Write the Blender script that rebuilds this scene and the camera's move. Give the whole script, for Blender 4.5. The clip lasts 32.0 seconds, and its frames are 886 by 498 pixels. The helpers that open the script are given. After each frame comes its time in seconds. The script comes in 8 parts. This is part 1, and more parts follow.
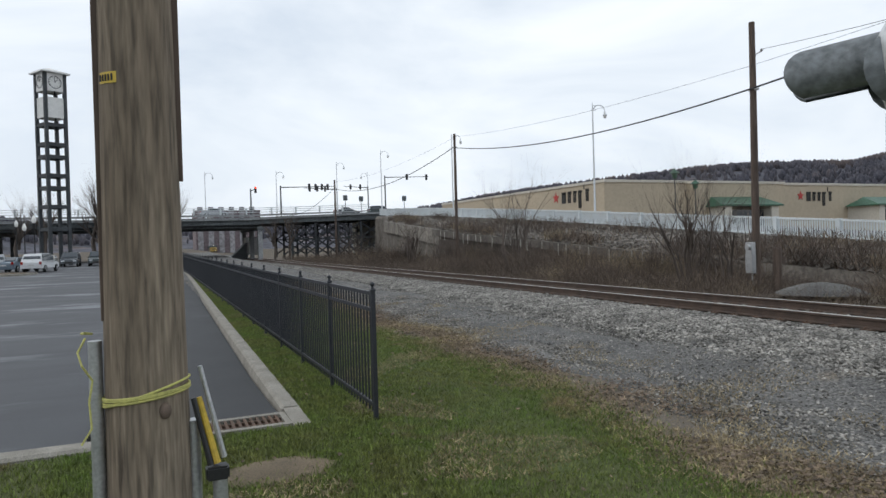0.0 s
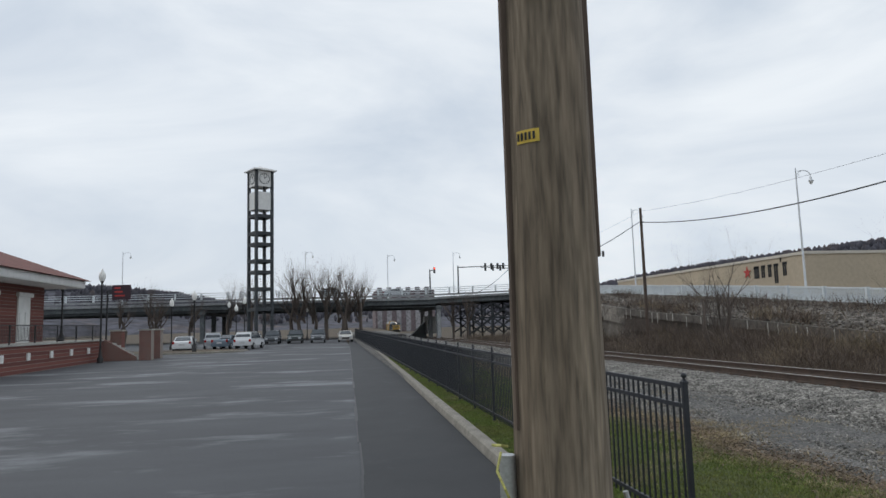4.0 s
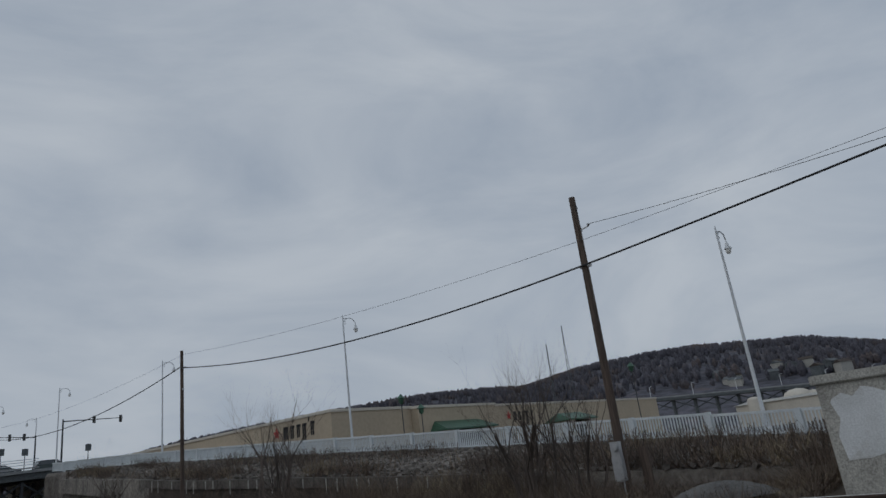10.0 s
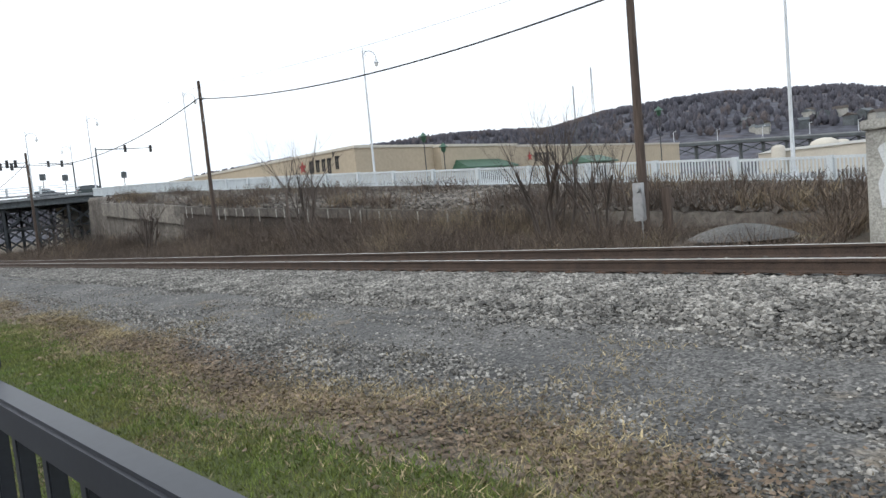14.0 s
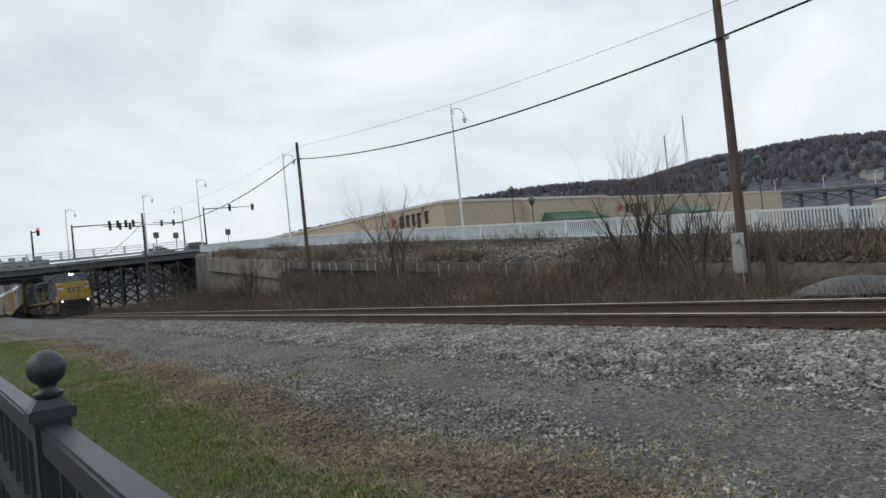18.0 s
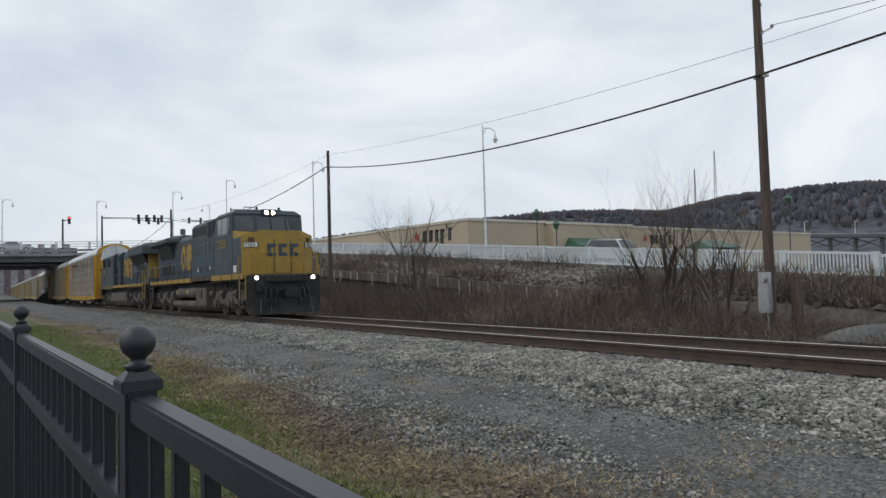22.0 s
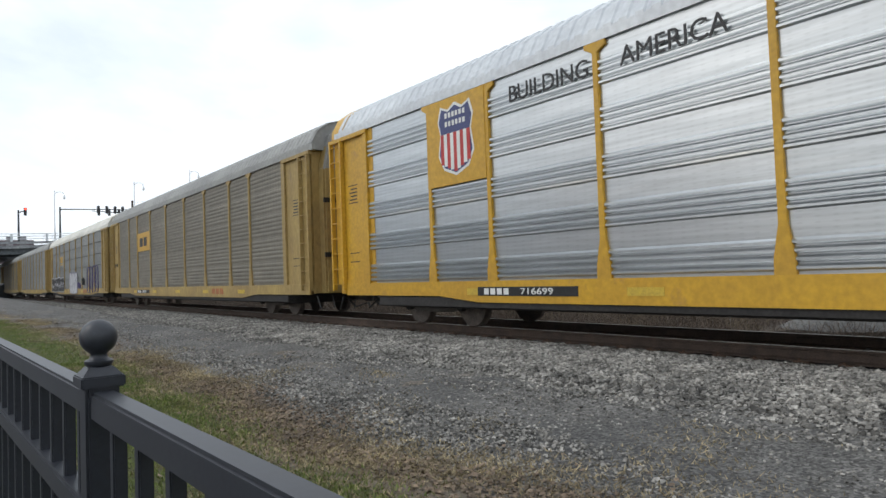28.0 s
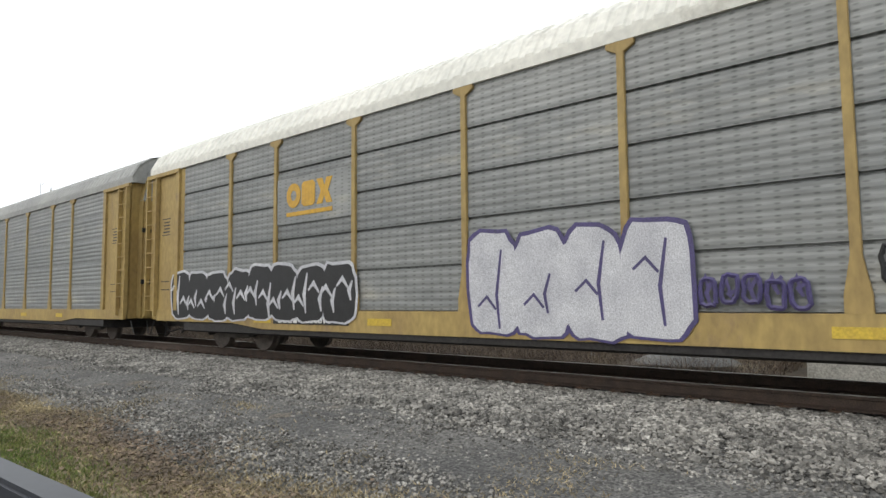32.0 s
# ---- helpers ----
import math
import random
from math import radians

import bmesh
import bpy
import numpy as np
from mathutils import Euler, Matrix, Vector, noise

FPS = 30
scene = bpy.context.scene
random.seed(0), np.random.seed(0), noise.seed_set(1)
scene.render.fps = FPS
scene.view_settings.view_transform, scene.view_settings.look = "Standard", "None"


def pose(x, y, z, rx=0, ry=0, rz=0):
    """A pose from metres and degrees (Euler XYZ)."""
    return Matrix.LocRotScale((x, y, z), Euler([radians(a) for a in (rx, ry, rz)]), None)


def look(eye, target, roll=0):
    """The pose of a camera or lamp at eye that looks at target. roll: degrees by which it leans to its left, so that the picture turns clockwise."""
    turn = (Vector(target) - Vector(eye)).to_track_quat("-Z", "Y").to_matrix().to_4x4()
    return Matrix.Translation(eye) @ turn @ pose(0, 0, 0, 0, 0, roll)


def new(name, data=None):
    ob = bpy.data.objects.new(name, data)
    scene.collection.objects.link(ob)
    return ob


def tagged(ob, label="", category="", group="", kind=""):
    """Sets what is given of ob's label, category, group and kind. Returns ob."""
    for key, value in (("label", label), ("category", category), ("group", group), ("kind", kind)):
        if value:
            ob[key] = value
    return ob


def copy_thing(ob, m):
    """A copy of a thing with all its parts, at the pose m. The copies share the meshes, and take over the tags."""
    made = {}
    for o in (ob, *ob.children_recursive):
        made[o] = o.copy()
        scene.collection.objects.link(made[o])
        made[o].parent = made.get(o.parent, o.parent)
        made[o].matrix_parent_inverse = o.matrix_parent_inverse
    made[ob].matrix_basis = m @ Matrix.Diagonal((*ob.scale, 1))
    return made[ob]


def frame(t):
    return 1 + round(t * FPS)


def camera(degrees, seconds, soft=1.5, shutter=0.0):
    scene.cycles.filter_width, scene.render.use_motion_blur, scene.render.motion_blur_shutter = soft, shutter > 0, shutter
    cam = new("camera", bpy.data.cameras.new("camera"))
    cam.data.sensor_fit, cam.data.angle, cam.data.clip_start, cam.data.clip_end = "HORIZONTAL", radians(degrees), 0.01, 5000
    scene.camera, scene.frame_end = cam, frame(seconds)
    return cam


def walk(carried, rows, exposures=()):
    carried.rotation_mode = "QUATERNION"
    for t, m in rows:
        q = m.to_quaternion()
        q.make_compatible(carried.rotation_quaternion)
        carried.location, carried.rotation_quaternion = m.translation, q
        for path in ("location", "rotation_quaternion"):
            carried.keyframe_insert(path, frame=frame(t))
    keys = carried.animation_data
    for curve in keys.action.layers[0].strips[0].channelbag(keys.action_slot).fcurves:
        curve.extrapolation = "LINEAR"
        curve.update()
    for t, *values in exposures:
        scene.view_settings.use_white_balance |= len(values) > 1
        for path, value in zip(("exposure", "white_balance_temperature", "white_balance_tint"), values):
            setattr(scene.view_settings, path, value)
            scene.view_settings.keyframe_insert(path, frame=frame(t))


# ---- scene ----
cam = camera(67.5, 32.0)
PATH = [
    (0, (-2.061, -6.56, 1.858), (-1.26, -4.728, 1.829), -1.6),
    (0.5, (-2.055, -6.574, 1.869), (-1.225, -4.755, 1.804), -1.6),
    (1, (-2.058, -6.574, 1.872), (-1.181, -4.777, 1.83), -0.8),
    (1.5, (-2.057, -6.567, 1.872), (-1.131, -4.795, 1.82), -0.6),
    (2, (-2.064, -6.584, 1.876), (-1.125, -4.819, 1.827), -0.6),
    (2.5, (-2.07, -6.565, 1.87), (-1.129, -4.801, 1.832), -0.8),
    (3, (-2.358, -6.38, 1.99), (-1.678, -4.501, 2.072), -0.8),
    (3.5, (-2.73, -6.06, 1.981), (-2.45, -4.086, 2.143), -0.5),
    (5.5, (-3.4, -3.224, 1.796), (-2.622, -1.415, 2.145), -6.6),
    (6, (-3.35, -2.544, 1.833), (-2.358, -0.841, 2.168), -4.6),
    (6.5, (-3.188, -1.963, 1.768), (-1.962, -0.389, 1.899), -1.9),
    (7, (-2.962, -1.477, 1.756), (-1.781, 0.121, 1.984), -4.1),
    (7.5, (-2.718, -0.966, 1.735), (-1.393, 0.518, 1.937), -2.1),
    (8, (-2.367, -0.436, 1.706), (-0.984, 0.977, 2.009), -4.8),
    (8.5, (-2.034, 0.184, 1.655), (-0.767, 1.668, 2.094), -6.0),
    (9, (-1.775, 0.698, 1.682), (-0.515, 2.202, 2.071), -6.0),
    (9.5, (-1.369, 1.342, 1.568), (0.005, 2.715, 2.044), -7.2),
    (10, (-0.941, 1.914, 1.562), (0.53, 3.129, 2.161), -7.4),
    (10.5, (-0.46, 2.281, 1.57), (0.943, 3.612, 2.078), -5.6),
    (11, (-0.353, 2.494, 1.493), (1.105, 3.858, 1.606), -3.7),
    (11.5, (-0.33, 2.524, 1.496), (1.145, 3.875, 1.494), -3.7),
    (12, (-0.292, 2.54, 1.483), (1.239, 3.828, 1.485), -3.3),
    (12.5, (-0.271, 2.548, 1.486), (1.278, 3.81, 1.425), -2.8),
    (13, (-0.191, 2.557, 1.489), (1.332, 3.847, 1.356), -3.1),
    (13.5, (-0.203, 2.535, 1.529), (1.203, 3.951, 1.38), -4.7),
    (14, (-0.191, 2.551, 1.523), (1.244, 3.936, 1.369), -5.4),
    (14.5, (-0.241, 2.548, 1.538), (1.07, 4.057, 1.499), -3.8),
    (16.5, (-0.117, 2.542, 1.513), (1.198, 4.048, 1.55), -5.1),
    (17, (-0.118, 2.561, 1.512), (1.224, 4.043, 1.536), -5.4),
    (17.5, (-0.14, 2.545, 1.522), (1.184, 4.044, 1.543), -5.6),
    (18, (-0.141, 2.567, 1.511), (1.114, 4.125, 1.543), -5.9),
    (18.5, (-0.165, 2.586, 1.505), (1.054, 4.172, 1.538), -4.9),
    (19, (-0.198, 2.582, 1.504), (0.996, 4.186, 1.541), -3.5),
    (19.5, (-0.213, 2.581, 1.503), (0.963, 4.198, 1.55), -2.4),
    (20, (-0.22, 2.586, 1.502), (0.949, 4.208, 1.559), -1.9),
    (20.5, (-0.226, 2.587, 1.501), (0.951, 4.203, 1.567), -1.7),
    (21, (-0.23, 2.584, 1.5), (0.955, 4.193, 1.576), -1.5),
    (21.5, (-0.234, 2.586, 1.5), (0.962, 4.187, 1.583), -1.5),
    (22, (-0.236, 2.581, 1.5), (0.97, 4.174, 1.587), -1.6),
    (22.5, (-0.24, 2.588, 1.499), (0.979, 4.172, 1.586), -1.5),
    (23, (-0.241, 2.587, 1.498), (0.989, 4.161, 1.584), -1.4),
    (23.5, (-0.239, 2.587, 1.5), (1.001, 4.154, 1.582), -1.6),
    (24, (-0.243, 2.591, 1.498), (1.007, 4.151, 1.575), -1.3),
    (24.5, (-0.243, 2.591, 1.498), (1.015, 4.144, 1.574), -1.3),
    (25, (-0.242, 2.592, 1.497), (1.022, 4.14, 1.57), -1.3),
    (25.5, (-0.248, 2.588, 1.498), (1.027, 4.128, 1.568), -1.2),
    (27.5, (-0.225, 2.589, 1.5), (1.065, 4.115, 1.561), -1.8),
    (28, (-0.234, 2.589, 1.5), (1.048, 4.123, 1.559), -1.8),
    (28.5, (-0.237, 2.592, 1.498), (1.039, 4.131, 1.555), -1.6),
    (29, (-0.241, 2.595, 1.498), (1.032, 4.136, 1.552), -1.4),
    (29.5, (-0.243, 2.596, 1.498), (1.028, 4.14, 1.553), -1.3),
    (30, (-0.248, 2.596, 1.497), (1.026, 4.136, 1.553), -1.1),
    (30.5, (-0.25, 2.593, 1.489), (1.03, 4.129, 1.551), -0.4),
    (31, (-0.249, 2.591, 1.502), (1.12, 4.047, 1.573), -0.5),
    (31.5, (-0.223, 2.576, 1.486), (1.281, 3.889, 1.616), -0.3),
    (32, (-0.227, 2.598, 1.498), (1.314, 3.865, 1.643), -0.1),
]
EXPOSURES = [(0, -0.1, 6500, 10), (1.0, 0.0, 6500, 10), (2.6, 0.05, 6500, 10), (3.5, -0.1, 6500, 10), (5.5, -0.85, 6500, 10), (6.3, -0.8, 6500, 10),
             (7.0, -0.5, 6500, 10), (8.3, -0.45, 6500, 10), (9.0, -0.82, 6272, 10), (10.0, -1.25, 6130, 10), (10.5, -1.3, 6130, 10), (11.0, -1.1, 6250, 10),
             (11.6, -0.35, 6500, 10), (12.2, 0.0, 6500, 10), (13.0, 0.2, 6500, 10), (14.0, 0.38, 6500, 10), (14.6, 0.38, 6500, 10), (16.5, -0.2, 6500, 10),
             (20.0, -0.25, 6500, 10), (23.2, -0.32, 6500, 10), (24.0, 0.3, 6500, 10), (25.5, 0.45, 6500, 10), (27.5, 0.15, 6500, 10), (29.0, 0.22, 6500, 10),
             (30.0, 0.42, 6616, 10), (31.0, 0.47, 6850, 10), (32.0, 0.45, 6850, 10)]
walk(cam, [(r[0], look(r[1], r[2], r[3])) for r in PATH], EXPOSURES)

# ---- light: a bright overcast sky ----
world = bpy.data.worlds.new("overcast_sky")
scene.world = world
world.use_nodes = True
wn, wl = world.node_tree.nodes, world.node_tree.links
wn.clear()
w_out = wn.new("ShaderNodeOutputWorld")
w_bg = wn.new("ShaderNodeBackground")
w_sky = wn.new("ShaderNodeTexSky")
w_sky.sky_type, w_sky.sun_disc = "NISHITA", False
w_sky.sun_elevation, w_sky.sun_rotation = radians(24), radians(-60)
w_sky.air_density, w_sky.dust_density = 1.0, 3.0
w_co = wn.new("ShaderNodeTexCoord")
w_map = wn.new("ShaderNodeMapping")
w_map.inputs["Scale"].default_value = (1.0, 1.6, 3.4)
w_map.inputs["Rotation"].default_value = (0, 0, radians(35))
w_no = wn.new("ShaderNodeTexNoise")
w_no.inputs["Scale"].default_value, w_no.inputs["Detail"].default_value, w_no.inputs["Roughness"].default_value = 1.6, 6, 0.55
w_no.inputs["Distortion"].default_value = 0.6
w_ramp = wn.new("ShaderNodeValToRGB")
w_ramp.color_ramp.elements[0].position, w_ramp.color_ramp.elements[0].color = 0.32, (0.61, 0.69, 0.79, 1)
w_ramp.color_ramp.elements[1].position, w_ramp.color_ramp.elements[1].color = 0.66, (0.905, 0.955, 1.0, 1)
w_mul = wn.new("ShaderNodeVectorMath")
w_mul.operation = "SCALE"
w_mul.inputs["Scale"].default_value = 0.12
w_mix = wn.new("ShaderNodeMix")
w_mix.data_type = "RGBA"
w_mix.inputs["Factor"].default_value = 0.93
wl.new(w_co.outputs["Generated"], w_map.inputs["Vector"])
wl.new(w_map.outputs["Vector"], w_no.inputs["Vector"])
wl.new(w_no.outputs["Fac"], w_ramp.inputs["Fac"])
wl.new(w_sky.outputs["Color"], w_mul.inputs[0])
wl.new(w_mul.outputs["Vector"], w_mix.inputs["A"])
wl.new(w_ramp.outputs["Color"], w_mix.inputs["B"])
wl.new(w_mix.outputs["Result"], w_bg.inputs["Color"])
w_bg.inputs["Strength"].default_value = 1.22
wl.new(w_bg.outputs["Background"], w_out.inputs["Surface"])
sun = new("sun", bpy.data.lights.new("sun", "SUN"))
sun.data.energy, sun.data.angle, sun.data.color = 0.5, radians(25), (1.0, 0.96, 0.9)
sun.matrix_world = look((0, 0, 50), (30, -18, 15))


# ---- materials ----
def mat(name, c1, c2=None, scale=6.0, rough=0.8, bump=0.0, metal=0.0, fine=60.0, spots=None, spot_scale=1.2, spot_at=0.6,
        stretch=(1, 1, 1), vary=0.0, emit=0.0, world_space=True, island=0.0, fine_amount=0.35):
    """A procedural surface: two colours mixed by broad noise, darkened and lightened by fine grain, with spots of a third colour."""
    m = bpy.data.materials.new(name)
    m.use_nodes = True
    n, l = m.node_tree.nodes, m.node_tree.links
    b = n["Principled BSDF"]
    c2 = c2 or tuple(v * 0.75 for v in c1)
    co = n.new("ShaderNodeTexCoord")
    mp = n.new("ShaderNodeMapping")
    mp.inputs["Scale"].default_value = stretch
    l.new(co.outputs["Object"], mp.inputs["Vector"])
    n1 = n.new("ShaderNodeTexNoise")
    n1.inputs["Scale"].default_value, n1.inputs["Detail"].default_value, n1.inputs["Roughness"].default_value = scale, 5, 0.6
    n2 = n.new("ShaderNodeTexNoise")
    n2.inputs["Scale"].default_value, n2.inputs["Detail"].default_value = fine, 3
    for q in (n1, n2):
        l.new(mp.outputs["Vector"], q.inputs["Vector"])
    r1 = n.new("ShaderNodeValToRGB")
    r1.color_ramp.elements[0].position, r1.color_ramp.elements[1].position = 0.36, 0.64
    r1.color_ramp.elements[0].color, r1.color_ramp.elements[1].color = (*c2, 1), (*c1, 1)
    l.new(n1.outputs["Fac"], r1.inputs["Fac"])
    col = r1.outputs["Color"]
    if spots:
        n3 = n.new("ShaderNodeTexNoise")
        n3.inputs["Scale"].default_value, n3.inputs["Detail"].default_value, n3.inputs["Roughness"].default_value = spot_scale, 7, 0.68
        l.new(mp.outputs["Vector"], n3.inputs["Vector"])
        r3 = n.new("ShaderNodeValToRGB")
        r3.color_ramp.elements[0].position, r3.color_ramp.elements[1].position = spot_at - 0.06, spot_at + 0.06
        l.new(n3.outputs["Fac"], r3.inputs["Fac"])
        mx = n.new("ShaderNodeMix")
        mx.data_type = "RGBA"
        l.new(r3.outputs["Color"], mx.inputs["Factor"])
        l.new(col, mx.inputs["A"])
        mx.inputs["B"].default_value = (*spots, 1)
        col = mx.outputs["Result"]
    hsv = n.new("ShaderNodeHueSaturation")
    l.new(col, hsv.inputs["Color"])
    mr = n.new("ShaderNodeMapRange")
    mr.inputs["From Min"].default_value, mr.inputs["From Max"].default_value = 0.3, 0.7
    mr.inputs["To Min"].default_value, mr.inputs["To Max"].default_value = 1 - fine_amount, 1 + fine_amount
    l.new(n2.outputs["Fac"], mr.inputs["Value"])
    val = mr.outputs["Result"]
    if vary or island:
        src = n.new("ShaderNodeNewGeometry").outputs["Random Per Island"] if island else n.new("ShaderNodeObjectInfo").outputs["Random"]
        k = island or vary
        mv = n.new("ShaderNodeMapRange")
        mv.inputs["To Min"].default_value, mv.inputs["To Max"].default_value = 1 - k, 1 + k
        l.new(src, mv.inputs["Value"])
        mm = n.new("ShaderNodeMath")
        mm.operation = "MULTIPLY"
        l.new(val, mm.inputs[0])
        l.new(mv.outputs["Result"], mm.inputs[1])
        val = mm.outputs["Value"]
    l.new(val, hsv.inputs["Value"])
    l.new(hsv.outputs["Color"], b.inputs["Base Color"])
    b.inputs["Roughness"].default_value, b.inputs["Metallic"].default_value = rough, metal
    if bump:
        bp = n.new("ShaderNodeBump")
        bp.inputs["Strength"].default_value, bp.inputs["Distance"].default_value = min(1.0, bump * 20), bump
        l.new(n2.outputs["Fac"], bp.inputs["Height"])
        l.new(bp.outputs["Normal"], b.inputs["Normal"])
    if emit:
        b.inputs["Emission Color"].default_value, b.inputs["Emission Strength"].default_value = (*c1, 1), emit
    return m


M_asphalt = mat("new_asphalt", (0.015, 0.016, 0.019), (0.023, 0.024, 0.027), 0.8, 0.7, 0.004, fine=180, spots=(0.036, 0.037, 0.042), spot_scale=0.5, spot_at=0.62)
M_asphalt_old = mat("worn_asphalt", (0.065, 0.068, 0.075), (0.045, 0.047, 0.053), 0.35, 0.7, 0.004, fine=150, spots=(0.19, 0.2, 0.21), spot_scale=0.22, spot_at=0.585, stretch=(0.6, 1.6, 1))
M_concrete = mat("kerb_concrete", (0.3, 0.28, 0.24), (0.21, 0.195, 0.165), 3, 0.85, 0.003, fine=90, spots=(0.2, 0.18, 0.15), spot_scale=2, spot_at=0.64)
M_concrete_far = mat("bridge_concrete", (0.33, 0.34, 0.34), (0.24, 0.25, 0.26), 0.4, 0.85, fine=5)
M_grass_soil = mat("lawn_soil", (0.062, 0.083, 0.02), (0.075, 0.075, 0.028), 1.3, 0.95, 0.01, fine=90, spots=(0.12, 0.088, 0.05), spot_scale=0.7, spot_at=0.64, fine_amount=0.6)
M_litter_soil = mat("leaf_strewn_soil", (0.165, 0.138, 0.102), (0.11, 0.09, 0.068), 1.6, 0.95, 0.012, fine=70, spots=(0.17, 0.135, 0.085), spot_scale=2.4, spot_at=0.6, fine_amount=0.6)
M_bare = mat("bare_tan_earth", (0.165, 0.125, 0.08), (0.11, 0.086, 0.055), 3, 0.95, 0.01, fine=60, fine_amount=0.4)
M_blade = mat("grass_blade", (0.118, 0.178, 0.03), (0.155, 0.17, 0.042), 0.9, 0.7, island=0.45, spots=(0.22, 0.175, 0.08), spot_scale=0.7, spot_at=0.63, fine=8)
M_dry = mat("dry_grass", (0.36, 0.29, 0.165), (0.21, 0.165, 0.095), 1.0, 0.8, island=0.5, fine=8)
M_leaf = mat("dead_leaves", (0.2, 0.145, 0.098), (0.11, 0.08, 0.056), 2.0, 0.85, island=0.5, fine=20)


def gravel_material():
    """Packed cinders and pebbles: a cell pattern of small stones over dark fines."""
    m = mat("gravel_ground", (0.125, 0.12, 0.112), (0.07, 0.068, 0.065), 0.6, 0.95, 0.02, fine=45, spots=(0.15, 0.118, 0.08), spot_scale=0.5, spot_at=0.64, fine_amount=0.45)
    n, l = m.node_tree.nodes, m.node_tree.links
    b = n["Principled BSDF"]
    src = b.inputs["Base Color"].links[0].from_socket
    vo = n.new("ShaderNodeTexVoronoi")
    vo.inputs["Scale"].default_value = 38
    l.new(n["Texture Coordinate"].outputs["Object"], vo.inputs["Vector"])
    ra = n.new("ShaderNodeMapRange")
    ra.inputs["To Min"].default_value, ra.inputs["To Max"].default_value = 0.45, 1.75
    sp = n.new("ShaderNodeSeparateColor")
    l.new(vo.outputs["Color"], sp.inputs["Color"])
    l.new(sp.outputs["Red"], ra.inputs["Value"])
    mx = n.new("ShaderNodeMix")
    mx.data_type, mx.blend_type = "RGBA", "MULTIPLY"
    mx.inputs["Factor"].default_value = 1.0
    l.new(src, mx.inputs["A"])
    l.new(ra.outputs["Result"], mx.inputs["B"])
    l.new(mx.outputs["Result"], b.inputs["Base Color"])
    return m


M_gravel = gravel_material()
M_stone = mat("ballast_stone", (0.29, 0.275, 0.248), (0.135, 0.128, 0.116), 2.0, 0.9, island=0.65, fine=30)
M_earth = mat("brush_earth", (0.1, 0.075, 0.05), (0.065, 0.05, 0.035), 0.3, 0.95, 0.03, fine=9, spots=(0.17, 0.14, 0.08), spot_scale=0.2, spot_at=0.6)
M_rail = mat("rusty_rail", (0.085, 0.057, 0.042), (0.055, 0.038, 0.03), 4, 0.8, fine=60)
M_rail_top = mat("polished_rail_head", (0.68, 0.66, 0.63), (0.55, 0.53, 0.5), 3, 0.55, metal=0.7, fine=40, fine_amount=0.1)
M_tie = mat("creosoted_tie", (0.07, 0.048, 0.036), (0.045, 0.033, 0.027), 5, 0.9, 0.004, fine=40, vary=0.3)
M_fence = mat("black_fence_paint", (0.018, 0.02, 0.027), (0.024, 0.027, 0.034), 8, 0.42, fine=120, fine_amount=0.15)
M_pole = mat("weathered_pole_wood", (0.235, 0.19, 0.142), (0.14, 0.108, 0.078), 3.5, 0.9, 0.014, fine=42, stretch=(1, 1, 0.09), spots=(0.06, 0.044, 0.032), spot_scale=11, spot_at=0.665, fine_amount=0.45)
M_pole_dark = mat("brown_pole_wood", (0.125, 0.092, 0.072), (0.075, 0.055, 0.045), 3, 0.9, 0.004, fine=20, stretch=(1, 1, 0.08))
M_wire = mat("black_cable", (0.03, 0.03, 0.032), rough=0.6)
M_galv = mat("galvanised_steel", (0.5, 0.51, 0.52), (0.42, 0.43, 0.44), 6, 0.4, metal=0.7, fine=60, fine_amount=0.15)
M_white_steel = mat("white_painted_steel", (0.72, 0.74, 0.75), (0.6, 0.63, 0.65), 0.7, 0.5, fine=20, fine_amount=0.12)
M_dark_steel = mat("dark_bridge_steel", (0.055, 0.062, 0.068), (0.035, 0.04, 0.045), 0.8, 0.7, fine=6)
M_girder = mat("grey_green_girder", (0.12, 0.135, 0.14), (0.085, 0.095, 0.1), 0.4, 0.7, fine=5)
M_riprap = mat("riprap_stone", (0.19, 0.17, 0.148), (0.1, 0.088, 0.076), 0.6, 0.95, island=0.5, fine=4)
M_timber = mat("old_retaining_timber", (0.09, 0.072, 0.06), (0.055, 0.045, 0.038), 1, 0.9, fine=9)
M_wing = mat("stained_wall_concrete", (0.27, 0.245, 0.21), (0.17, 0.155, 0.135), 0.5, 0.9, fine=4, spots=(0.12, 0.108, 0.095), spot_scale=0.4, spot_at=0.56)
M_coping = mat("blackened_concrete", (0.13, 0.115, 0.1), (0.085, 0.075, 0.066), 0.8, 0.9, fine=6, spots=(0.2, 0.18, 0.155), spot_scale=0.7, spot_at=0.62)
M_twig = mat("bare_twigs", (0.13, 0.105, 0.088), (0.085, 0.068, 0.058), 0.5, 0.95, island=0.4, fine=5)
M_brush = mat("dead_brush", (0.145, 0.108, 0.08), (0.085, 0.066, 0.054), 0.25, 0.95, island=0.6, fine=5, spots=(0.24, 0.19, 0.12), spot_scale=0.25, spot_at=0.6)
M_store = mat("tan_store_wall", (0.5, 0.42, 0.31), (0.45, 0.38, 0.285), 0.06, 0.9, fine=1.5, fine_amount=0.06)
M_store_trim = mat("pale_store_trim", (0.62, 0.58, 0.5), (0.56, 0.52, 0.45), 0.2, 0.85, fine=2, fine_amount=0.06)
M_green_roof = mat("green_metal_roof", (0.05, 0.13, 0.08), (0.04, 0.1, 0.065), 0.5, 0.5, fine=4)
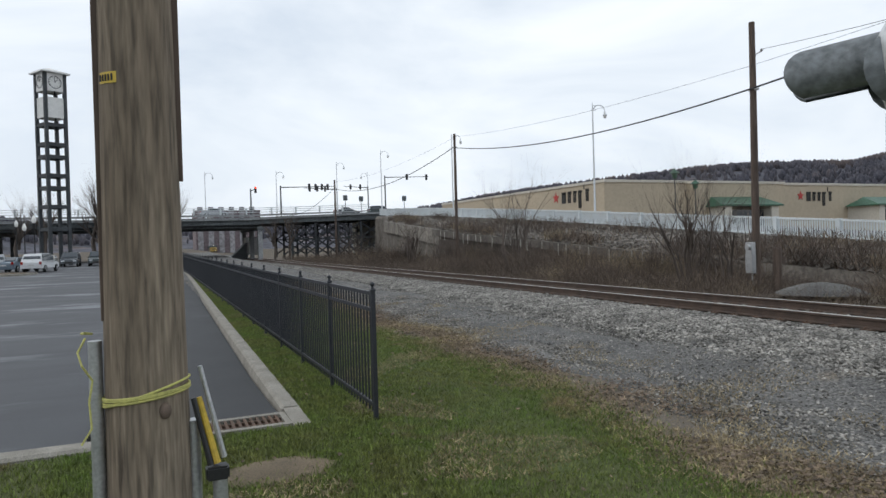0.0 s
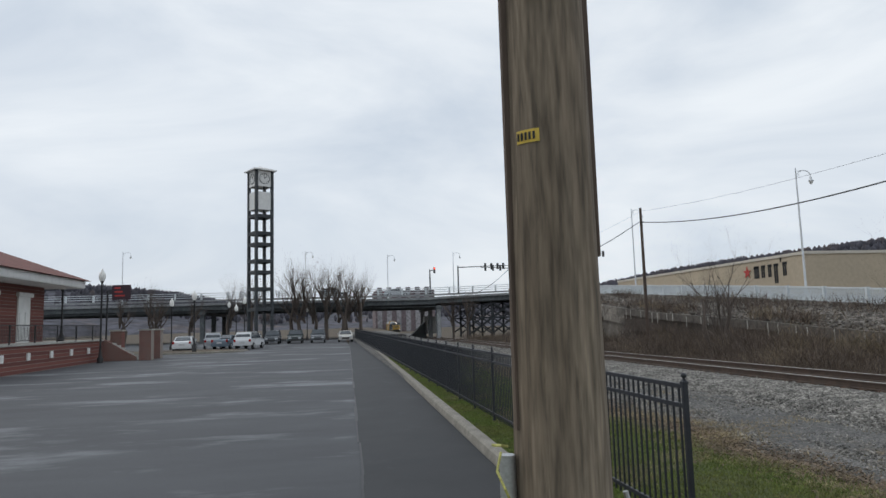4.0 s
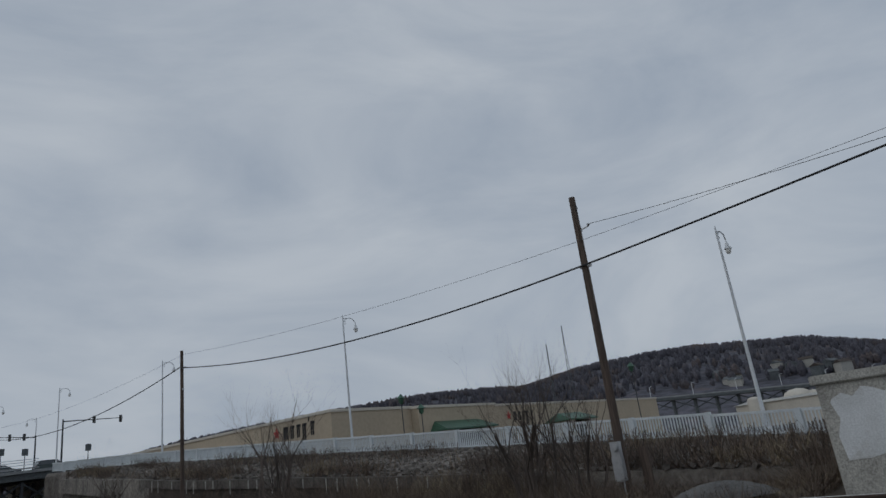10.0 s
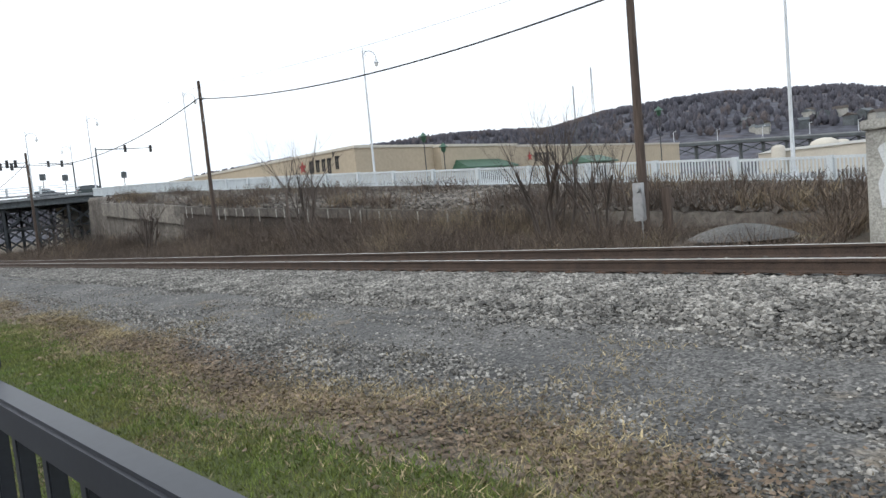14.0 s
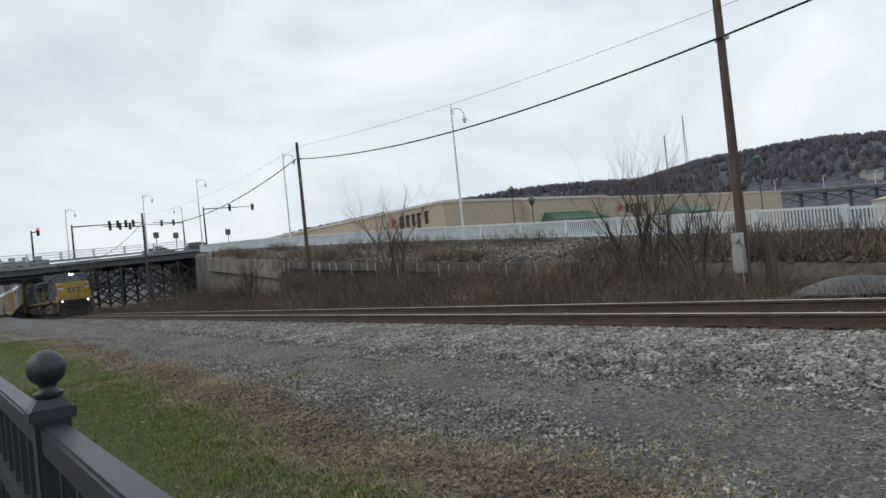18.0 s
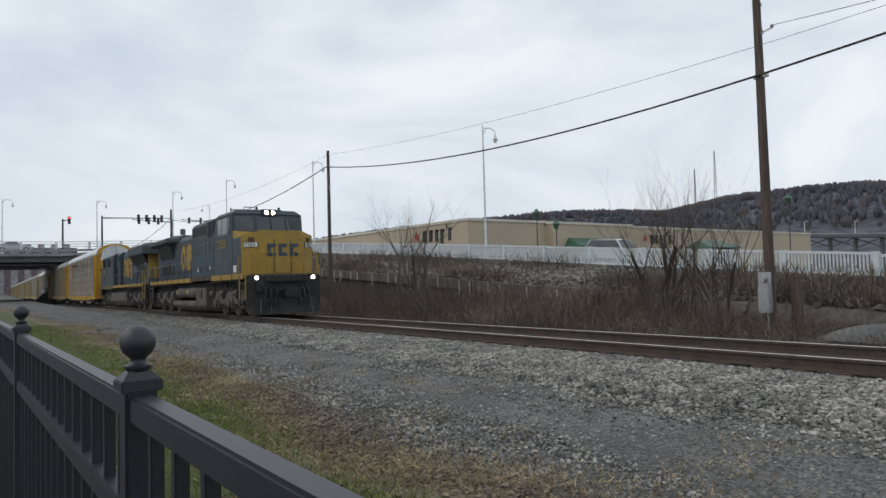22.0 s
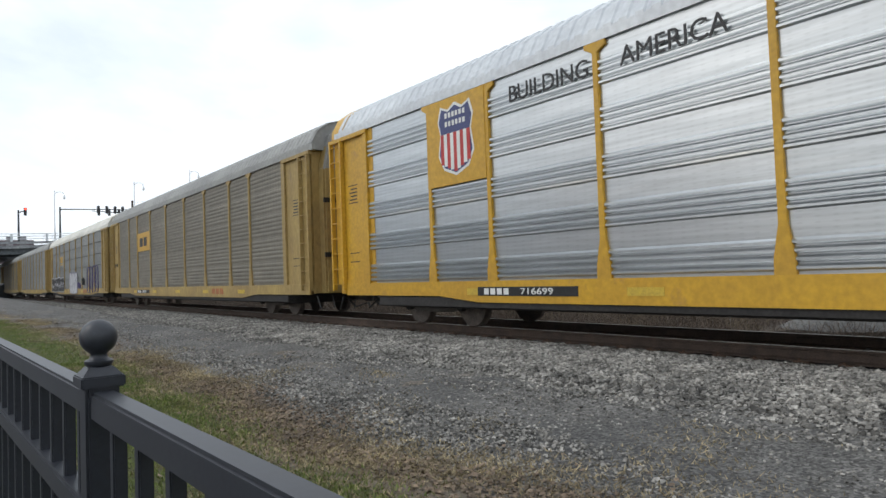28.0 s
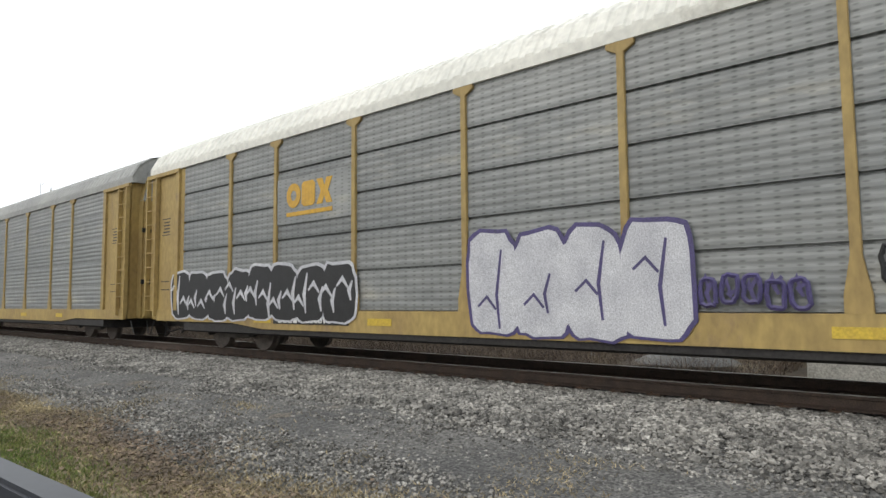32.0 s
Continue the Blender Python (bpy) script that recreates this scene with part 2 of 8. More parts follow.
M_glass_dark = mat("dark_glass", (0.03, 0.035, 0.04), rough=0.08, fine_amount=0.05)
# Distance haze is mixed into the hill and tree colours: blue-grey, low contrast.
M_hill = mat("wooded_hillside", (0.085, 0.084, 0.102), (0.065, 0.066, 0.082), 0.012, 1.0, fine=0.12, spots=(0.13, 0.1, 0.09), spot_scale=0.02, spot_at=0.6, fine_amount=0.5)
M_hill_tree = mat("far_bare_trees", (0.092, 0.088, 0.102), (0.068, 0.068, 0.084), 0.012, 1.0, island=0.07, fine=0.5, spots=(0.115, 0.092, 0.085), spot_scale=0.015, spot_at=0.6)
M_plaster = mat("peeling_white_paint", (0.72, 0.74, 0.75), (0.62, 0.64, 0.64), 1.0, 0.85, 0.002, fine=25, spots=(0.46, 0.45, 0.42), spot_scale=0.55, spot_at=0.56, fine_amount=0.12)
M_conc_block = mat("weathered_grey_concrete", (0.45, 0.44, 0.4), (0.34, 0.33, 0.3), 1.2, 0.9, fine=25)
M_brick = mat("dark_red_brick", (0.2, 0.07, 0.055), (0.14, 0.05, 0.042), 2, 0.9, fine=14, vary=0.25)
M_white = mat("white_paint", (0.78, 0.78, 0.76), (0.7, 0.7, 0.68), 2, 0.6, fine=20, fine_amount=0.08)
M_red_tile = mat("red_roof_tiles", (0.2, 0.075, 0.06), (0.14, 0.055, 0.045), 1.5, 0.8, fine=14)
M_black = mat("black_paint", (0.014, 0.014, 0.015), (0.02, 0.02, 0.021), 5, 0.5, fine=40)
M_globe = mat("frosted_globe", (0.85, 0.84, 0.8), (0.8, 0.79, 0.75), 5, 0.3, fine_amount=0.03)
M_yellow_rope = mat("yellow_rope", (0.52, 0.5, 0.16), (0.4, 0.38, 0.13), 30, 0.8, fine=200)
M_yellow = mat("yellow_plastic", (0.6, 0.42, 0.05), (0.5, 0.34, 0.05), 6, 0.5, fine=40, fine_amount=0.15)
M_rust = mat("rusted_iron", (0.12, 0.07, 0.045), (0.07, 0.045, 0.03), 8, 0.85, fine=60)
M_red = mat("red_paint", (0.5, 0.04, 0.035), (0.42, 0.035, 0.03), 3, 0.5)
M_red_light = mat("lit_red_lens", (1.0, 0.06, 0.03), (1.0, 0.06, 0.03), emit=4.0, fine_amount=0)
M_lamp_on = mat("lit_headlamp", (1.0, 0.86, 0.62), (1.0, 0.86, 0.62), emit=25.0, fine_amount=0)
M_lamp_side = mat("lit_ditch_lamp", (1.0, 0.92, 0.8), (1.0, 0.92, 0.8), emit=8.0, fine_amount=0)

# ---- mesh helpers ----


class Shape:
    """Collects vertices and faces of one mesh."""

    def __init__(self):
        self.v, self.f = [], []

    def add(self, verts, faces):
        k = len(self.v)
        self.v += [tuple(p) for p in verts]
        self.f += [tuple(i + k for i in q) for q in faces]
        return self

    def box(self, x0, y0, z0, x1, y1, z1):
        return self.add([(x0, y0, z0), (x1, y0, z0), (x1, y1, z0), (x0, y1, z0), (x0, y0, z1), (x1, y0, z1), (x1, y1, z1), (x0, y1, z1)],
                        [(0, 3, 2, 1), (4, 5, 6, 7), (0, 1, 5, 4), (1, 2, 6, 5), (2, 3, 7, 6), (3, 0, 4, 7)])

    def beam(self, a, b, w, h=None):
        """A bar of square section from a to b."""
        a, b = Vector(a), Vector(b)
        h = h or w
        d = (b - a).normalized()
        s = d.cross(Vector((0, 0, 1)))
        s = s.normalized() if s.length > 1e-4 else Vector((1, 0, 0))
        u = s.cross(d)
        c = [s * (i * w / 2) + u * (j * h / 2) for i, j in ((-1, -1), (1, -1), (1, 1), (-1, 1))]
        return self.add([a + q for q in c] + [b + q for q in c], [(0, 1, 2, 3), (7, 6, 5, 4), (0, 4, 5, 1), (1, 5, 6, 2), (2, 6, 7, 3), (3, 7, 4, 0)])

    def tube(self, pts, r, n=8, caps=True):
        """A round bar along points; r is one radius or one for each point."""
        pts = [Vector(p) for p in pts]
        rs = r if isinstance(r, (list, tuple)) else [r] * len(pts)
        rings, s = [], None
        for i, p in enumerate(pts):
            d = (pts[min(i + 1, len(pts) - 1)] - pts[max(i - 1, 0)]).normalized()
            if s is None:
                s = d.cross(Vector((0.13, 0.31, 1)) if abs(d.z) < 0.9 else Vector((1, 0.1, 0)))
            s = (s - d * s.dot(d)).normalized()
            u = d.cross(s)
            rings += [p + (s * math.cos(k * 2 * math.pi / n) + u * math.sin(k * 2 * math.pi / n)) * rs[i] for k in range(n)]
        fs = [(i * n + k, i * n + (k + 1) % n, (i + 1) * n + (k + 1) % n, (i + 1) * n + k) for i in range(len(pts) - 1) for k in range(n)]
        if caps:
            fs += [tuple(range(n - 1, -1, -1)), tuple(range((len(pts) - 1) * n, len(pts) * n))]
        return self.add(rings, fs)

    def lathe(self, profile, n=16, axis="z", at=(0, 0, 0)):
        """Turns (radius, height) pairs round an axis."""
        v = []
        for r, h in profile:
            for k in range(n):
                c, s = r * math.cos(2 * math.pi * k / n), r * math.sin(2 * math.pi * k / n)
                p = {"z": (c, s, h), "x": (h, c, s), "y": (s, h, c)}[axis]
                v.append((p[0] + at[0], p[1] + at[1], p[2] + at[2]))
        f = [(i * n + k, i * n + (k + 1) % n, (i + 1) * n + (k + 1) % n, (i + 1) * n + k) for i in range(len(profile) - 1) for k in range(n)]
        f += [tuple(range(n - 1, -1, -1)), tuple(range((len(profile) - 1) * n, len(profile) * n))]
        return self.add(v, f)

    def prism(self, outline, a, b, axis="y"):
        """An outline of (u, v) pairs drawn out from a to b along an axis: y takes (x, z), x takes (y, z), z takes (x, y)."""
        put = {"y": lambda u, v, w: (u, w, v), "x": lambda u, v, w: (w, u, v), "z": lambda u, v, w: (u, v, w)}[axis]
        n = len(outline)
        vs = [put(u, v, a) for u, v in outline] + [put(u, v, b) for u, v in outline]
        fs = [(i, (i + 1) % n, n + (i + 1) % n, n + i) for i in range(n)] + [tuple(range(n - 1, -1, -1)), tuple(range(n, 2 * n))]
        return self.add(vs, fs)

    def ball(self, c, r, n=12, m=8, squash=1.0):
        return self.lathe([(max(r * math.sin(math.pi * i / m), r * 0.02), -r * squash * math.cos(math.pi * i / m)) for i in range(m + 1)], n, "z", c)

    def mesh(self, name, material, bevel=0.0, smooth=35):
        me = bpy.data.meshes.new(name)
        me.from_pydata(self.v, [], self.f)
        bm = bmesh.new()
        bm.from_mesh(me)
        bmesh.ops.recalc_face_normals(bm, faces=bm.faces)
        if bevel:
            bmesh.ops.bevel(bm, geom=list(bm.edges), offset=bevel, segments=2, affect="EDGES", clamp_overlap=True)
        bm.to_mesh(me)
        bm.free()
        me.materials.append(material)
        if smooth:
            me.polygons.foreach_set("use_smooth", [True] * len(me.polygons))
            me.set_sharp_from_angle(angle=radians(smooth))
        return me


def part(name, shape, material, parent=None, label="", bevel=0.0, at=None, smooth=35):
    me = shape if isinstance(shape, bpy.types.Mesh) else shape.mesh(name, material, bevel, smooth)
    ob = new(name, me)
    if parent:
        ob.parent = parent
    if at is not None:
        ob.matrix_basis = at
    if label:
        ob["label"] = label
    return ob


def thing(name, label, category, at=None, group="", kind=""):
    ob = new(name)
    if at is not None:
        ob.matrix_basis = at
    return tagged(ob, label, category, group, kind)


def raw(name, verts, faces, material, smooth=False):
    """A large mesh straight from arrays."""
    me = bpy.data.meshes.new(name)
    me.from_pydata(verts, [], faces)
    me.materials.append(material)
    if smooth:
        me.polygons.foreach_set("use_smooth", [True] * len(me.polygons))
    return me


# ---- the plan ----
# y runs along the fence towards the road bridge, x across it towards the railway, z = 0 at the foot of the fence's end post.
TRACK = Matrix.Translation((8.92, 0, 0.445)) @ Euler((radians(-0.49), 0, radians(-2.52))).to_matrix().to_4x4()  # rail tops, y along the track
def on_track(x, y, z=0.0):
    return TRACK @ Vector((x, y, z))


def ramp_z(y):
    """Road height of the approach ramp at x = 33."""
    return float(np.interp(y, (-60, 9.1, 14.6, 31.2, 43.5, 56.4, 79, 90, 104), (-3.2, 0.45, 0.92, 2.05, 2.93, 3.76, 5.12, 5.63, 6.2)))


def ground_z(x, y):
    """Height of the ground sheet."""
    tx = x - 8.92 - 0.044 * y
    tz = 0.445 - 0.0086 * y
    if y > 150:
        tz = 0.445 - 0.0086 * 150
    if tx < -4.6:
        return -0.3 if x < -0.5 else -0.03
    if tx < -1.9:
        k = (tx + 4.6) / 2.7
        a = -0.03
        return a + (tz - 0.2 - a) * (k * k * (3 - 2 * k))
    if tx < 2.2:
        return tz - 0.2
    low = tz - 0.95
    if tx < 4.5:
        return tz - 0.2 + (low - tz + 0.2) * (tx - 2.2) / 2.3
    return low
M_window = mat("cab_window_glass", (0.06, 0.07, 0.08), (0.05, 0.06, 0.07), 2, 0.06, fine_amount=0.03)

# ---- ground ----
def make_ground():
    xs = [-2500, -600, -120, -40, -10, -0.55, -0.45, 0.5, 1.5, 2.5] + [3 + 0.35 * i for i in range(40)] + [18, 20, 23, 26, 30, 40, 60, 100, 200, 600, 2500]
    ys = [-2500, -600, -150, -60, -30] + [-15 + 1.5 * i for i in range(60)] + [80, 90, 100, 120, 140, 160, 200, 300, 400, 700, 1200, 2500]
    rnd = random.Random(3)
    vs = [(x, y, ground_z(x, y) + (rnd.uniform(-0.025, 0.025) if 2.6 < x < 18 and -16 < y < 76 else 0)) for y in ys for x in xs]
    n = len(xs)
    fs = [(j * n + i, j * n + i + 1, (j + 1) * n + i + 1, (j + 1) * n + i) for j in range(len(ys) - 1) for i in range(n - 1)]
    me = raw("ground", vs, fs, M_gravel, True)
    me.materials.append(M_earth)
    for p in me.polygons:
        c = p.center
        if c.x - 8.92 - 0.044 * c.y > 2.4 or c.x < -0.5 or c.y > 200 or c.y < -60:
            p.material_index = 1
    tagged(new("ground", me), "grey gravel and brown earth beside the railway", "ground", kind="structure")


make_ground()

def kerb_x(y):
    """Lawn side of the kerb, which runs slightly askew to the fence."""
    return -0.62 + 0.018 * y


ASKEW = pose(-0.2, 0, 0, 0, 0, -1.03)
# car park: old worn asphalt with a newer dark strip along the kerb
lot = Shape()
lot.box(-75, 0.62, -0.3, -1.6, 108, -0.12)
tagged(part("car_park", lot, M_asphalt_old), "worn grey asphalt of the car park", "car park", kind="structure")
strip = Shape()
strip.prism([(0.95, -0.4), (0.95, -0.02), (1.6, -0.06), (3.5, -0.116), (108, -0.116), (108, -0.4)], -2.55, -0.66, "x")
tagged(part("new_asphalt_strip", strip, M_asphalt, at=ASKEW), "dark newly laid asphalt strip along the kerb", "asphalt", kind="structure")
joint = Shape()
for i in range(40):
    y0 = 1.3 + i * 2.6
    joint.box(-2.575 + 0.02 * math.sin(i * 1.7), y0, -0.13, -2.535 + 0.02 * math.sin(i * 2.3), y0 + 2.6, -0.112)
part("sealed_joint", joint, M_black, bpy.data.objects["new_asphalt_strip"])

kerb = thing("kerb", "pale concrete kerb between car park and lawn", "kerb", ASKEW, kind="structure")
prof = [(-0.66, -0.3), (-0.42, -0.3), (-0.42, 0.02), (-0.46, 0.03), (-0.58, 0.03), (-0.615, 0.0), (-0.64, -0.125)]
seg = Shape()
seg.prism(prof, 0.006, 2.994)
seg_me = seg.mesh("kerb_stone", M_concrete, smooth=20)
for i in range(35):
    part("kerb_stone", seg_me, None, kerb, at=pose(0, 0.95 + i * 3.0, 0))
front = Shape()
front.prism([(0.22, -0.3), (0.95, -0.3), (0.95, 0.02), (0.8, 0.015), (0.22, 0.004)], -0.42, -0.6, "x")
part("kerb_end", front, M_concrete, kerb)
for i in range(8):
    k = Shape()
    x1 = -1.62 - i * 2.5
    k.prism([(0.38, -0.3), (0.68, -0.3), (0.66, -0.1), (0.63, 0.0), (0.42, 0.0), (0.38, -0.03)], x1, x1 - 2.48, "x")
    part("kerb_stone", k, M_concrete, kerb, at=pose(0, 0.02 * i, 0))

drain = thing("storm_drain", "rusty slotted storm drain in a concrete frame", "drain", pose(-0.13, -0.3, 0.1))
fr = Shape()
fr.box(-1.66, 0.62, -0.3, -0.66, 0.7, -0.09).box(-1.66, 1.14, -0.3, -0.66, 1.22, -0.108).box(-1.74, 0.62, -0.3, -1.66, 1.22, -0.1).box(-0.72, 0.7, -0.3, -0.66, 1.14, -0.1)
part("concrete_frame", fr, M_concrete, drain, "pale concrete frame")
pit = Shape()
pit.box(-1.66, 0.7, -0.5, -0.72, 1.14, -0.24)
part("pit", pit, M_black, drain, "dark pit")
for i in range(14):
    b = Shape()
    x = -1.63 + i * 0.0655
    b.box(x, 0.705, -0.15, x + 0.028, 1.135, -0.112)
    part("bar", b, M_rust, drain)
for y in (0.83, 0.985):
    b = Shape()
    b.box(-1.655, y, -0.155, -0.725, y + 0.03, -0.118)
    part("cross_bar", b, M_rust, drain)


def lawn_edge(y):
    return float(np.interp(y, (-8, -3, -1, 2, 4, 6, 9, 12, 20, 30), (1.5, 1.9, 2.3, 2.5, 2.3, 2.2, 2.3, 2.6, 3.0, 3.2))) + 0.12 * math.sin(y * 1.3 + 1) + 0.08 * math.sin(y * 3.1)


def make_lawn():
    ys = sorted([-30 + 0.5 * i for i in range(284)] + [0.235, 0.245])
    vs, fs = [], []
    for j, y in enumerate(ys):
        e = lawn_edge(y)
        x0 = kerb_x(y) if y > 0.24 else -60
        row = [x0, max(x0 + 0.3, -0.3), 0.4, e * 0.55, e, e + 0.55, e + 1.0 + 0.2 * math.sin(y * 2.1)]
        vs += [(x, y, z) for x, z in zip(row, (-0.005, 0.0, 0.012, 0.02, 0.004, -0.012, -0.075))]
    for j in range(len(ys) - 1):
        fs += [(j * 7 + i, j * 7 + i + 1, j * 7 + 8 + i, j * 7 + 7 + i) for i in range(6)]
    me = raw("lawn", vs, fs, M_grass_soil, True)
    me.materials.append(M_litter_soil)
    for k, f in enumerate(me.polygons):
        f.material_index = 1 if k % 6 > 3 else 0
    tagged(new("lawn", me), "green mown lawn edged by brown leaf-strewn soil", "lawn", kind="structure")


make_lawn()


def blades(name, label, places, material, h, w, lean=0.5, seed=1):
    """Upright slivers of grass as one mesh; places gives (x, y, z) rows."""
    g = np.random.default_rng(seed)
    p = np.asarray(places)
    n = len(p)
    a = g.uniform(0, 2 * np.pi, n)
    hh = h * g.uniform(0.5, 1.3, n)
    ww = w * g.uniform(0.6, 1.3, n)
    la = g.uniform(0, lean, n) * hh
    lb = g.uniform(0, 2 * np.pi, n)
    v = np.empty((n, 3, 3))
    v[:, 0] = p - np.c_[np.cos(a) * ww, np.sin(a) * ww, np.zeros(n)]
    v[:, 1] = p + np.c_[np.cos(a) * ww, np.sin(a) * ww, np.zeros(n)]
    v[:, 2] = p + np.c_[np.cos(lb) * la, np.sin(lb) * la, hh]
    me = raw(name, v.reshape(-1, 3).tolist(), np.arange(3 * n).reshape(-1, 3).tolist(), material)
    return tagged(new(name, me), label, "grass", kind="stuff")


worn = Shape()
gw = random.Random(6)
rim = [(-1.2 + 0.52 * gw.uniform(0.85, 1.1) * math.cos(a * math.pi / 12), -1.05 + 0.32 * gw.uniform(0.85, 1.1) * math.sin(a * math.pi / 12)) for a in range(24)]
worn.add([(x, y, 0.006) for x, y in rim] + [(-1.2 + (x + 1.2) * 0.6, -1.05 + (y + 1.05) * 0.6, 0.03) for x, y in rim] + [(-1.2, -1.05, 0.036)],
         [(i, (i + 1) % 24, 24 + (i + 1) % 24, 24 + i) for i in range(24)] + [(24 + i, 24 + (i + 1) % 24, 48) for i in range(24)])
tagged(part("bare_earth", worn, M_bare, smooth=60), "bare tan earth worn through the lawn", "earth", kind="structure")


def along_y(g, near=0.72):
    """A place along the fence, most of them by the two viewpoints."""
    u = g.random()
    return g.uniform(-4.6, 16) if u < near else g.uniform(16, 34) if u < near + 0.2 else g.uniform(34, 70)


def scatter_grass():
    g = np.random.default_rng(5)
    pts, dry = [], []
    while len(pts) < 330000:
        y = along_y(g, 0.8)
        x = g.uniform(-4.6, 3.4)
        if y > 0.22 and x < kerb_x(y):
            continue
        if y > 14 and x < -1 or x < -2.9 and g.random() < 0.5:
            continue
        e = lawn_edge(y) + g.normal(0, 0.2)
        if x > e:
            continue
        bare = ((x + 1.2) / 0.5) ** 2 + ((y + 1.05) / 0.3) ** 2
        if bare < 0.75 + 0.45 * g.normal():
            continue
        patch = noise.noise((x * 0.9, y * 0.9, 3.0))
        if x > e - 0.3 and g.random() < 0.4 or patch > 0.25 and g.random() < 0.45:
            dry.append((x, y, 0.008))
        else:
            pts.append((x, y, 0.004))
    while len(dry) < 150000:
        y = along_y(g)
        x = lawn_edge(y) + g.normal(0.3, 0.42) + (g.exponential(0.7) if g.random() < 0.2 else 0)
        if noise.noise((x * 0.8, y * 0.45, 9.0)) + g.normal(0, 0.15) > -0.1 + max(0, x - lawn_edge(y) - 0.5) * 0.35:
            dry.append((x, y, -0.012))
    for k in range(20000):
        x, y = g.uniform(3.0, 5.4), g.uniform(-3, 14)
        if noise.noise((x * 0.8, y * 0.8, 33.0)) + g.normal(0, 0.1) > 0.25:
            dry.append((x, y, ground_z(x, y) + 0.01))
    lit = []
    while len(lit) < 17000:
        y = along_y(g)
        x = lawn_edge(y) + g.normal(0.5, 0.36)
        if noise.noise((x * 0.9, y * 0.5, 21.0)) + g.normal(0, 0.12) > -0.05:
            lit.append((x, y, 0.006))
    for k in range(500):
        y = g.uniform(-4, 14)
        lit.append((g.uniform(max(kerb_x(y), -2.0) if y > 0.2 else -4, lawn_edge(y)), y, 0.035))
    p = np.asarray(lit)
    a, r = g.uniform(0, 6.28, len(p)), g.uniform(0.012, 0.034, len(p))
    v = np.stack([p + np.c_[np.cos(a + k * 1.57) * r * w, np.sin(a + k * 1.57) * r * w, g.uniform(-0.004, 0.018, len(p))] for k, w in ((0, 1), (1, 0.55), (2, 1), (3, 0.55))], 1)
    tagged(new("leaf_litter", raw("leaf_litter", v.reshape(-1, 3).tolist(), np.arange(4 * len(p)).reshape(-1, 4).tolist(), M_leaf)), "dead brown leaves lying along the lawn's edge", "leaves", kind="stuff")
    blades("grass", "short green blades of the lawn", pts, M_blade, 0.042, 0.006, 1.0, 2)
    blades("dry_grass", "straw-brown dead grass at the gravel's edge", dry, M_dry, 0.032, 0.0065, 2.4, 3)


scatter_grass()


def rocks(name, label, pos, size, material, seed=1, flat=0.75):
    """Many angular stones in one mesh: eight-cornered lumps at pos (n x 3) with radii size (n)."""
    g = np.random.default_rng(seed)
    n = len(pos)
    base = np.array([(-1, -1, -1), (1, -1, -1), (1, 1, -1), (-1, 1, -1), (-1, -1, 1), (1, -1, 1), (1, 1, 1), (-1, 1, 1)]) * 0.62
    v = base[None] * g.uniform(0.55, 1.25, (n, 8, 3)) * np.asarray(size)[:, None, None]
    q = g.normal(size=(n, 4))
    q /= np.linalg.norm(q, axis=1)[:, None]
    w, x, y, z = q.T
    R = np.stack([1 - 2 * (y * y + z * z), 2 * (x * y - z * w), 2 * (x * z + y * w), 2 * (x * y + z * w), 1 - 2 * (x * x + z * z), 2 * (y * z - x * w),
                  2 * (x * z - y * w), 2 * (y * z + x * w), 1 - 2 * (x * x + y * y)], 1).reshape(n, 3, 3)
    v = np.einsum("nij,nkj->nki", R, v)
    v[..., 2] *= flat
    v += np.asarray(pos)[:, None]
    f = np.array([(0, 3, 2, 1), (4, 5, 6, 7), (0, 1, 5, 4), (1, 2, 6, 5), (2, 3, 7, 6), (3, 0, 4, 7)])
    faces = (f[None] + 8 * np.arange(n)[:, None, None]).reshape(-1, 4)
    return tagged(new(name, raw(name, v.reshape(-1, 3).tolist(), faces.tolist(), material)), label, "stones", kind="stuff")


def scatter_stones():
    g = np.random.default_rng(8)
    pos, size = [], []
    for i in range(70000):
        y = along_y(g) + 1.5
        tx = g.choice([g.uniform(-3.5, -1.0), g.uniform(-0.7, 0.7), g.uniform(1.0, 2.6)], p=[0.86, 0.06, 0.08])
        if tx < -2.8 and g.random() < (-tx - 2.8) * 1.2:
            continue
        p = on_track(tx, y)
        pos.append((p.x, p.y, ground_z(p.x, p.y) + 0.018))
        size.append(g.uniform(0.02, 0.042) * (1 if g.random() < 0.96 else 1.5))
    rocks("ballast", "pale grey crushed-stone ballast along the track", pos, size, M_stone, 1)
    pos, size = [], []
    for i in range(64000):
        y = along_y(g)
        x = g.uniform(2.5, 6.6)
        strip = 4.75 + 0.03 * y + 0.25 * noise.noise((y * 0.35, 4.0, 0.0))
        keep = 1.0 if abs(x - strip) > 0.55 else 0.2 + 0.3 * max(0.0, noise.noise((x * 1.5, y * 0.7, 7.0)))
        if x < lawn_edge(y) + 0.7:
            keep *= 0.3
        if g.random() > keep:
            continue
        pos.append((x, y, ground_z(x, y) + 0.005))
        size.append(g.uniform(0.01, 0.024) if g.random() < 0.93 else g.uniform(0.022, 0.034))
    rocks("gravel", "small grey gravel of the trackside path", pos, size, M_stone, 2)


scatter_stones()

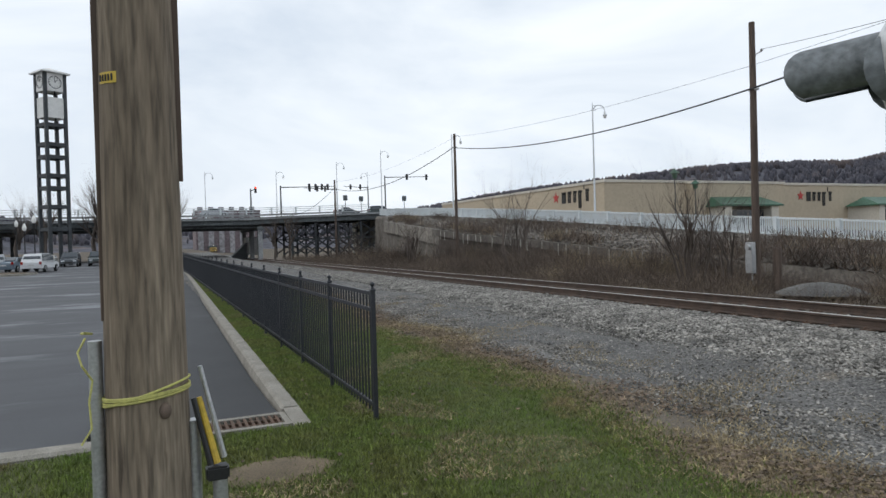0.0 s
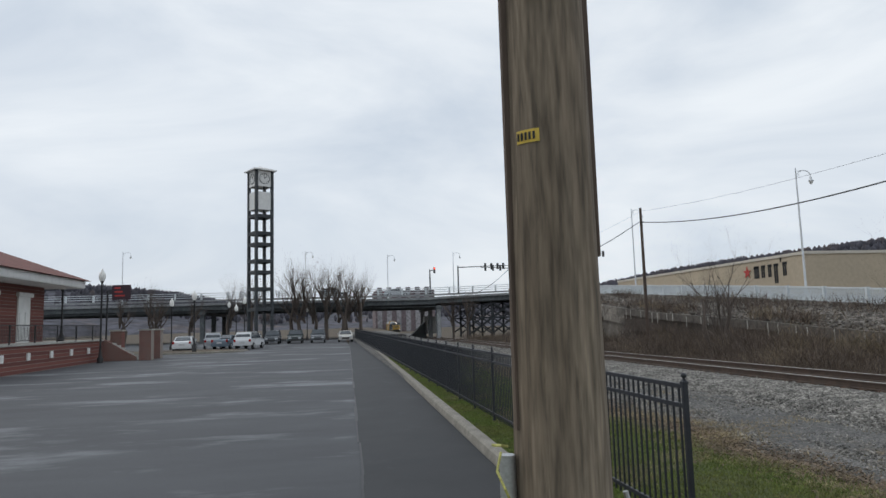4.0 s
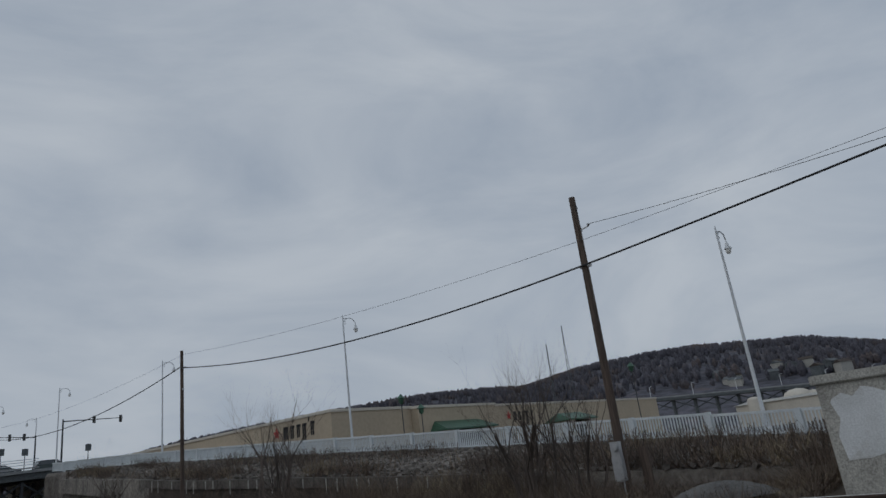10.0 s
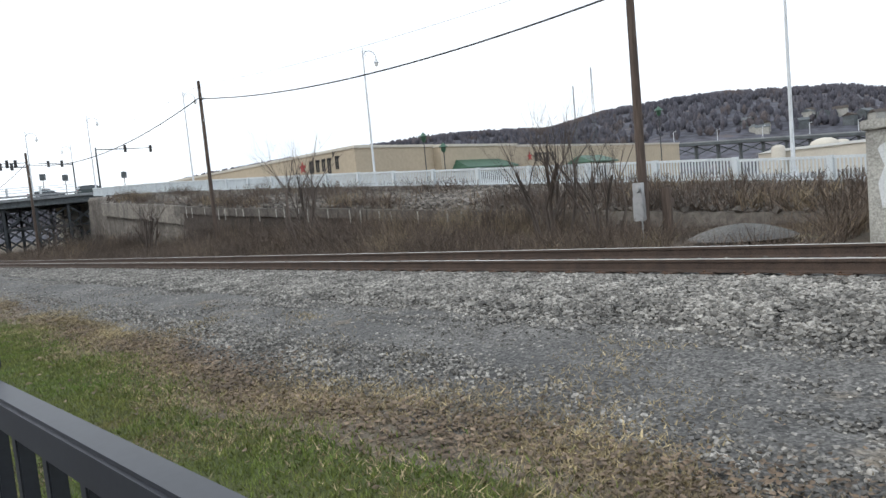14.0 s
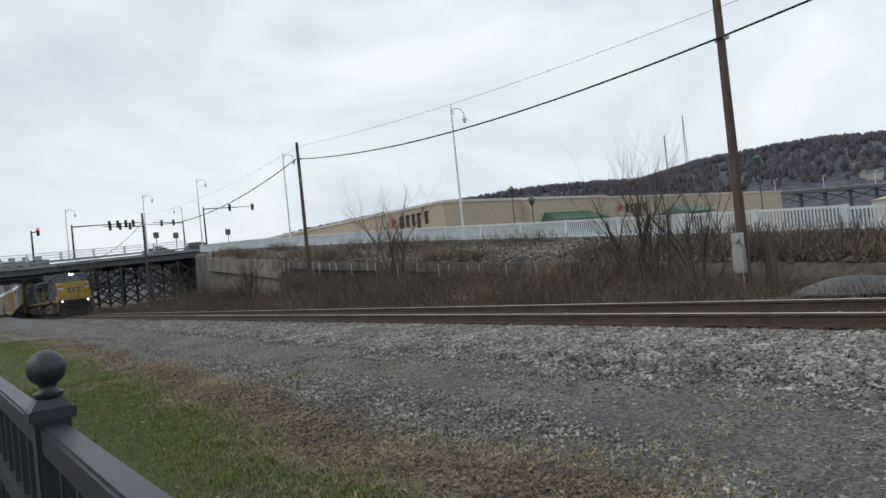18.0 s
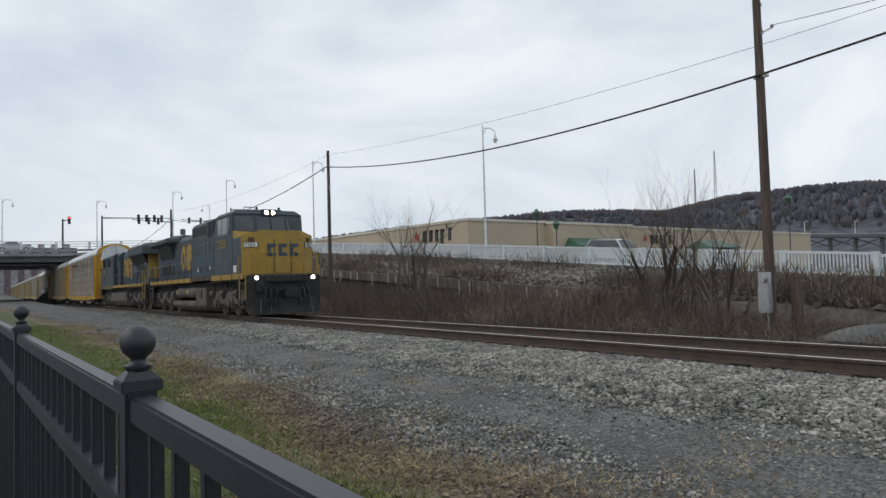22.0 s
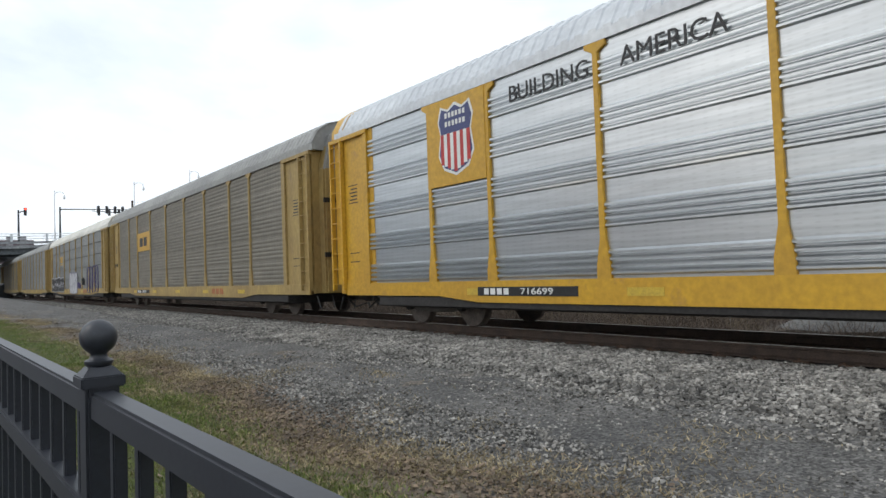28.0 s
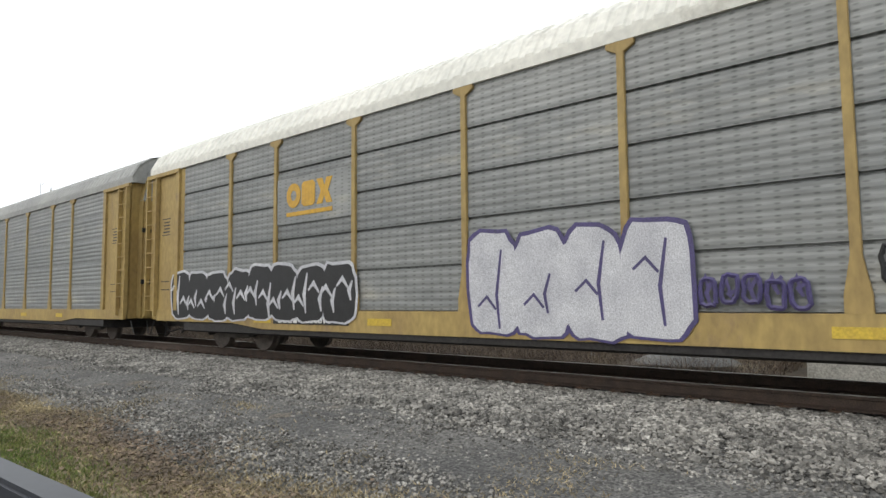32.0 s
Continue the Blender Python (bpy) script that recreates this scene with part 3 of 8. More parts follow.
# ---- railway track ----
track = thing("railway_track", "single railway track of brown rails on dark timber sleepers", "railway track", TRACK, kind="structure")
RAIL = [(-0.07, -0.17), (0.07, -0.17), (0.07, -0.155), (0.012, -0.135), (0.012, -0.045), (0.036, -0.035), (0.036, -0.006), (0.03, 0), (-0.03, 0), (-0.036, -0.006),
        (-0.036, -0.035), (-0.012, -0.045), (-0.012, -0.135), (-0.07, -0.155)]
for x in (-0.755, 0.755):
    r = Shape()
    r.prism([(x + u, v) for u, v in RAIL], -60, 420)
    rail = part("rail", r, M_rail, track, smooth=0)
    h = Shape()
    h.box(x - 0.028, -60, 0.0005, x + 0.028, 420, 0.004)
    part("rail_head", h, M_rail_top, rail, "polished running surface")
tie = Shape()
tie.box(-1.3, -0.115, -0.35, 1.3, 0.115, -0.172)
tie_me = tie.mesh("sleeper", M_tie, 0.008)
plate = Shape()
for x in (-0.755, 0.755):
    plate.box(x - 0.17, -0.09, -0.172, x + 0.17, 0.09, -0.158)
    for dx in (-0.1, 0.1):
        plate.lathe([(0.014, -0.158), (0.022, -0.145), (0.01, -0.135)], 6, "z", (x + dx, 0.05, 0))
plate_me = plate.mesh("tie_plates", M_rust)
rnd = random.Random(4)
for i in range(150):
    s = part("sleeper", tie_me, None, track, at=pose(rnd.uniform(-0.03, 0.03), -12 + i * 0.53, rnd.uniform(-0.006, 0.004), 0, 0, rnd.uniform(-0.6, 0.6)))
    part("tie_plates", plate_me, None, s)
far = Shape()
for i in range(500):
    y = -12 + (150 + i) * 0.53
    far.box(-1.3, y - 0.11, -0.35, 1.3, y + 0.11, -0.175)
for i in range(60):
    y = -12.53 - i * 0.53
    far.box(-1.3, y - 0.11, -0.35, 1.3, y + 0.11, -0.175)
tagged(part("far_sleepers", far, M_tie, track), kind="stuff")

# ---- fence ----
PITCH = 1.83
post = Shape()
post.box(-0.0225, -0.0225, -0.02, 0.0225, 0.0225, 1.352)
post_me = post.mesh("post", M_fence, 0.004)
cap = Shape()
cap.box(-0.029, -0.029, 1.345, 0.029, 0.029, 1.362).add([(-0.026, -0.026, 1.362), (0.026, -0.026, 1.362), (0.026, 0.026, 1.362), (-0.026, 0.026, 1.362),
                                                        (-0.015, -0.015, 1.375), (0.015, -0.015, 1.375), (0.015, 0.015, 1.375), (-0.015, 0.015, 1.375)],
                                                       [(0, 1, 5, 4), (1, 2, 6, 5), (2, 3, 7, 6), (3, 0, 4, 7), (4, 5, 6, 7)])
cap_me = cap.mesh("cap", M_fence, 0.002, 25)
ballf = Shape()
ballf.lathe([(0.015, 1.373), (0.019, 1.378), (0.019, 1.382), (0.012, 1.386), (0.011, 1.391)] +
            [(max(0.0255 * math.sin(a), 0.002), 1.416 - 0.0255 * math.cos(a)) for a in [math.pi * k / 12 for k in range(2, 13)]], 24)
ball_me = ballf.mesh("ball_finial", M_fence, 0, 60)
railb = Shape()
railb.box(-0.017, 0.022, -0.02, 0.017, PITCH - 0.022, 0.02)
rail_me = railb.mesh("fence_rail", M_fence, 0.004)
picket = Shape()
picket.box(-0.009, -0.009, 0.08, 0.009, 0.009, 1.32)
picket_me = picket.mesh("picket", M_fence, 0.002)
picks = Shape()
for k in range(15):
    y = 0.044 + (k + 0.5) * (PITCH - 0.088) / 15
    picks.box(-0.009, y - 0.009, 0.08, 0.009, y + 0.009, 1.32)
picks_me = picks.mesh("pickets", M_fence)
fence = thing("fence", "black metal picket fence with ball-topped posts beside the lawn", "fence")
for i in range(56):
    p = part("post", post_me, None, fence, at=pose(0, i * PITCH, 0))
    part("cap", cap_me, None, p)
    part("ball_finial", ball_me, None, p)
    if i == 55:
        break
    for z in (1.32, 1.15, 0.16):
        part("fence_rail", rail_me, None, fence, at=pose(0, i * PITCH, z))
    if i < 16:
        for k in range(15):
            part("picket", picket_me, None, fence, at=pose(0, i * PITCH + 0.044 + (k + 0.5) * (PITCH - 0.088) / 15, 0))
    else:
        tagged(part("pickets", picks_me, None, fence, at=pose(0, i * PITCH, 0)), kind="stuff")

# ---- near utility pole with its fittings ----
npole = thing("utility_pole", "thick weathered brown timber utility pole bound with yellow rope", "utility pole", pose(-2.11, -2.83, 0))
sh = Shape()
rows, nseg = 70, 40
for j in range(rows):
    z = -0.3 + 9.3 * j / (rows - 1)
    for k in range(nseg):
        a = 2 * math.pi * k / nseg
        r = 0.205 - 0.0085 * z + 0.006 * noise.noise((math.cos(a) * 2.2, math.sin(a) * 2.2, z * 0.35)) + 0.004 * noise.noise((math.cos(a) * 9, math.sin(a) * 9, z * 0.8))
        sh.v.append((r * math.cos(a), r * math.sin(a), z))
sh.f = [(j * nseg + k, j * nseg + (k + 1) % nseg, (j + 1) * nseg + (k + 1) % nseg, (j + 1) * nseg + k) for j in range(rows - 1) for k in range(nseg)] + [tuple(range((rows - 1) * nseg, rows * nseg))]
part("trunk", sh, M_pole, npole, "split and weathered round timber", smooth=60)
rope = Shape()
for k, (dz, tilt) in enumerate(((0.0, 0.055), (-0.02, 0.06), (-0.055, 0.07), (-0.012, 0.085))):
    ring = []
    for i in range(41):
        a = 2 * math.pi * i / 40
        ring.append((0.204 * math.cos(a), 0.204 * math.sin(a), 1.13 + 0.4 * dz + (tilt * 0.35 if k < 3 else 0.06) * math.cos(a + 0.3)))
    rope.tube(ring, 0.0065, 6, False)
rope.tube([(-0.27, -0.05, 1.42), (-0.3, -0.1, 1.36), (-0.28, -0.14, 1.3), (-0.24, -0.1, 1.22), (-0.255, -0.13, 1.12), (-0.245, -0.16, 1.0), (-0.29, -0.17, 0.93)], 0.0055, 6)
rope.tube([(-0.24, -0.04, 1.44), (-0.27, -0.07, 1.45), (-0.29, 0.0, 1.44), (-0.25, 0.05, 1.43)], 0.006, 6)
part("rope", rope, M_yellow_rope, npole, "loops of yellow twisted rope")
tag = Shape()
for i in range(8):
    a0 = math.radians(-150 + i * 4)
    a1 = math.radians(-150 + (i + 1) * 4)
    q = [(0.188 * math.cos(a), 0.188 * math.sin(a), z) for z in (2.66, 2.715) for a in (a0, a1)]
    tag.add(q, [(0, 1, 3, 2)])
part("number_tag", tag, M_yellow, npole, "yellow embossed number tag")
marks = Shape()
for i in range(5):
    a = math.radians(-147 + i * 5.5)
    c, s = math.cos(a), math.sin(a)
    marks.beam((0.1895 * c, 0.1895 * s, 2.672), (0.1895 * c, 0.1895 * s, 2.703), 0.008)
part("tag_marks", marks, M_black, npole)
pipe = Shape()
pipe.tube([(-0.232, 0.0, -0.2), (-0.232, 0.0, 1.4)], 0.033, 14)
part("conduit", pipe, M_galv, npole, "grey galvanised conduit")
strap = Shape()
strap.box(-0.02, 0.165, 2.2, 0.02, 0.205, 7.5)
part("cable_moulding", strap, M_pole_dark, npole, at=pose(0, 0, 0, 0, 0, -92))
strap2 = Shape()
strap2.box(-0.012, 0.165, 1.5, 0.012, 0.2, 7.4)
part("cable_moulding", strap2, M_pole_dark, npole, at=pose(0, 0, 0, 0, 0, 98))
knot = Shape()
knot.ball((0.08, -0.18, 1.05), 0.03, 10, 6, 1.4)
part("knot", knot, M_pole_dark, npole, "dark knot in the timber")
guy = thing("guy_wire_guard", "yellow and black guy-wire guard on a grey pipe by the pole", "guy guard", pose(-1.955, -2.88, 0))
gs = Shape()
gs.tube([(0.09, 0.008, 1.07), (0.165, -0.02, 0.72)], [0.014, 0.022], 10)
part("guard", gs, M_yellow, guy, "yellow plastic guard")
gb = Shape()
gb.tube([(0.06, -0.007, 1.07), (0.135, -0.04, 0.72)], [0.012, 0.016], 8)
part("black_strip", gb, M_black, guy)
gf = Shape()
gf.tube([(0.1, 0.025, 1.23), (0.205, 0.0, 0.74)], [0.012, 0.016], 8)
part("metal_strip", gf, M_galv, guy)
gc = Shape()
gc.box(0.11, -0.07, 0.64, 0.225, 0.02, 0.71)
part("clamp", gc, M_black, guy, "black clamp", 0.01)
gp = Shape()
gp.tube([(0.18, -0.02, -0.1), (0.18, -0.02, 0.66)], 0.038, 14)
gp.tube([(0.06, 0.04, -0.1), (0.06, 0.04, 0.95)], 0.035, 12)
part("pipe", gp, M_galv, guy)
slab = Shape()
slab.box(-1.72, -2.75, -0.05, -1.5, -2.45, 0.3)
tagged(part("concrete_stub", slab, M_concrete, None, bevel=0.02), "small pale concrete stub in the lawn", "concrete stub")

# ---- crossing signal hanging beside the first viewpoint ----
sig = thing("crossing_signal", "silver railway crossing flasher with grey hoods on a mast", "crossing signal")
SC = Vector((-0.585, -5.66, 2.19))
sig.matrix_basis = Matrix.Translation(SC)
ax = Vector((-0.52, 0.84, -0.1)).normalized()  # the way the lamp looks
turn = ax.to_track_quat("Z", "Y").to_matrix().to_4x4()


def hood(parent, m, length=0.33, r=0.1):
    """A long visor: a tube open below, its lip rounded off."""
    h = Shape()
    n, rows = 22, 9
    vs = []
    for rr in (r, r - 0.006):
        for j in range(rows):
            for k in range(n):
                a = radians(-62 + 304 * k / (n - 1))
                full = length - r * 0.95 * (1 - abs(math.cos(a)))
                vs.append((rr * math.cos(a), rr * math.sin(a), full * j / (rows - 1)))
    fs = []
    for o in (0, rows * n):
        fs += [(o + j * n + k, o + j * n + k + 1, o + (j + 1) * n + k + 1, o + (j + 1) * n + k) for j in range(rows - 1) for k in range(n - 1)]
    o = (rows - 1) * n
    fs += [(o + k, o + k + 1, rows * n + o + k + 1, rows * n + o + k) for k in range(n - 1)]
    h.add(vs, fs)
    return part("hood", h, M_hood, parent, "weathered grey metal hood", at=m)


M_hood = mat("weathered_grey_hood", (0.2, 0.215, 0.225), (0.14, 0.155, 0.165), 9, 0.6, fine=50, metal=0.2, spots=(0.2, 0.19, 0.1), spot_scale=7, spot_at=0.7)
M_silver = mat("silver_painted_housing", (0.68, 0.69, 0.69), (0.56, 0.57, 0.57), 5, 0.38, metal=0.6, fine=60, fine_amount=0.12)
house = Shape()
house.lathe([(0.155, 0.0), (0.16, 0.01), (0.16, 0.05), (0.152, 0.06), (0.15, 0.14), (0.162, 0.15), (0.162, 0.17), (0.14, 0.2), (0.08, 0.24), (0.02, 0.25)], 40)
hs = part("housing", house, M_silver, sig, "round silver lamp housing", at=turn @ pose(0, 0, -0.2))
lens = Shape()
lens.lathe([(0.148, 0.0), (0.145, 0.015), (0.1, 0.03), (0.02, 0.036)], 32)
M_lens = mat("dark_red_lens", (0.07, 0.006, 0.01), (0.05, 0.005, 0.008), 5, 0.15)
part("lens", lens, M_lens, hs, "dark red glass lens", at=pose(0, 0, 0) @ Matrix.Rotation(math.pi, 4, "X"))
up_fix = (turn.inverted().to_3x3() @ Vector((0, 0, 1)))
spin = math.degrees(math.atan2(up_fix.y, up_fix.x)) - 90
hood(sig, Matrix.Translation((0.018, 0, 0.038)) @ turn @ pose(0, 0, 0.0, 0, 0, spin), 0.235, 0.06)
hood(sig, turn @ pose(0, 0, 0.0, 0, 0, spin + 180), 0.07, 0.09)
to_eye = Vector((-0.84, -0.52, -0.18)).normalized()
up_ring = ax.cross(to_eye).normalized()
for k in (-0.06, 0.06):
    hg = Shape()
    c = to_eye * 0.166 + up_ring * k
    hg.beam(c - ax * 0.05, c + ax * 0.02, 0.016, 0.018).beam(c - ax * 0.015 - to_eye * 0.02, c - ax * 0.015 + to_eye * 0.008, 0.026, 0.026)
    part("hinge", hg, M_silver, sig, "cast hinge", 0.004)
hg = Shape()
hg.tube([to_eye * 0.174 + up_ring * 0.078 - ax * 0.015, to_eye * 0.174 - up_ring * 0.078 - ax * 0.015], 0.006, 8)
part("hinge_pin", hg, M_silver, sig)
neck = Shape()
neck.lathe([(0.05, 0.13), (0.045, 0.16), (0.034, 0.17), (0.034, 0.3), (0.045, 0.31), (0.045, 0.33)], 18)
part("neck", neck, M_silver, sig, at=Matrix.Translation(-ax * 0.08))
up2 = Shape()
up2.lathe([(0.09, 0.0), (0.1, 0.01), (0.1, 0.18), (0.06, 0.2)], 24)
part("upper_housing", up2, M_silver, sig, at=Matrix.Translation(Vector((0, 0, 0.42)) - ax * 0.08) @ turn @ pose(0, 0, -0.1))
hood(sig, Matrix.Translation(Vector((0, 0, 0.42)) - ax * 0.02) @ turn @ pose(0, 0, 0, 0, 0, spin), 0.16, 0.08)
sp = -ax * 0.62
mast = Shape()
mast.tube([Vector((0, 0, 0.32)) - ax * 0.08, Vector((0, 0, 0.32)) - ax * 0.7], 0.03, 14).tube([(sp.x, sp.y, -2.4), (sp.x, sp.y, 1.6)], 0.055, 18)
part("mast", mast, M_silver, sig, "silver steel mast")

# ---- poles beyond the track, with their cables ----
def line_pole(x, y, z0, top, r, label):
    p = thing("utility_pole", label, "utility pole", pose(x, y, z0), "line of utility poles")
    s = Shape()
    h = top - z0
    s.tube([(0, 0, -0.5), (0, 0, h * 0.4), (0.01, 0, h * 0.8), (0, 0, h)], [r, r * 0.88, r * 0.76, r * 0.7], 14)
    part("trunk", s, M_pole_dark, p)
    f = Shape()
    f.beam((0, 0, h - 1.35), (0.0, -0.45, h - 1.27), 0.04)
    part("bracket", f, M_galv, p, "small steel bracket")
    f = Shape()
    f.ball((0, -0.45, h - 1.22), 0.06, 8, 6)
    part("insulator", f, M_galv, p)
    f = Shape()
    f.tube([(0, -r, h - 0.5), (-0.12, -r, h - 0.35), (-0.16, -r, h - 0.9), (0, -r, h - 1.4)], 0.012, 5)
    part("wire_loop", f, M_wire, p)
    f = Shape()
    f.box(-0.05, -r - 0.1, h - 2.75, 0.05, r + 0.02, h - 2.62)
    part("cable_clamp", f, M_galv, p)
    return p


p1 = line_pole(20.25, 12.9, -0.55, 10.23, 0.165, "brown timber pole with a grey meter box beside the track")
line_pole(22.2, 45.8, -0.8, 10.99, 0.15, "brown timber pole standing in brush beside the track")
line_pole(22.8, 89.6, -1.2, 11.08, 0.17, "brown timber pole standing near the road bridge")
line_pole(18.6, -20.0, -0.5, 10.4, 0.18, "brown timber pole beside the track")
mb = Shape()
mb.box(-0.42, -0.17, 0.7, -0.2, 0.19, 1.5)
part("meter_box", mb, M_galv, p1, "grey metal meter box", 0.02)
mb2 = Shape()
mb2.tube([(-0.43, 0, 1.75), (-0.52, 0, 1.75)], 0.12, 16)
mb2.box(-0.42, -0.15, 1.5, -0.2, 0.16, 1.95)
part("meter", mb2, M_galv, p1, "round electricity meter", 0.012)
mp = Shape()
mp.tube([(-0.3, -0.05, -0.2), (-0.3, -0.05, 0.7)], 0.03, 8)
part("conduit", mp, M_galv, p1)
stub = Shape()
stub.tube([(20.75, 12.35, -0.7), (20.75, 12.35, 1.15)], 0.17, 10)
stub.box(20.85, 12.25, 0.5, 21.1, 12.45, 0.8)
tagged(part("timber_stub", stub, M_pole_dark), "short dark rotten pole stub beside the utility pole", "pole stub")


def cable(name, label, pts, r, sag, n=24, wob=0.0):
    s = Shape()
    for k, (a, b) in enumerate(zip(pts, pts[1:])):
        a, b = Vector(a), Vector(b)
        row = []
        for i in range(n + 1):
            u = i / n
            q = a.lerp(b, u)
            q.z -= sag[k] * 4 * u * (1 - u)
            row.append(q)
        s.tube(row, r, 6)
    return tagged(part(name, s, M_wire), label, "cable")


cable("telephone_cable", "thick black telephone cable hung between timber poles", [(18.4, -20, 9.95), (20.08, 12.9, 7.54), (22.03, 45.8, 9.8), (22.65, 89.6, 9.8), (23.2, 128, 7.5)], 0.034, (0.22, 0.85, 1.6, 1.0))
cable("power_wire", "thin wire hung between timber poles", [(18.4, -20, 9.2), (20.2, 12.45, 9.02)], 0.009, (0.9,))
cable("power_wire", "thin wire hung between timber poles", [(18.6, -20.2, 9.6), (20.1, 12.9, 8.47), (22.2, 45.6, 10.7), (22.8, 89.4, 10.8)], 0.007, (0.3, 0.4, 0.8))

# ---- white concrete block beyond the track ----
wb = thing("concrete_structure", "grey concrete structure with peeling white paint beside the track", "concrete structure")
s = Shape()
s.prism([(18.1, -0.8), (21.0, -0.8), (21.0, 2.16), (18.1, 2.16)], 1.2, 6.14)
part("wall", s, M_conc_block, wb, bevel=0.03)
s = Shape()
gb = random.Random(9)
low = [(1.25 + 0.23 * k, 0.32 + 0.14 * gb.random() + 0.12 * math.sin(k * 0.9)) for k in range(21)]
high = [(1.25 + 0.23 * k, 2.03 - 0.16 * gb.random() * (1 + (k > 14))) for k in range(20, -1, -1)]
s.prism(low + [(5.92, 0.9), (5.78, 1.3), (5.9, 1.7)] + high, 18.085, 18.102, "x")
part("paint_coat", s, M_plaster, wb, "peeling white paint")
s = Shape()
s.box(17.99, 1.1, 2.16, 21.1, 6.23, 2.39)
part("coping", s, M_conc_block, wb, "concrete coping", 0.03)

# ---- approach ramp: embankment, road, railing, lamps ----
def wall_top(y):
    """Top of the low retaining wall at the embankment's foot."""
    return float(np.interp(y, (5, 21.7, 25, 30.5, 37.2, 44.3, 51.8, 61, 98), (-0.4, 0.57, 0.77, 1.08, 1.56, 1.96, 2.41, 3.2, 5.2)))


def toe_x(y):
    """Foot of the embankment, which draws back to the bridge's abutment."""
    return float(np.interp(y, (60, 98), (25.6, 32.6)))


def make_ramp():
    ys = list(range(-60, 104, 3))
    vs, fs = [], []
    for y in ys:
        z = ramp_z(y)
        b = ground_z(25.5, y)
        wt = wall_top(y)
        t0 = toe_x(y)
        vs += [(t0, y, b - 0.3), (t0 + 0.3, y, max(wt - 0.1, b + 0.1)), ((t0 + 33.2) / 2, y, (wt + z) / 2 + 0.05), (33.2, y, z - 0.02), (33.4, y, z), (46, y, z), (60, y, b)]
    for j in range(len(ys) - 1):
        fs += [(j * 7 + i, j * 7 + i + 1, j * 7 + 8 + i, j * 7 + 7 + i) for i in range(6)]
    me = raw("embankment", vs, fs, M_riprap)
    tagged(new("embankment", me), "stone-faced embankment of the approach ramp", "embankment", kind="structure")
    g = np.random.default_rng(12)
    pos, size = [], []
    for i in range(9000):
        y = g.uniform(-5, 92)
        u = g.random()
        wt, z, t0 = wall_top(y), ramp_z(y), toe_x(y) + 0.3
        pos.append((t0 + (33.2 - t0) * u, y, wt + (z - wt) * u))
        size.append(g.uniform(0.08, 0.26))
    rocks("riprap", "rough brown-grey riprap stones on the embankment", pos, size, M_riprap, 4)


make_ramp()
rd = Shape()
for y in range(-60, 102, 3):
    rd.add([(33.7, y, ramp_z(y) + 0.02), (45, y, ramp_z(y) + 0.02), (45, y + 3, ramp_z(y + 3) + 0.02), (33.7, y + 3, ramp_z(y + 3) + 0.02)], [(0, 1, 2, 3)])
tagged(part("ramp_road", rd, M_asphalt_old), "grey asphalt of the approach road", "road", kind="structure")

M_railing = mat("white_railing_paint", (0.66, 0.7, 0.71), (0.56, 0.6, 0.62), 1.0, 0.55, fine=14, fine_amount=0.12)
rl_post = Shape()
rl_post.box(-0.14, -0.14, -0.15, 0.14, 0.14, 1.22)
rl_post_me = rl_post.mesh("railing_post", M_railing, 0.02)
BAY = 4.13
N_BAL = 24


def bay_mesh(slope):
    top, low, bal = Shape(), Shape(), Shape()
    top.beam((0, 0.14, 1.13 + 0.14 * slope), (0, BAY - 0.14, 1.13 + (BAY - 0.14) * slope), 0.12, 0.13)
    low.beam((0, 0.14, 0.16 + 0.14 * slope), (0, BAY - 0.14, 0.16 + (BAY - 0.14) * slope), 0.1, 0.1)
    bal.box(-0.03, -0.032, 0.2, 0.03, 0.032, 1.08)
    return top.mesh("top_rail", M_railing), low.mesh("bottom_rail", M_railing), bal.mesh("baluster", M_railing)


railing = thing("road_railing", "white-painted steel railing along the approach ramp", "railing")
bt, bl, bb = bay_mesh(0.0655)
far_bal = Shape()
for i in range(-5, 22):
    y = 10.54 + i * BAY
    o = pose(33.5, y, ramp_z(y))
    part("railing_post", rl_post_me, None, railing, at=o)
    part("top_rail", bt, None, railing, at=o)
    part("bottom_rail", bl, None, railing, at=o)
    for k in range(N_BAL):
        yb = 0.14 + (k + 0.5) * (BAY - 0.28) / N_BAL
        if -2 <= i < 10:
            part("baluster", bb, None, railing, at=o @ Matrix.Translation((0, yb, yb * 0.0655)))
        else:
            far_bal.box(33.47, y + yb - 0.032, o[2][3] + 0.2 + yb * 0.0655, 33.53, y + yb + 0.032, o[2][3] + 1.08 + yb * 0.0655)
far = part("far_balusters", far_bal, M_railing, railing)
far["kind"] = "stuff"
for i in range(-12, 30):
    y = i * 3.1 + 2
    z0, z1 = ramp_z(y), ramp_z(y + 3.09)
    kbs = Shape()
    kbs.add([(33.3, y, z0 - 0.5), (33.75, y, z0 - 0.5), (33.75, y, z0 + 0.1), (33.3, y, z0 + 0.1), (33.3, y + 3.09, z1 - 0.5), (33.75, y + 3.09, z1 - 0.5), (33.75, y + 3.09, z1 + 0.1), (33.3, y + 3.09, z1 + 0.1)],
            [(0, 1, 2, 3), (7, 6, 5, 4), (0, 4, 5, 1), (1, 5, 6, 2), (2, 6, 7, 3), (3, 7, 4, 0)])
    part("plinth", kbs, M_concrete_far, railing, "concrete plinth")


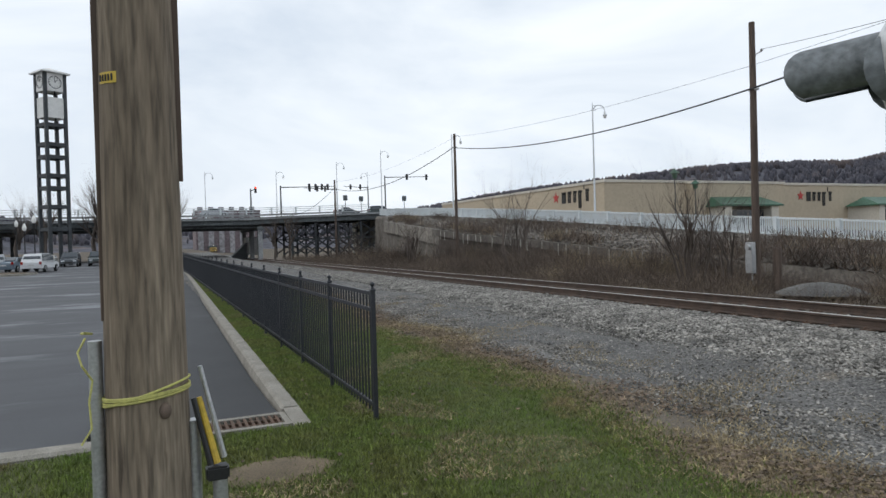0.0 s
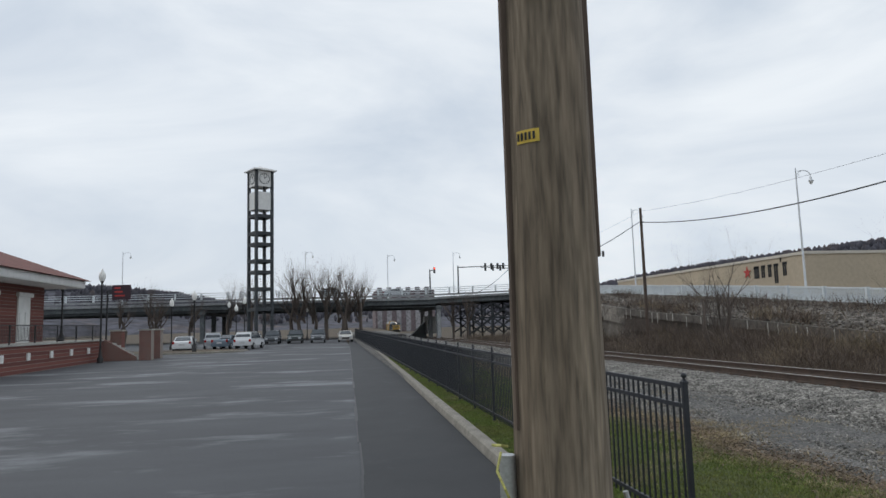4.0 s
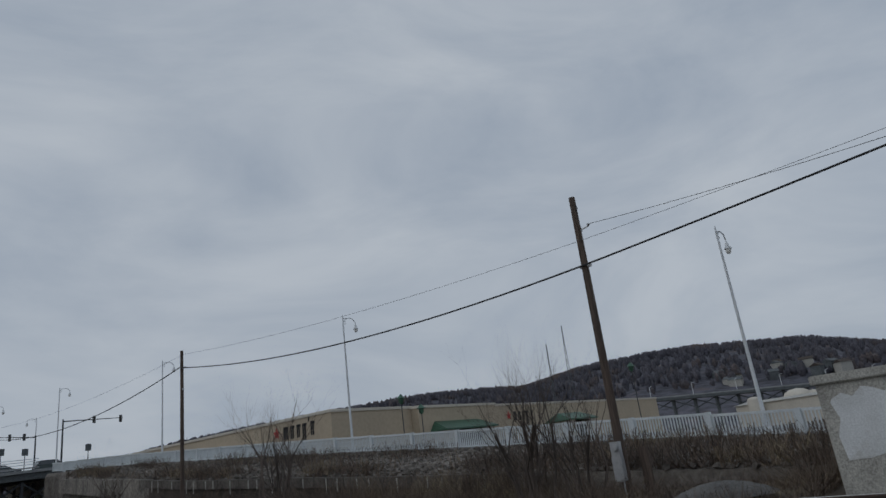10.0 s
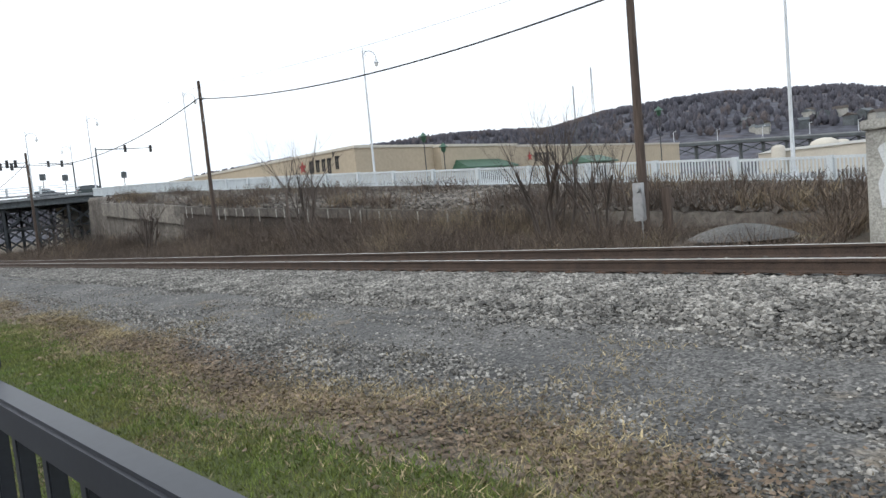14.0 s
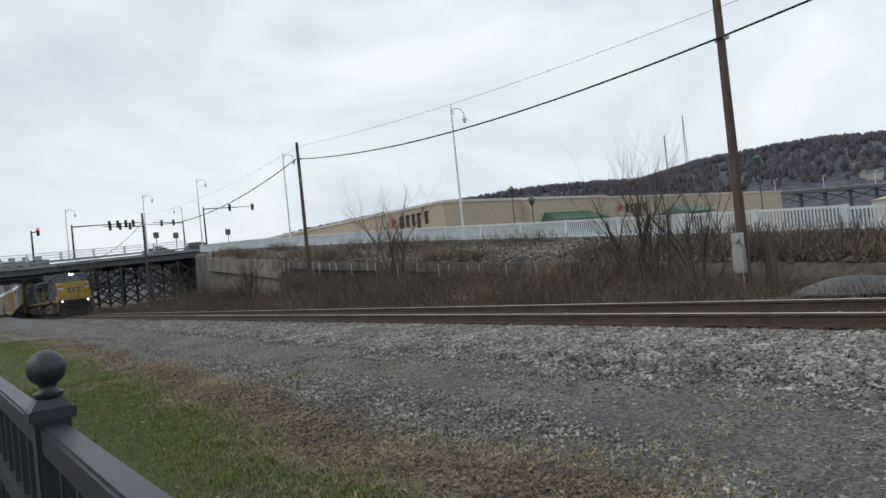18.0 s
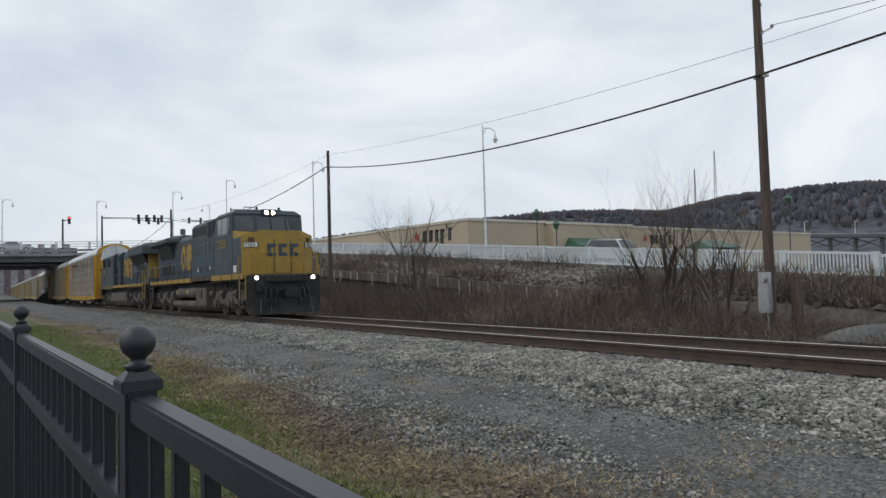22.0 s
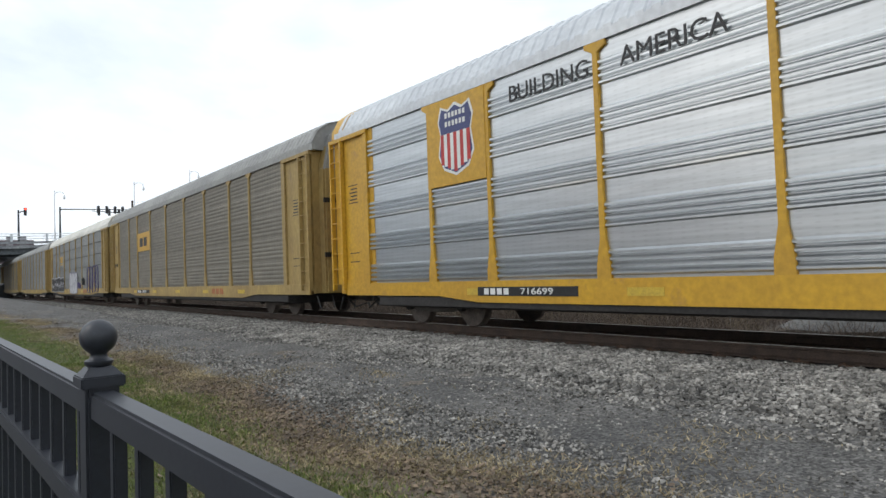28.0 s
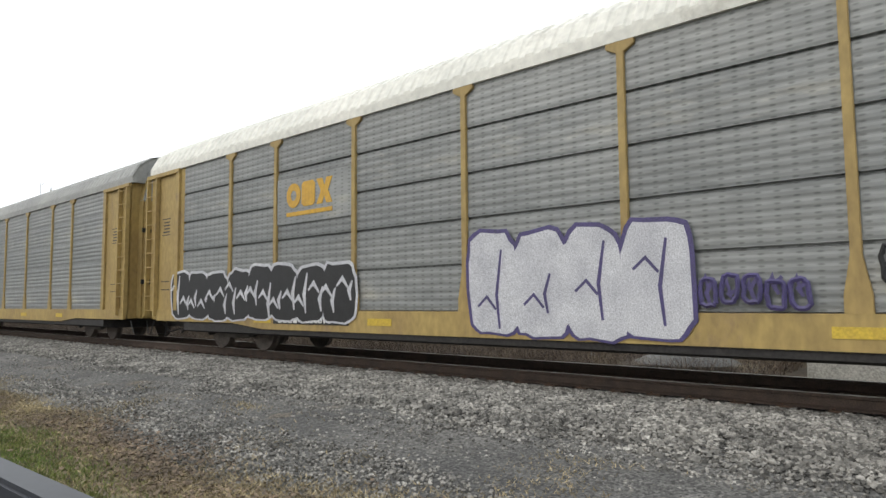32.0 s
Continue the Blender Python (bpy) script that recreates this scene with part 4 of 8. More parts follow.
def street_lamp(m, h=9.3, arm=1.35):
    t = thing("street_lamp", "tall white street lamp with a scrolled arm and bell-shaped lantern", "street lamp", m, "lamps along the bridge road")
    s = Shape()
    s.tube([(0, 0, 0), (0, 0, 0.6), (0, 0, h * 0.5), (0, 0, h - 0.4), (0, 0, h)], [0.13, 0.1, 0.08, 0.055, 0.03], 12)
    s.lathe([(0.22, 0), (0.22, 0.25), (0.14, 0.35), (0.13, 0.7)], 12)
    part("column", s, M_white_steel, t)
    a = Shape()
    a.tube([(0, 0, h - 0.65), (0.35, 0, h - 0.25), (0.75, 0, h - 0.2), (1.1, 0, h - 0.28), (arm, 0, h - 0.55), (arm, 0, h - 0.75)], 0.035, 8)
    a.tube([(0, 0, h - 0.25), (0.45, 0, h - 0.3)], 0.022, 6)
    a.tube([(0.12, 0, h - 0.75)] + [(0.2 + 0.11 * math.cos(q), 0, h - 0.62 + 0.11 * math.sin(q)) for q in (3.6, 4.4, 5.4, 6.2, 7.2, 8.2)], 0.015, 5)
    part("arm", a, M_white_steel, t, "scrolled bracket arm")
    b = Shape()
    b.lathe([(0.05, h - 0.72), (0.09, h - 0.8), (0.12, h - 0.95), (0.2, h - 1.05), (0.21, h - 1.1), (0.17, h - 1.12)], 16, "z", (arm, 0, 0))
    part("lantern", b, M_white_steel, t, "bell-shaped lantern")
    g = Shape()
    g.lathe([(0.16, h - 1.12), (0.15, h - 1.25), (0.08, h - 1.36), (0.02, h - 1.38)], 14, "z", (arm, 0, 0))
    part("bowl", g, M_globe, t, "frosted glass bowl")
    return t


lamp0 = street_lamp(pose(34.9, 43.2, ramp_z(43.2), 0, 0, 0), 13.9 - ramp_z(43.2))
street_lamp(pose(34.7, 12.4, ramp_z(12.4)), 11.6 - ramp_z(12.4), 1.3)
street_lamp(pose(35.3, 75, ramp_z(75)), 16.1 - ramp_z(75))
for x, y, top, r in ((35.2, 105, 17.9, 0), (28.5, 110, 16.3, 0), (19.6, 120.5, 15.6, 0), (38.0, 122, 15.8, 180), (-41, 122, 16.5, 0), (-8.5, 122, 16.2, 0), (7, 122, 15.4, 0)):
    street_lamp(pose(x, y, 6.9, 0, 0, r), top - 6.9)

# ---- road bridge ----
bridge = thing("road_bridge", "long grey road bridge with steel girders over the railway", "bridge", pose(0, 5, 0.25))
s = Shape()
s.prism([(-140, 5.85), (12, 6.2), (30, 6.75), (33, 6.9), (33, 7.05), (12, 6.5), (-140, 6.1)], 99.6, 100.0, "y")
part("deck_edge", s, M_concrete_far, bridge, "pale concrete deck edge")
s = Shape()
s.prism([(-140, 5.6), (12, 6.0), (34, 6.75), (60, 6.9), (60, 6.6), (34, 6.4), (12, 5.6), (-140, 5.2)], 99.8, 124, "y")
part("deck", s, M_concrete_far, bridge)
for y in (100.3, 104, 108, 112, 116, 120, 123.4):
    s = Shape()
    s.prism([(-140, 4.5), (13.8, 4.85), (13.8, 5.75), (-140, 5.4)], y, y + 0.35, "y")
    s.prism([(13.8, 5.0), (38, 5.6), (38, 6.45), (13.8, 5.8)], y, y + 0.35, "y")
    s.box(-140, y - 0.12, 4.42, 13.8, y + 0.47, 4.5)
    part("girder", s, M_girder, bridge, "grey-green steel girder")
for x0 in range(-136, 32, 4):
    s = Shape()
    z = 6.1 + max(0, (x0 + 140) / 152 * 0.4) + max(0, (x0 - 12) / 21 * 0.5)
    s.box(x0 - 0.12, 99.65, z, x0 + 0.12, 99.9, z + 1.05)
    part("railing_post", s, M_railing, bridge)
for z in (0.35, 0.7, 1.02):
    s = Shape()
    s.beam((-140, 99.8, 6.1 + z), (12, 99.8, 6.5 + z), 0.09).beam((12, 99.8, 6.5 + z), (33, 99.8, 7.05 + z), 0.09)
    part("rail", s, M_railing, bridge)
for x in (14.2, -24, -62, -100):
    for y in (101, 111, 122):
        s = Shape()
        s.box(x - 0.35, y - 0.45, -1.2, x + 0.35, y + 0.45, 4.6)
        part("pier", s, M_concrete_far if x > 0 else M_girder, bridge, bevel=0.05)
    s = Shape()
    s.box(x - 0.5, 100.2, 4.0, x + 0.5, 123.5, 4.5)
    part("cap_beam", s, M_girder, bridge)
bents = [19.5, 23.5, 27.5, 31.5, 35.5]
for bx in bents:
    for y in (101, 109, 117):
        s = Shape()
        s.box(bx - 0.16, y - 0.16, -0.9, bx + 0.16, y + 0.16, 5.3)
        part("steel_column", s, M_dark_steel, bridge)
for y in (101.2, 109.2, 117.2):
    for a, b in zip(bents, bents[1:]):
        for pair in (((a, y, -0.4), (b, y, 2.4)), ((a, y, 2.4), (b, y, -0.4)), ((a, y, 2.4), (b, y, 5.1)), ((a, y, 5.1), (b, y, 2.4)), ((a, y, 2.4), (b, y, 2.4))):
            s = Shape()
            s.beam(pair[0], pair[1], 0.14, 0.22)
            part("brace", s, M_dark_steel, bridge)
s = Shape()
s.prism([(36.2, -0.9), (46, -0.9), (46, 6.4), (36.2, 6.0)], 94, 123, "y")
part("abutment", s, M_conc_block, bridge, "pale concrete abutment", 0.05)
for y in range(57, 93, 6):
    s = Shape()
    s.beam((toe_x(y) - 0.1, y, wall_top(y) - 0.8), (toe_x(y + 6) - 0.1, y + 6, wall_top(y + 6) - 0.8), 0.4, 1.6)
    part("wing_wall", s, M_wing, bridge, "stained concrete wing wall", 0.03, at=pose(0, -5, -0.25))


M_signal = mat("grey_signal_housing", (0.07, 0.07, 0.072), (0.05, 0.05, 0.052), 2, 0.6, fine=8)


def traffic_mast(m, arm, h, signals, label="traffic signal mast with a long arm on the bridge"):
    t = thing("traffic_signal", label, "traffic signal", m, "traffic signals on the bridge")
    s = Shape()
    s.tube([(0, 0, 0), (0, 0, h + 0.3)], [0.14, 0.1], 10)
    part("mast", s, M_dark_steel, t)
    s = Shape()
    s.tube([(0, 0, h), (arm, 0, h + 0.25)], [0.09, 0.05], 8)
    part("arm", s, M_dark_steel, t)
    for k, (x, lit) in enumerate(signals):
        s = Shape()
        s.box(x - 0.17, -0.17, h - 0.4, x + 0.17, 0.17, h + 0.65)
        hd = part("signal_head", s, M_signal, t, "dark grey signal head", 0.03)
        for q in range(3):
            s = Shape()
            s.lathe([(0.12, 0), (0.11, 0.03), (0.03, 0.05)], 12, "y", (x, -0.22, h + 0.46 - q * 0.33))
            part("lamp", s, M_red_light if lit and q == 0 else M_black, hd)
    return t


traffic_mast(pose(36.2, 106, 6.9), 8.4, 6.3, [(4.2, 0), (8.0, 0)])
traffic_mast(pose(17.8, 106, 6.7), 9.2, 4.6, [(4.8, 0), (5.9, 0), (7.0, 0), (8.0, 0)])
traffic_mast(pose(29.0, 112, 6.9, 0, 0, 180), 6.0, 4.6, [(3.6, 1), (2.2, 0), (5.0, 1)])
traffic_mast(pose(38, 122, 7.1, 0, 0, 180), 5, 5.6, [(1.6, 0), (3.6, 0)])
traffic_mast(pose(13.2, 108, 6.7), 0.9, 4.2, [(0.8, 1)])
for x, y, h in ((33.5, 112, 3.4), (40.5, 108, 3.2), (30.5, 112, 3.6)):
    t = thing("road_sign", "small road sign on a post on the bridge", "road sign", pose(x, y, 6.9), "road signs on the bridge")
    s = Shape()
    s.tube([(0, 0, 0), (0, 0, h)], 0.06, 8)
    part("post", s, M_dark_steel, t)
    s = Shape()
    s.box(-0.42, -0.05, h - 1.0, 0.42, -0.0, h - 0.05)
    part("panel", s, M_girder, t, "grey sign panel", 0.02)

# ---- department store ----
store = thing("department_store", "large tan department store with green-roofed entrances", "store")
def wall_block(x0, y0, x1, y1, z1, nm="wall"):
    s = Shape()
    s.box(x0, y0, -1, x1, y1, z1 - 0.5)
    part(nm, s, M_store, store)
    s = Shape()
    s.box(x0 - 0.2, y0 - 0.2, z1 - 0.5, x1 + 0.2, y1 + 0.2, z1)
    part("parapet", s, M_store_trim, store, "pale parapet")
wall_block(77.5, 97.5, 98, 175, 12.5)
wall_block(98, 95.5, 123.5, 175, 12.3)
wall_block(123.5, 99, 218, 175, 12.4)
for x0, x1 in ((101, 118), (148, 162)):
    s = Shape()
    s.add([(x0, 91, 7.2), (x1, 91, 7.2), (x1 - 1.5, 95.5, 9.0), (x0 + 1.5, 95.5, 9.0), (x0, 91, 6.9), (x1, 91, 6.9), (x1, 99, 6.9), (x0, 99, 6.9)],
          [(0, 1, 2, 3), (4, 7, 6, 5), (0, 4, 5, 1), (1, 5, 6, 2), (0, 3, 7, 4), (2, 6, 7, 3)])
    part("entrance_roof", s, M_green_roof, store, "green metal canopy roof")
    s = Shape()
    s.box(x0 + 1, 91.5, -1, x0 + 3, 99, 6.9)
    part("entrance_pier", s, M_store_trim, store)
    s = Shape()
    s.box(x1 - 3, 91.5, -1, x1 - 1, 99, 6.9)
    part("entrance_pier", s, M_store_trim, store)
    s = Shape()
    s.box(x0 + 3, 93.5, -1, x1 - 3, 94.5, 6.2)
    part("entrance_glass", s, M_glass_dark, store, "dark entrance glazing")


def star(s, c, r, ax_u, ax_v, d):
    o = []
    for k in range(10):
        a = math.pi / 2 + k * math.pi / 5
        q = r if k % 2 == 0 else r * 0.4
        o.append(Vector(c) + Vector(ax_u) * (q * math.cos(a)) + Vector(ax_v) * (q * math.sin(a)))
    dd = Vector(d)
    s.add(o + [p + dd for p in o], [tuple(range(9, -1, -1)), tuple(range(10, 20))] + [(i, (i + 1) % 10, 10 + (i + 1) % 10, 10 + i) for i in range(10)])


def store_sign(m, w):
    """A red star and a row of dark upright bars of the lettering's size."""
    t = thing("store_sign", "wall sign with a red star and dark bars", "sign", m, "signs on the store")
    s = Shape()
    star(s, (0, 0, 0.1), w * 0.1, (1, 0, 0), (0, 0, 1), (0, 0.1, 0))
    part("star", s, M_red, t, "red star")
    h = w * 0.2
    for k, (u, ww, lo, hi) in enumerate(((0.18, 0.15, -0.5, 0.45), (0.36, 0.12, -0.5, 0.45), (0.52, 0.11, -0.5, 0.45), (0.66, 0.12, -1.0, 0.45), (0.81, 0.025, 0.5, 0.95), (0.86, 0.11, -0.5, 0.5))):
        s = Shape()
        n = 3 if k == 0 else 2
        for q in range(n):
            a = u * w + q * ww * w * 0.8 / n
            s.box(a, 0, lo * h, a + ww * w * 0.22, 0.1, hi * h)
        s.box(u * w, 0, hi * h - 0.2 * h, u * w + ww * w * 0.8, 0.1, hi * h)
        part("bar", s, M_black, t)
    return t


store_sign(pose(77.35, 114, 9.9, 0, 0, -90), 12.4)
store_sign(pose(133, 98.8, 9.4), 11)

# ---- wooded hills, backdrop distance ----
def ridge(name, label, pts, depth, mat_h, tree_n, seed, th=11):
    vs, fs = [], []
    g = np.random.default_rng(seed)
    n = len(pts)
    for k, (x, y, h) in enumerate(pts):
        away = Vector((x, y, 0)).normalized()
        for q, f in enumerate((0.0, 0.15, 0.4, 0.7, 1.0, 1.6)):
            p = Vector((x, y, 0)) + away * (f - 1) * depth
            vs.append((p.x, p.y, -3 + h * min(1, f ** 0.8) + (g.uniform(-2, 2) if 0 < f < 1 else 0)))
    fs = [(k * 6 + i, (k + 1) * 6 + i, (k + 1) * 6 + i + 1, k * 6 + i + 1) for k in range(n - 1) for i in range(5)]
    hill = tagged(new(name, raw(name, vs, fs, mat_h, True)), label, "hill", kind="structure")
    tv, tf = [], []
    for i in range(tree_n):
        u = g.random() * (n - 1)
        k = int(u)
        f = 1.0 if g.random() < 0.7 else g.uniform(0.3, 1.0)
        a, b = pts[k], pts[k + 1]
        w = u - k
        x, y, h = [a[j] * (1 - w) + b[j] * w for j in range(3)]
        away = Vector((x, y, 0)).normalized()
        p = Vector((x, y, 0)) + away * (f - 1) * depth
        z = -3 + h * min(1, f ** 0.8) - 2
        t = th * g.uniform(0.6, 1.25)
        r = t * g.uniform(0.16, 0.34)
        b0 = len(tv)
        m = 7
        for j, (rr, hh) in enumerate(((0.5, 0.15), (1.0, 0.5), (0.75, 0.8), (0.12, 1.0))):
            for q in range(m):
                aa = 2 * math.pi * q / m
                e = g.uniform(0.6, 1.25)
                tv.append((p.x + r * rr * e * math.cos(aa), p.y + r * rr * e * math.sin(aa), z + t * hh * g.uniform(0.9, 1.1)))
        for j in range(3):
            tf += [(b0 + j * m + q, b0 + j * m + (q + 1) % m, b0 + (j + 1) * m + (q + 1) % m, b0 + (j + 1) * m + q) for q in range(m)]
        tf.append(tuple(b0 + 3 * m + q for q in range(m)))
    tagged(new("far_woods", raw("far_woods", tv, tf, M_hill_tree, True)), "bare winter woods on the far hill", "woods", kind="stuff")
    return hill


def ray_pts(rows, dist):
    """Hill crest from bearings (degrees clockwise from +y) and elevations as slopes."""
    return [(math.sin(radians(b)) * dist, math.cos(radians(b)) * dist, 3 + 1.6 + s * dist) for b, s in rows]


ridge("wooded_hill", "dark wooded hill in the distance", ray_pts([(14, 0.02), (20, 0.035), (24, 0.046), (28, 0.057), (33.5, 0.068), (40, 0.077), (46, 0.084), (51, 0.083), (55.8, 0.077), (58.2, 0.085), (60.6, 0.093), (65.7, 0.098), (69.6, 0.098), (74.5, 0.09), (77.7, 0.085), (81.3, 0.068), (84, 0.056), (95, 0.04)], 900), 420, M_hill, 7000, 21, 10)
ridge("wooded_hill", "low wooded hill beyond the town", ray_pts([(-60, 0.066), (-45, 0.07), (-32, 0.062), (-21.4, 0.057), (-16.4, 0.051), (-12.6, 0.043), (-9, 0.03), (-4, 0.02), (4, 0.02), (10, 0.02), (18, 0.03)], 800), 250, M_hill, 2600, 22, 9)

# ---- bare shrubs and trees ----
def branch(s, p, d, length, r, depth, g, n_sides=4, spread=0.6, up=0.25, kids=3):
    pts, rs = [p], [r]
    q, dd = p.copy(), d.copy()
    k = 3
    for i in range(k):
        dd = (dd + Vector((g.uniform(-0.18, 0.18), g.uniform(-0.18, 0.18), g.uniform(-0.05, 0.12) + up * 0.15))).normalized()
        q = q + dd * (length / k)
        pts.append(q.copy())
        rs.append(r * (1 - 0.28 * (i + 1)))
    s.tube(pts, rs, n_sides, False)
    if depth <= 0:
        return
    for i in range(kids):
        j = g.randint(1, k)
        nd = (dd + Vector((g.uniform(-1, 1), g.uniform(-1, 1), g.uniform(-0.2, 0.6))) * spread + Vector((0, 0, up))).normalized()
        branch(s, pts[j], nd, length * g.uniform(0.5, 0.8), rs[j] * 0.68, depth - 1, g, 3, spread, up, kids)


def bare_tree(name, label, h, seed, stems=1, depth=4, kids=3, spread=0.6, group=""):
    g = random.Random(seed)
    tr, cr = Shape(), Shape()
    for k in range(stems):
        d = Vector((g.uniform(-0.5, 0.5), g.uniform(-0.5, 0.5), 1)).normalized() if stems > 1 else Vector((0, 0, 1))
        r = h * 0.019 if stems == 1 else h * 0.0075
        top = d * (h * 0.42)
        tr.tube([Vector((0, 0, -0.3)), top * 0.5 + Vector((g.uniform(-0.1, 0.1), 0, 0)), top], [r * 1.3, r, r * 0.8], 7, False)
        for i in range(kids + 2):
            f = g.uniform(0.35, 1.0)
            nd = (d + Vector((g.uniform(-1, 1), g.uniform(-1, 1), g.uniform(0.1, 0.8))) * spread).normalized()
            branch(cr, top * f, nd, h * g.uniform(0.2, 0.34), r * (0.6 if stems > 1 else 0.8), depth - 1, g, 3, spread, 0.18, kids)
    t = thing(name, label, "tree" if stems == 1 else "shrub", group=group)
    part("trunk", tr, M_twig, t)
    part("crown", cr, M_twig, t, "bare leafless twigs", smooth=0)
    return t


def place_trees():
    saps = [bare_tree("bare_sapling", "leafless sapling standing in dead brush by the track", 1.0, 40 + k, 5, 5, 3, 0.8, "saplings by the track") for k in range(3)]
    spots = [(20.5, 32.3, 9.2), (20.4, 16.5, 7.4), (20.9, 14.9, 6.2), (20.8, 54.5, 7.6), (20.9, 46.8, 4.6), (21.4, 17.8, 4.8), (22.5, 58, 4.5), (23.5, 50, 4.2), (26, 66, 5.0), (23, 72, 5.5),
             (25, 84, 6.0), (24, 90, 7.0), (22.3, 21.5, 3.2), (24, 37, 3.8)]
    for i, (x, y, h) in enumerate(spots):
        m = pose(x, y, ground_z(x, y), 0, 0, i * 77) @ Matrix.Diagonal((h, h, h, 1))
        src = saps[i % 3]
        t = copy_thing(src, m)
        t.scale = (h, h, h)
        t.location = (x, y, ground_z(x, y))
        t.rotation_euler = (0, 0, i * 1.3)
    for k, s_ in enumerate(saps):
        s_.location = (24.5, 30 + k * 9, ground_z(24.5, 30))
        s_.scale = (2.6, 2.6, 2.6)
    trees = [bare_tree("bare_tree", "tall leafless tree in front of the road bridge", 1.0, 60 + k, 1, 5, 4, 0.8, "leafless trees by the car park") for k in range(3)]
    spots = [(-18.5, 97.8, 12.0), (-15.5, 98, 13), (-9.0, 97.5, 15), (-6.4, 98, 13.5), (-4.4, 97.3, 15.5), (-2.6, 98.2, 14), (-1.0, 97.6, 15), (0.8, 97.2, 13.5), (-7.6, 97, 14), (14.5, 94.5, 9), (17, 95, 9.5), (-30, 98, 11)]
    for i, (x, y, h) in enumerate(spots):
        t = copy_thing(trees[i % 3], pose(0, 0, 0))
        t.scale = (h, h, h)
        t.location = (x, y, -0.25)
        t.rotation_euler = (0, 0, i * 1.1)
    for k, s_ in enumerate(trees):
        s_.location = (-24 - 5 * k, 98, -0.25)
        s_.scale = (10, 10, 10)


place_trees()


def make_brush():
    """Dead stems and tangled twigs between track and embankment, one mesh of slivers."""
    g = np.random.default_rng(31)
    n = 105000
    y = np.where(g.random(n) < 0.9, 5 + 95 * g.random(n) ** 1.2, g.uniform(-8, 5, n))
    tx = g.uniform(3.6, 17.0, n)
    x = 8.92 + 0.044 * y + tx
    keep = (x < np.interp(y, (60, 98), (25.4, 32.0))) & ~((x < 21.8) & (y < 6.8)) & ~((x > 17.9) & (x < 21.6) & (y < 6.3)) & ~((np.hypot(x - 19.5, (y - 9.5)) < 2.2))
    x, y, tx = x[keep], y[keep], tx[keep]
    n = len(x)
    z = np.array([ground_z(a, b) for a, b in zip(x, y)])
    dens = np.array([noise.noise((a * 0.22, b * 0.16, 1.7)) for a, b in zip(x, y)])
    h = np.clip(0.68 + 1.3 * dens + 0.05 * (tx - 4) - 0.5 * (y < 17), 0.12, 2.2) * g.uniform(0.4, 1.4, n)
    a = g.uniform(0, 2 * np.pi, n)
    la, lb = g.uniform(0.15, 1.5, n) * h, g.uniform(0, 2 * np.pi, n)
    w = 0.004 + 0.008 * g.random(n)
    p = np.c_[x, y, z]
    side = np.c_[np.cos(a) * w, np.sin(a) * w, np.zeros(n)]
    top = p + np.c_[np.cos(lb) * la, np.sin(lb) * la, h]
    v = np.empty((n, 4, 3))
    v[:, 0], v[:, 1], v[:, 2], v[:, 3] = p - side, p + side, top + side * 0.5, top - side * 0.5
    m = n
    start = p + (top - p) * g.uniform(0.3, 0.9, (m, 1))
    end = start + g.normal(0, 0.42, (m, 3)) * np.array([1, 1, 0.8]) + np.array([0, 0, 0.12])
    v2 = np.empty((m, 4, 3))
    s2 = side * 0.5
    v2[:, 0], v2[:, 1], v2[:, 2], v2[:, 3] = start - s2, start + s2, end + s2 * 0.4, end - s2 * 0.4
    # scrub that has grown over the stone slope
    k = 26000
    ys, u = 4 + 88 * g.random(k) ** 1.3, g.random(k) ** 1.7
    some = np.array([noise.noise((float(q) * 0.13, float(w) * 2.0, 5.0)) for q, w in zip(ys, u)]) + g.normal(0, 0.1, k) > np.where(ys < 22, -0.35, 0.08)
    ys, u = ys[some], u[some]
    foot = np.array([(toe_x(q) + 0.3, wall_top(q)) for q in ys])
    top_z = np.array([ramp_z(q) for q in ys])
    base = np.c_[foot[:, 0] + (33.0 - foot[:, 0]) * u, ys, foot[:, 1] + (top_z - foot[:, 1]) * u - 0.05]
    tip = base + np.c_[g.normal(0, 0.35, (len(u), 2)), g.uniform(0.25, 0.95, len(u))]
    wide = np.c_[g.normal(0, 0.012, (len(u), 2)), np.zeros(len(u))]
    v3 = np.stack([base - wide, base + wide, tip + wide * 0.5, tip - wide * 0.5], 1)
    vv = np.concatenate([v, v2, v3]).reshape(-1, 3)
    me = raw("dead_brush", vv.tolist(), np.arange(len(vv)).reshape(-1, 4).tolist(), M_brush)
    tagged(new("dead_brush", me), "tangled brown dead brush beyond the track", "brush", kind="stuff")


make_brush()

# ---- old retaining wall in the brush ----
rw = thing("retaining_wall", "low weathered concrete retaining wall with a dark coping", "retaining wall")
for i in range(14):
    y = 19.5 + i * 2.7
    za, zb = wall_top(y), wall_top(y + 2.7)
    s = Shape()
    s.beam((25.3, y + 0.02, za - 0.3), (25.3, y + 2.68, zb - 0.3), 0.34, 0.6)
    part("coping", s, M_coping, rw, bevel=0.02)
    s = Shape()
    s.beam((25.42, y + 0.03, za - 1.3), (25.42, y + 2.67, zb - 1.3), 0.2, 1.4)
    part("panel", s, M_timber, rw)
    for q in (0.5, 1.5) if i % 3 else (1.0,):
        s = Shape()
        z = wall_top(y + q)
        s.box(25.115, y + q, z - 0.62 - 0.3 * (i % 2), 25.128, y + q + 0.09, z - 0.05)
        part("lime_streak", s, M_conc_block, rw, "pale lime streak")
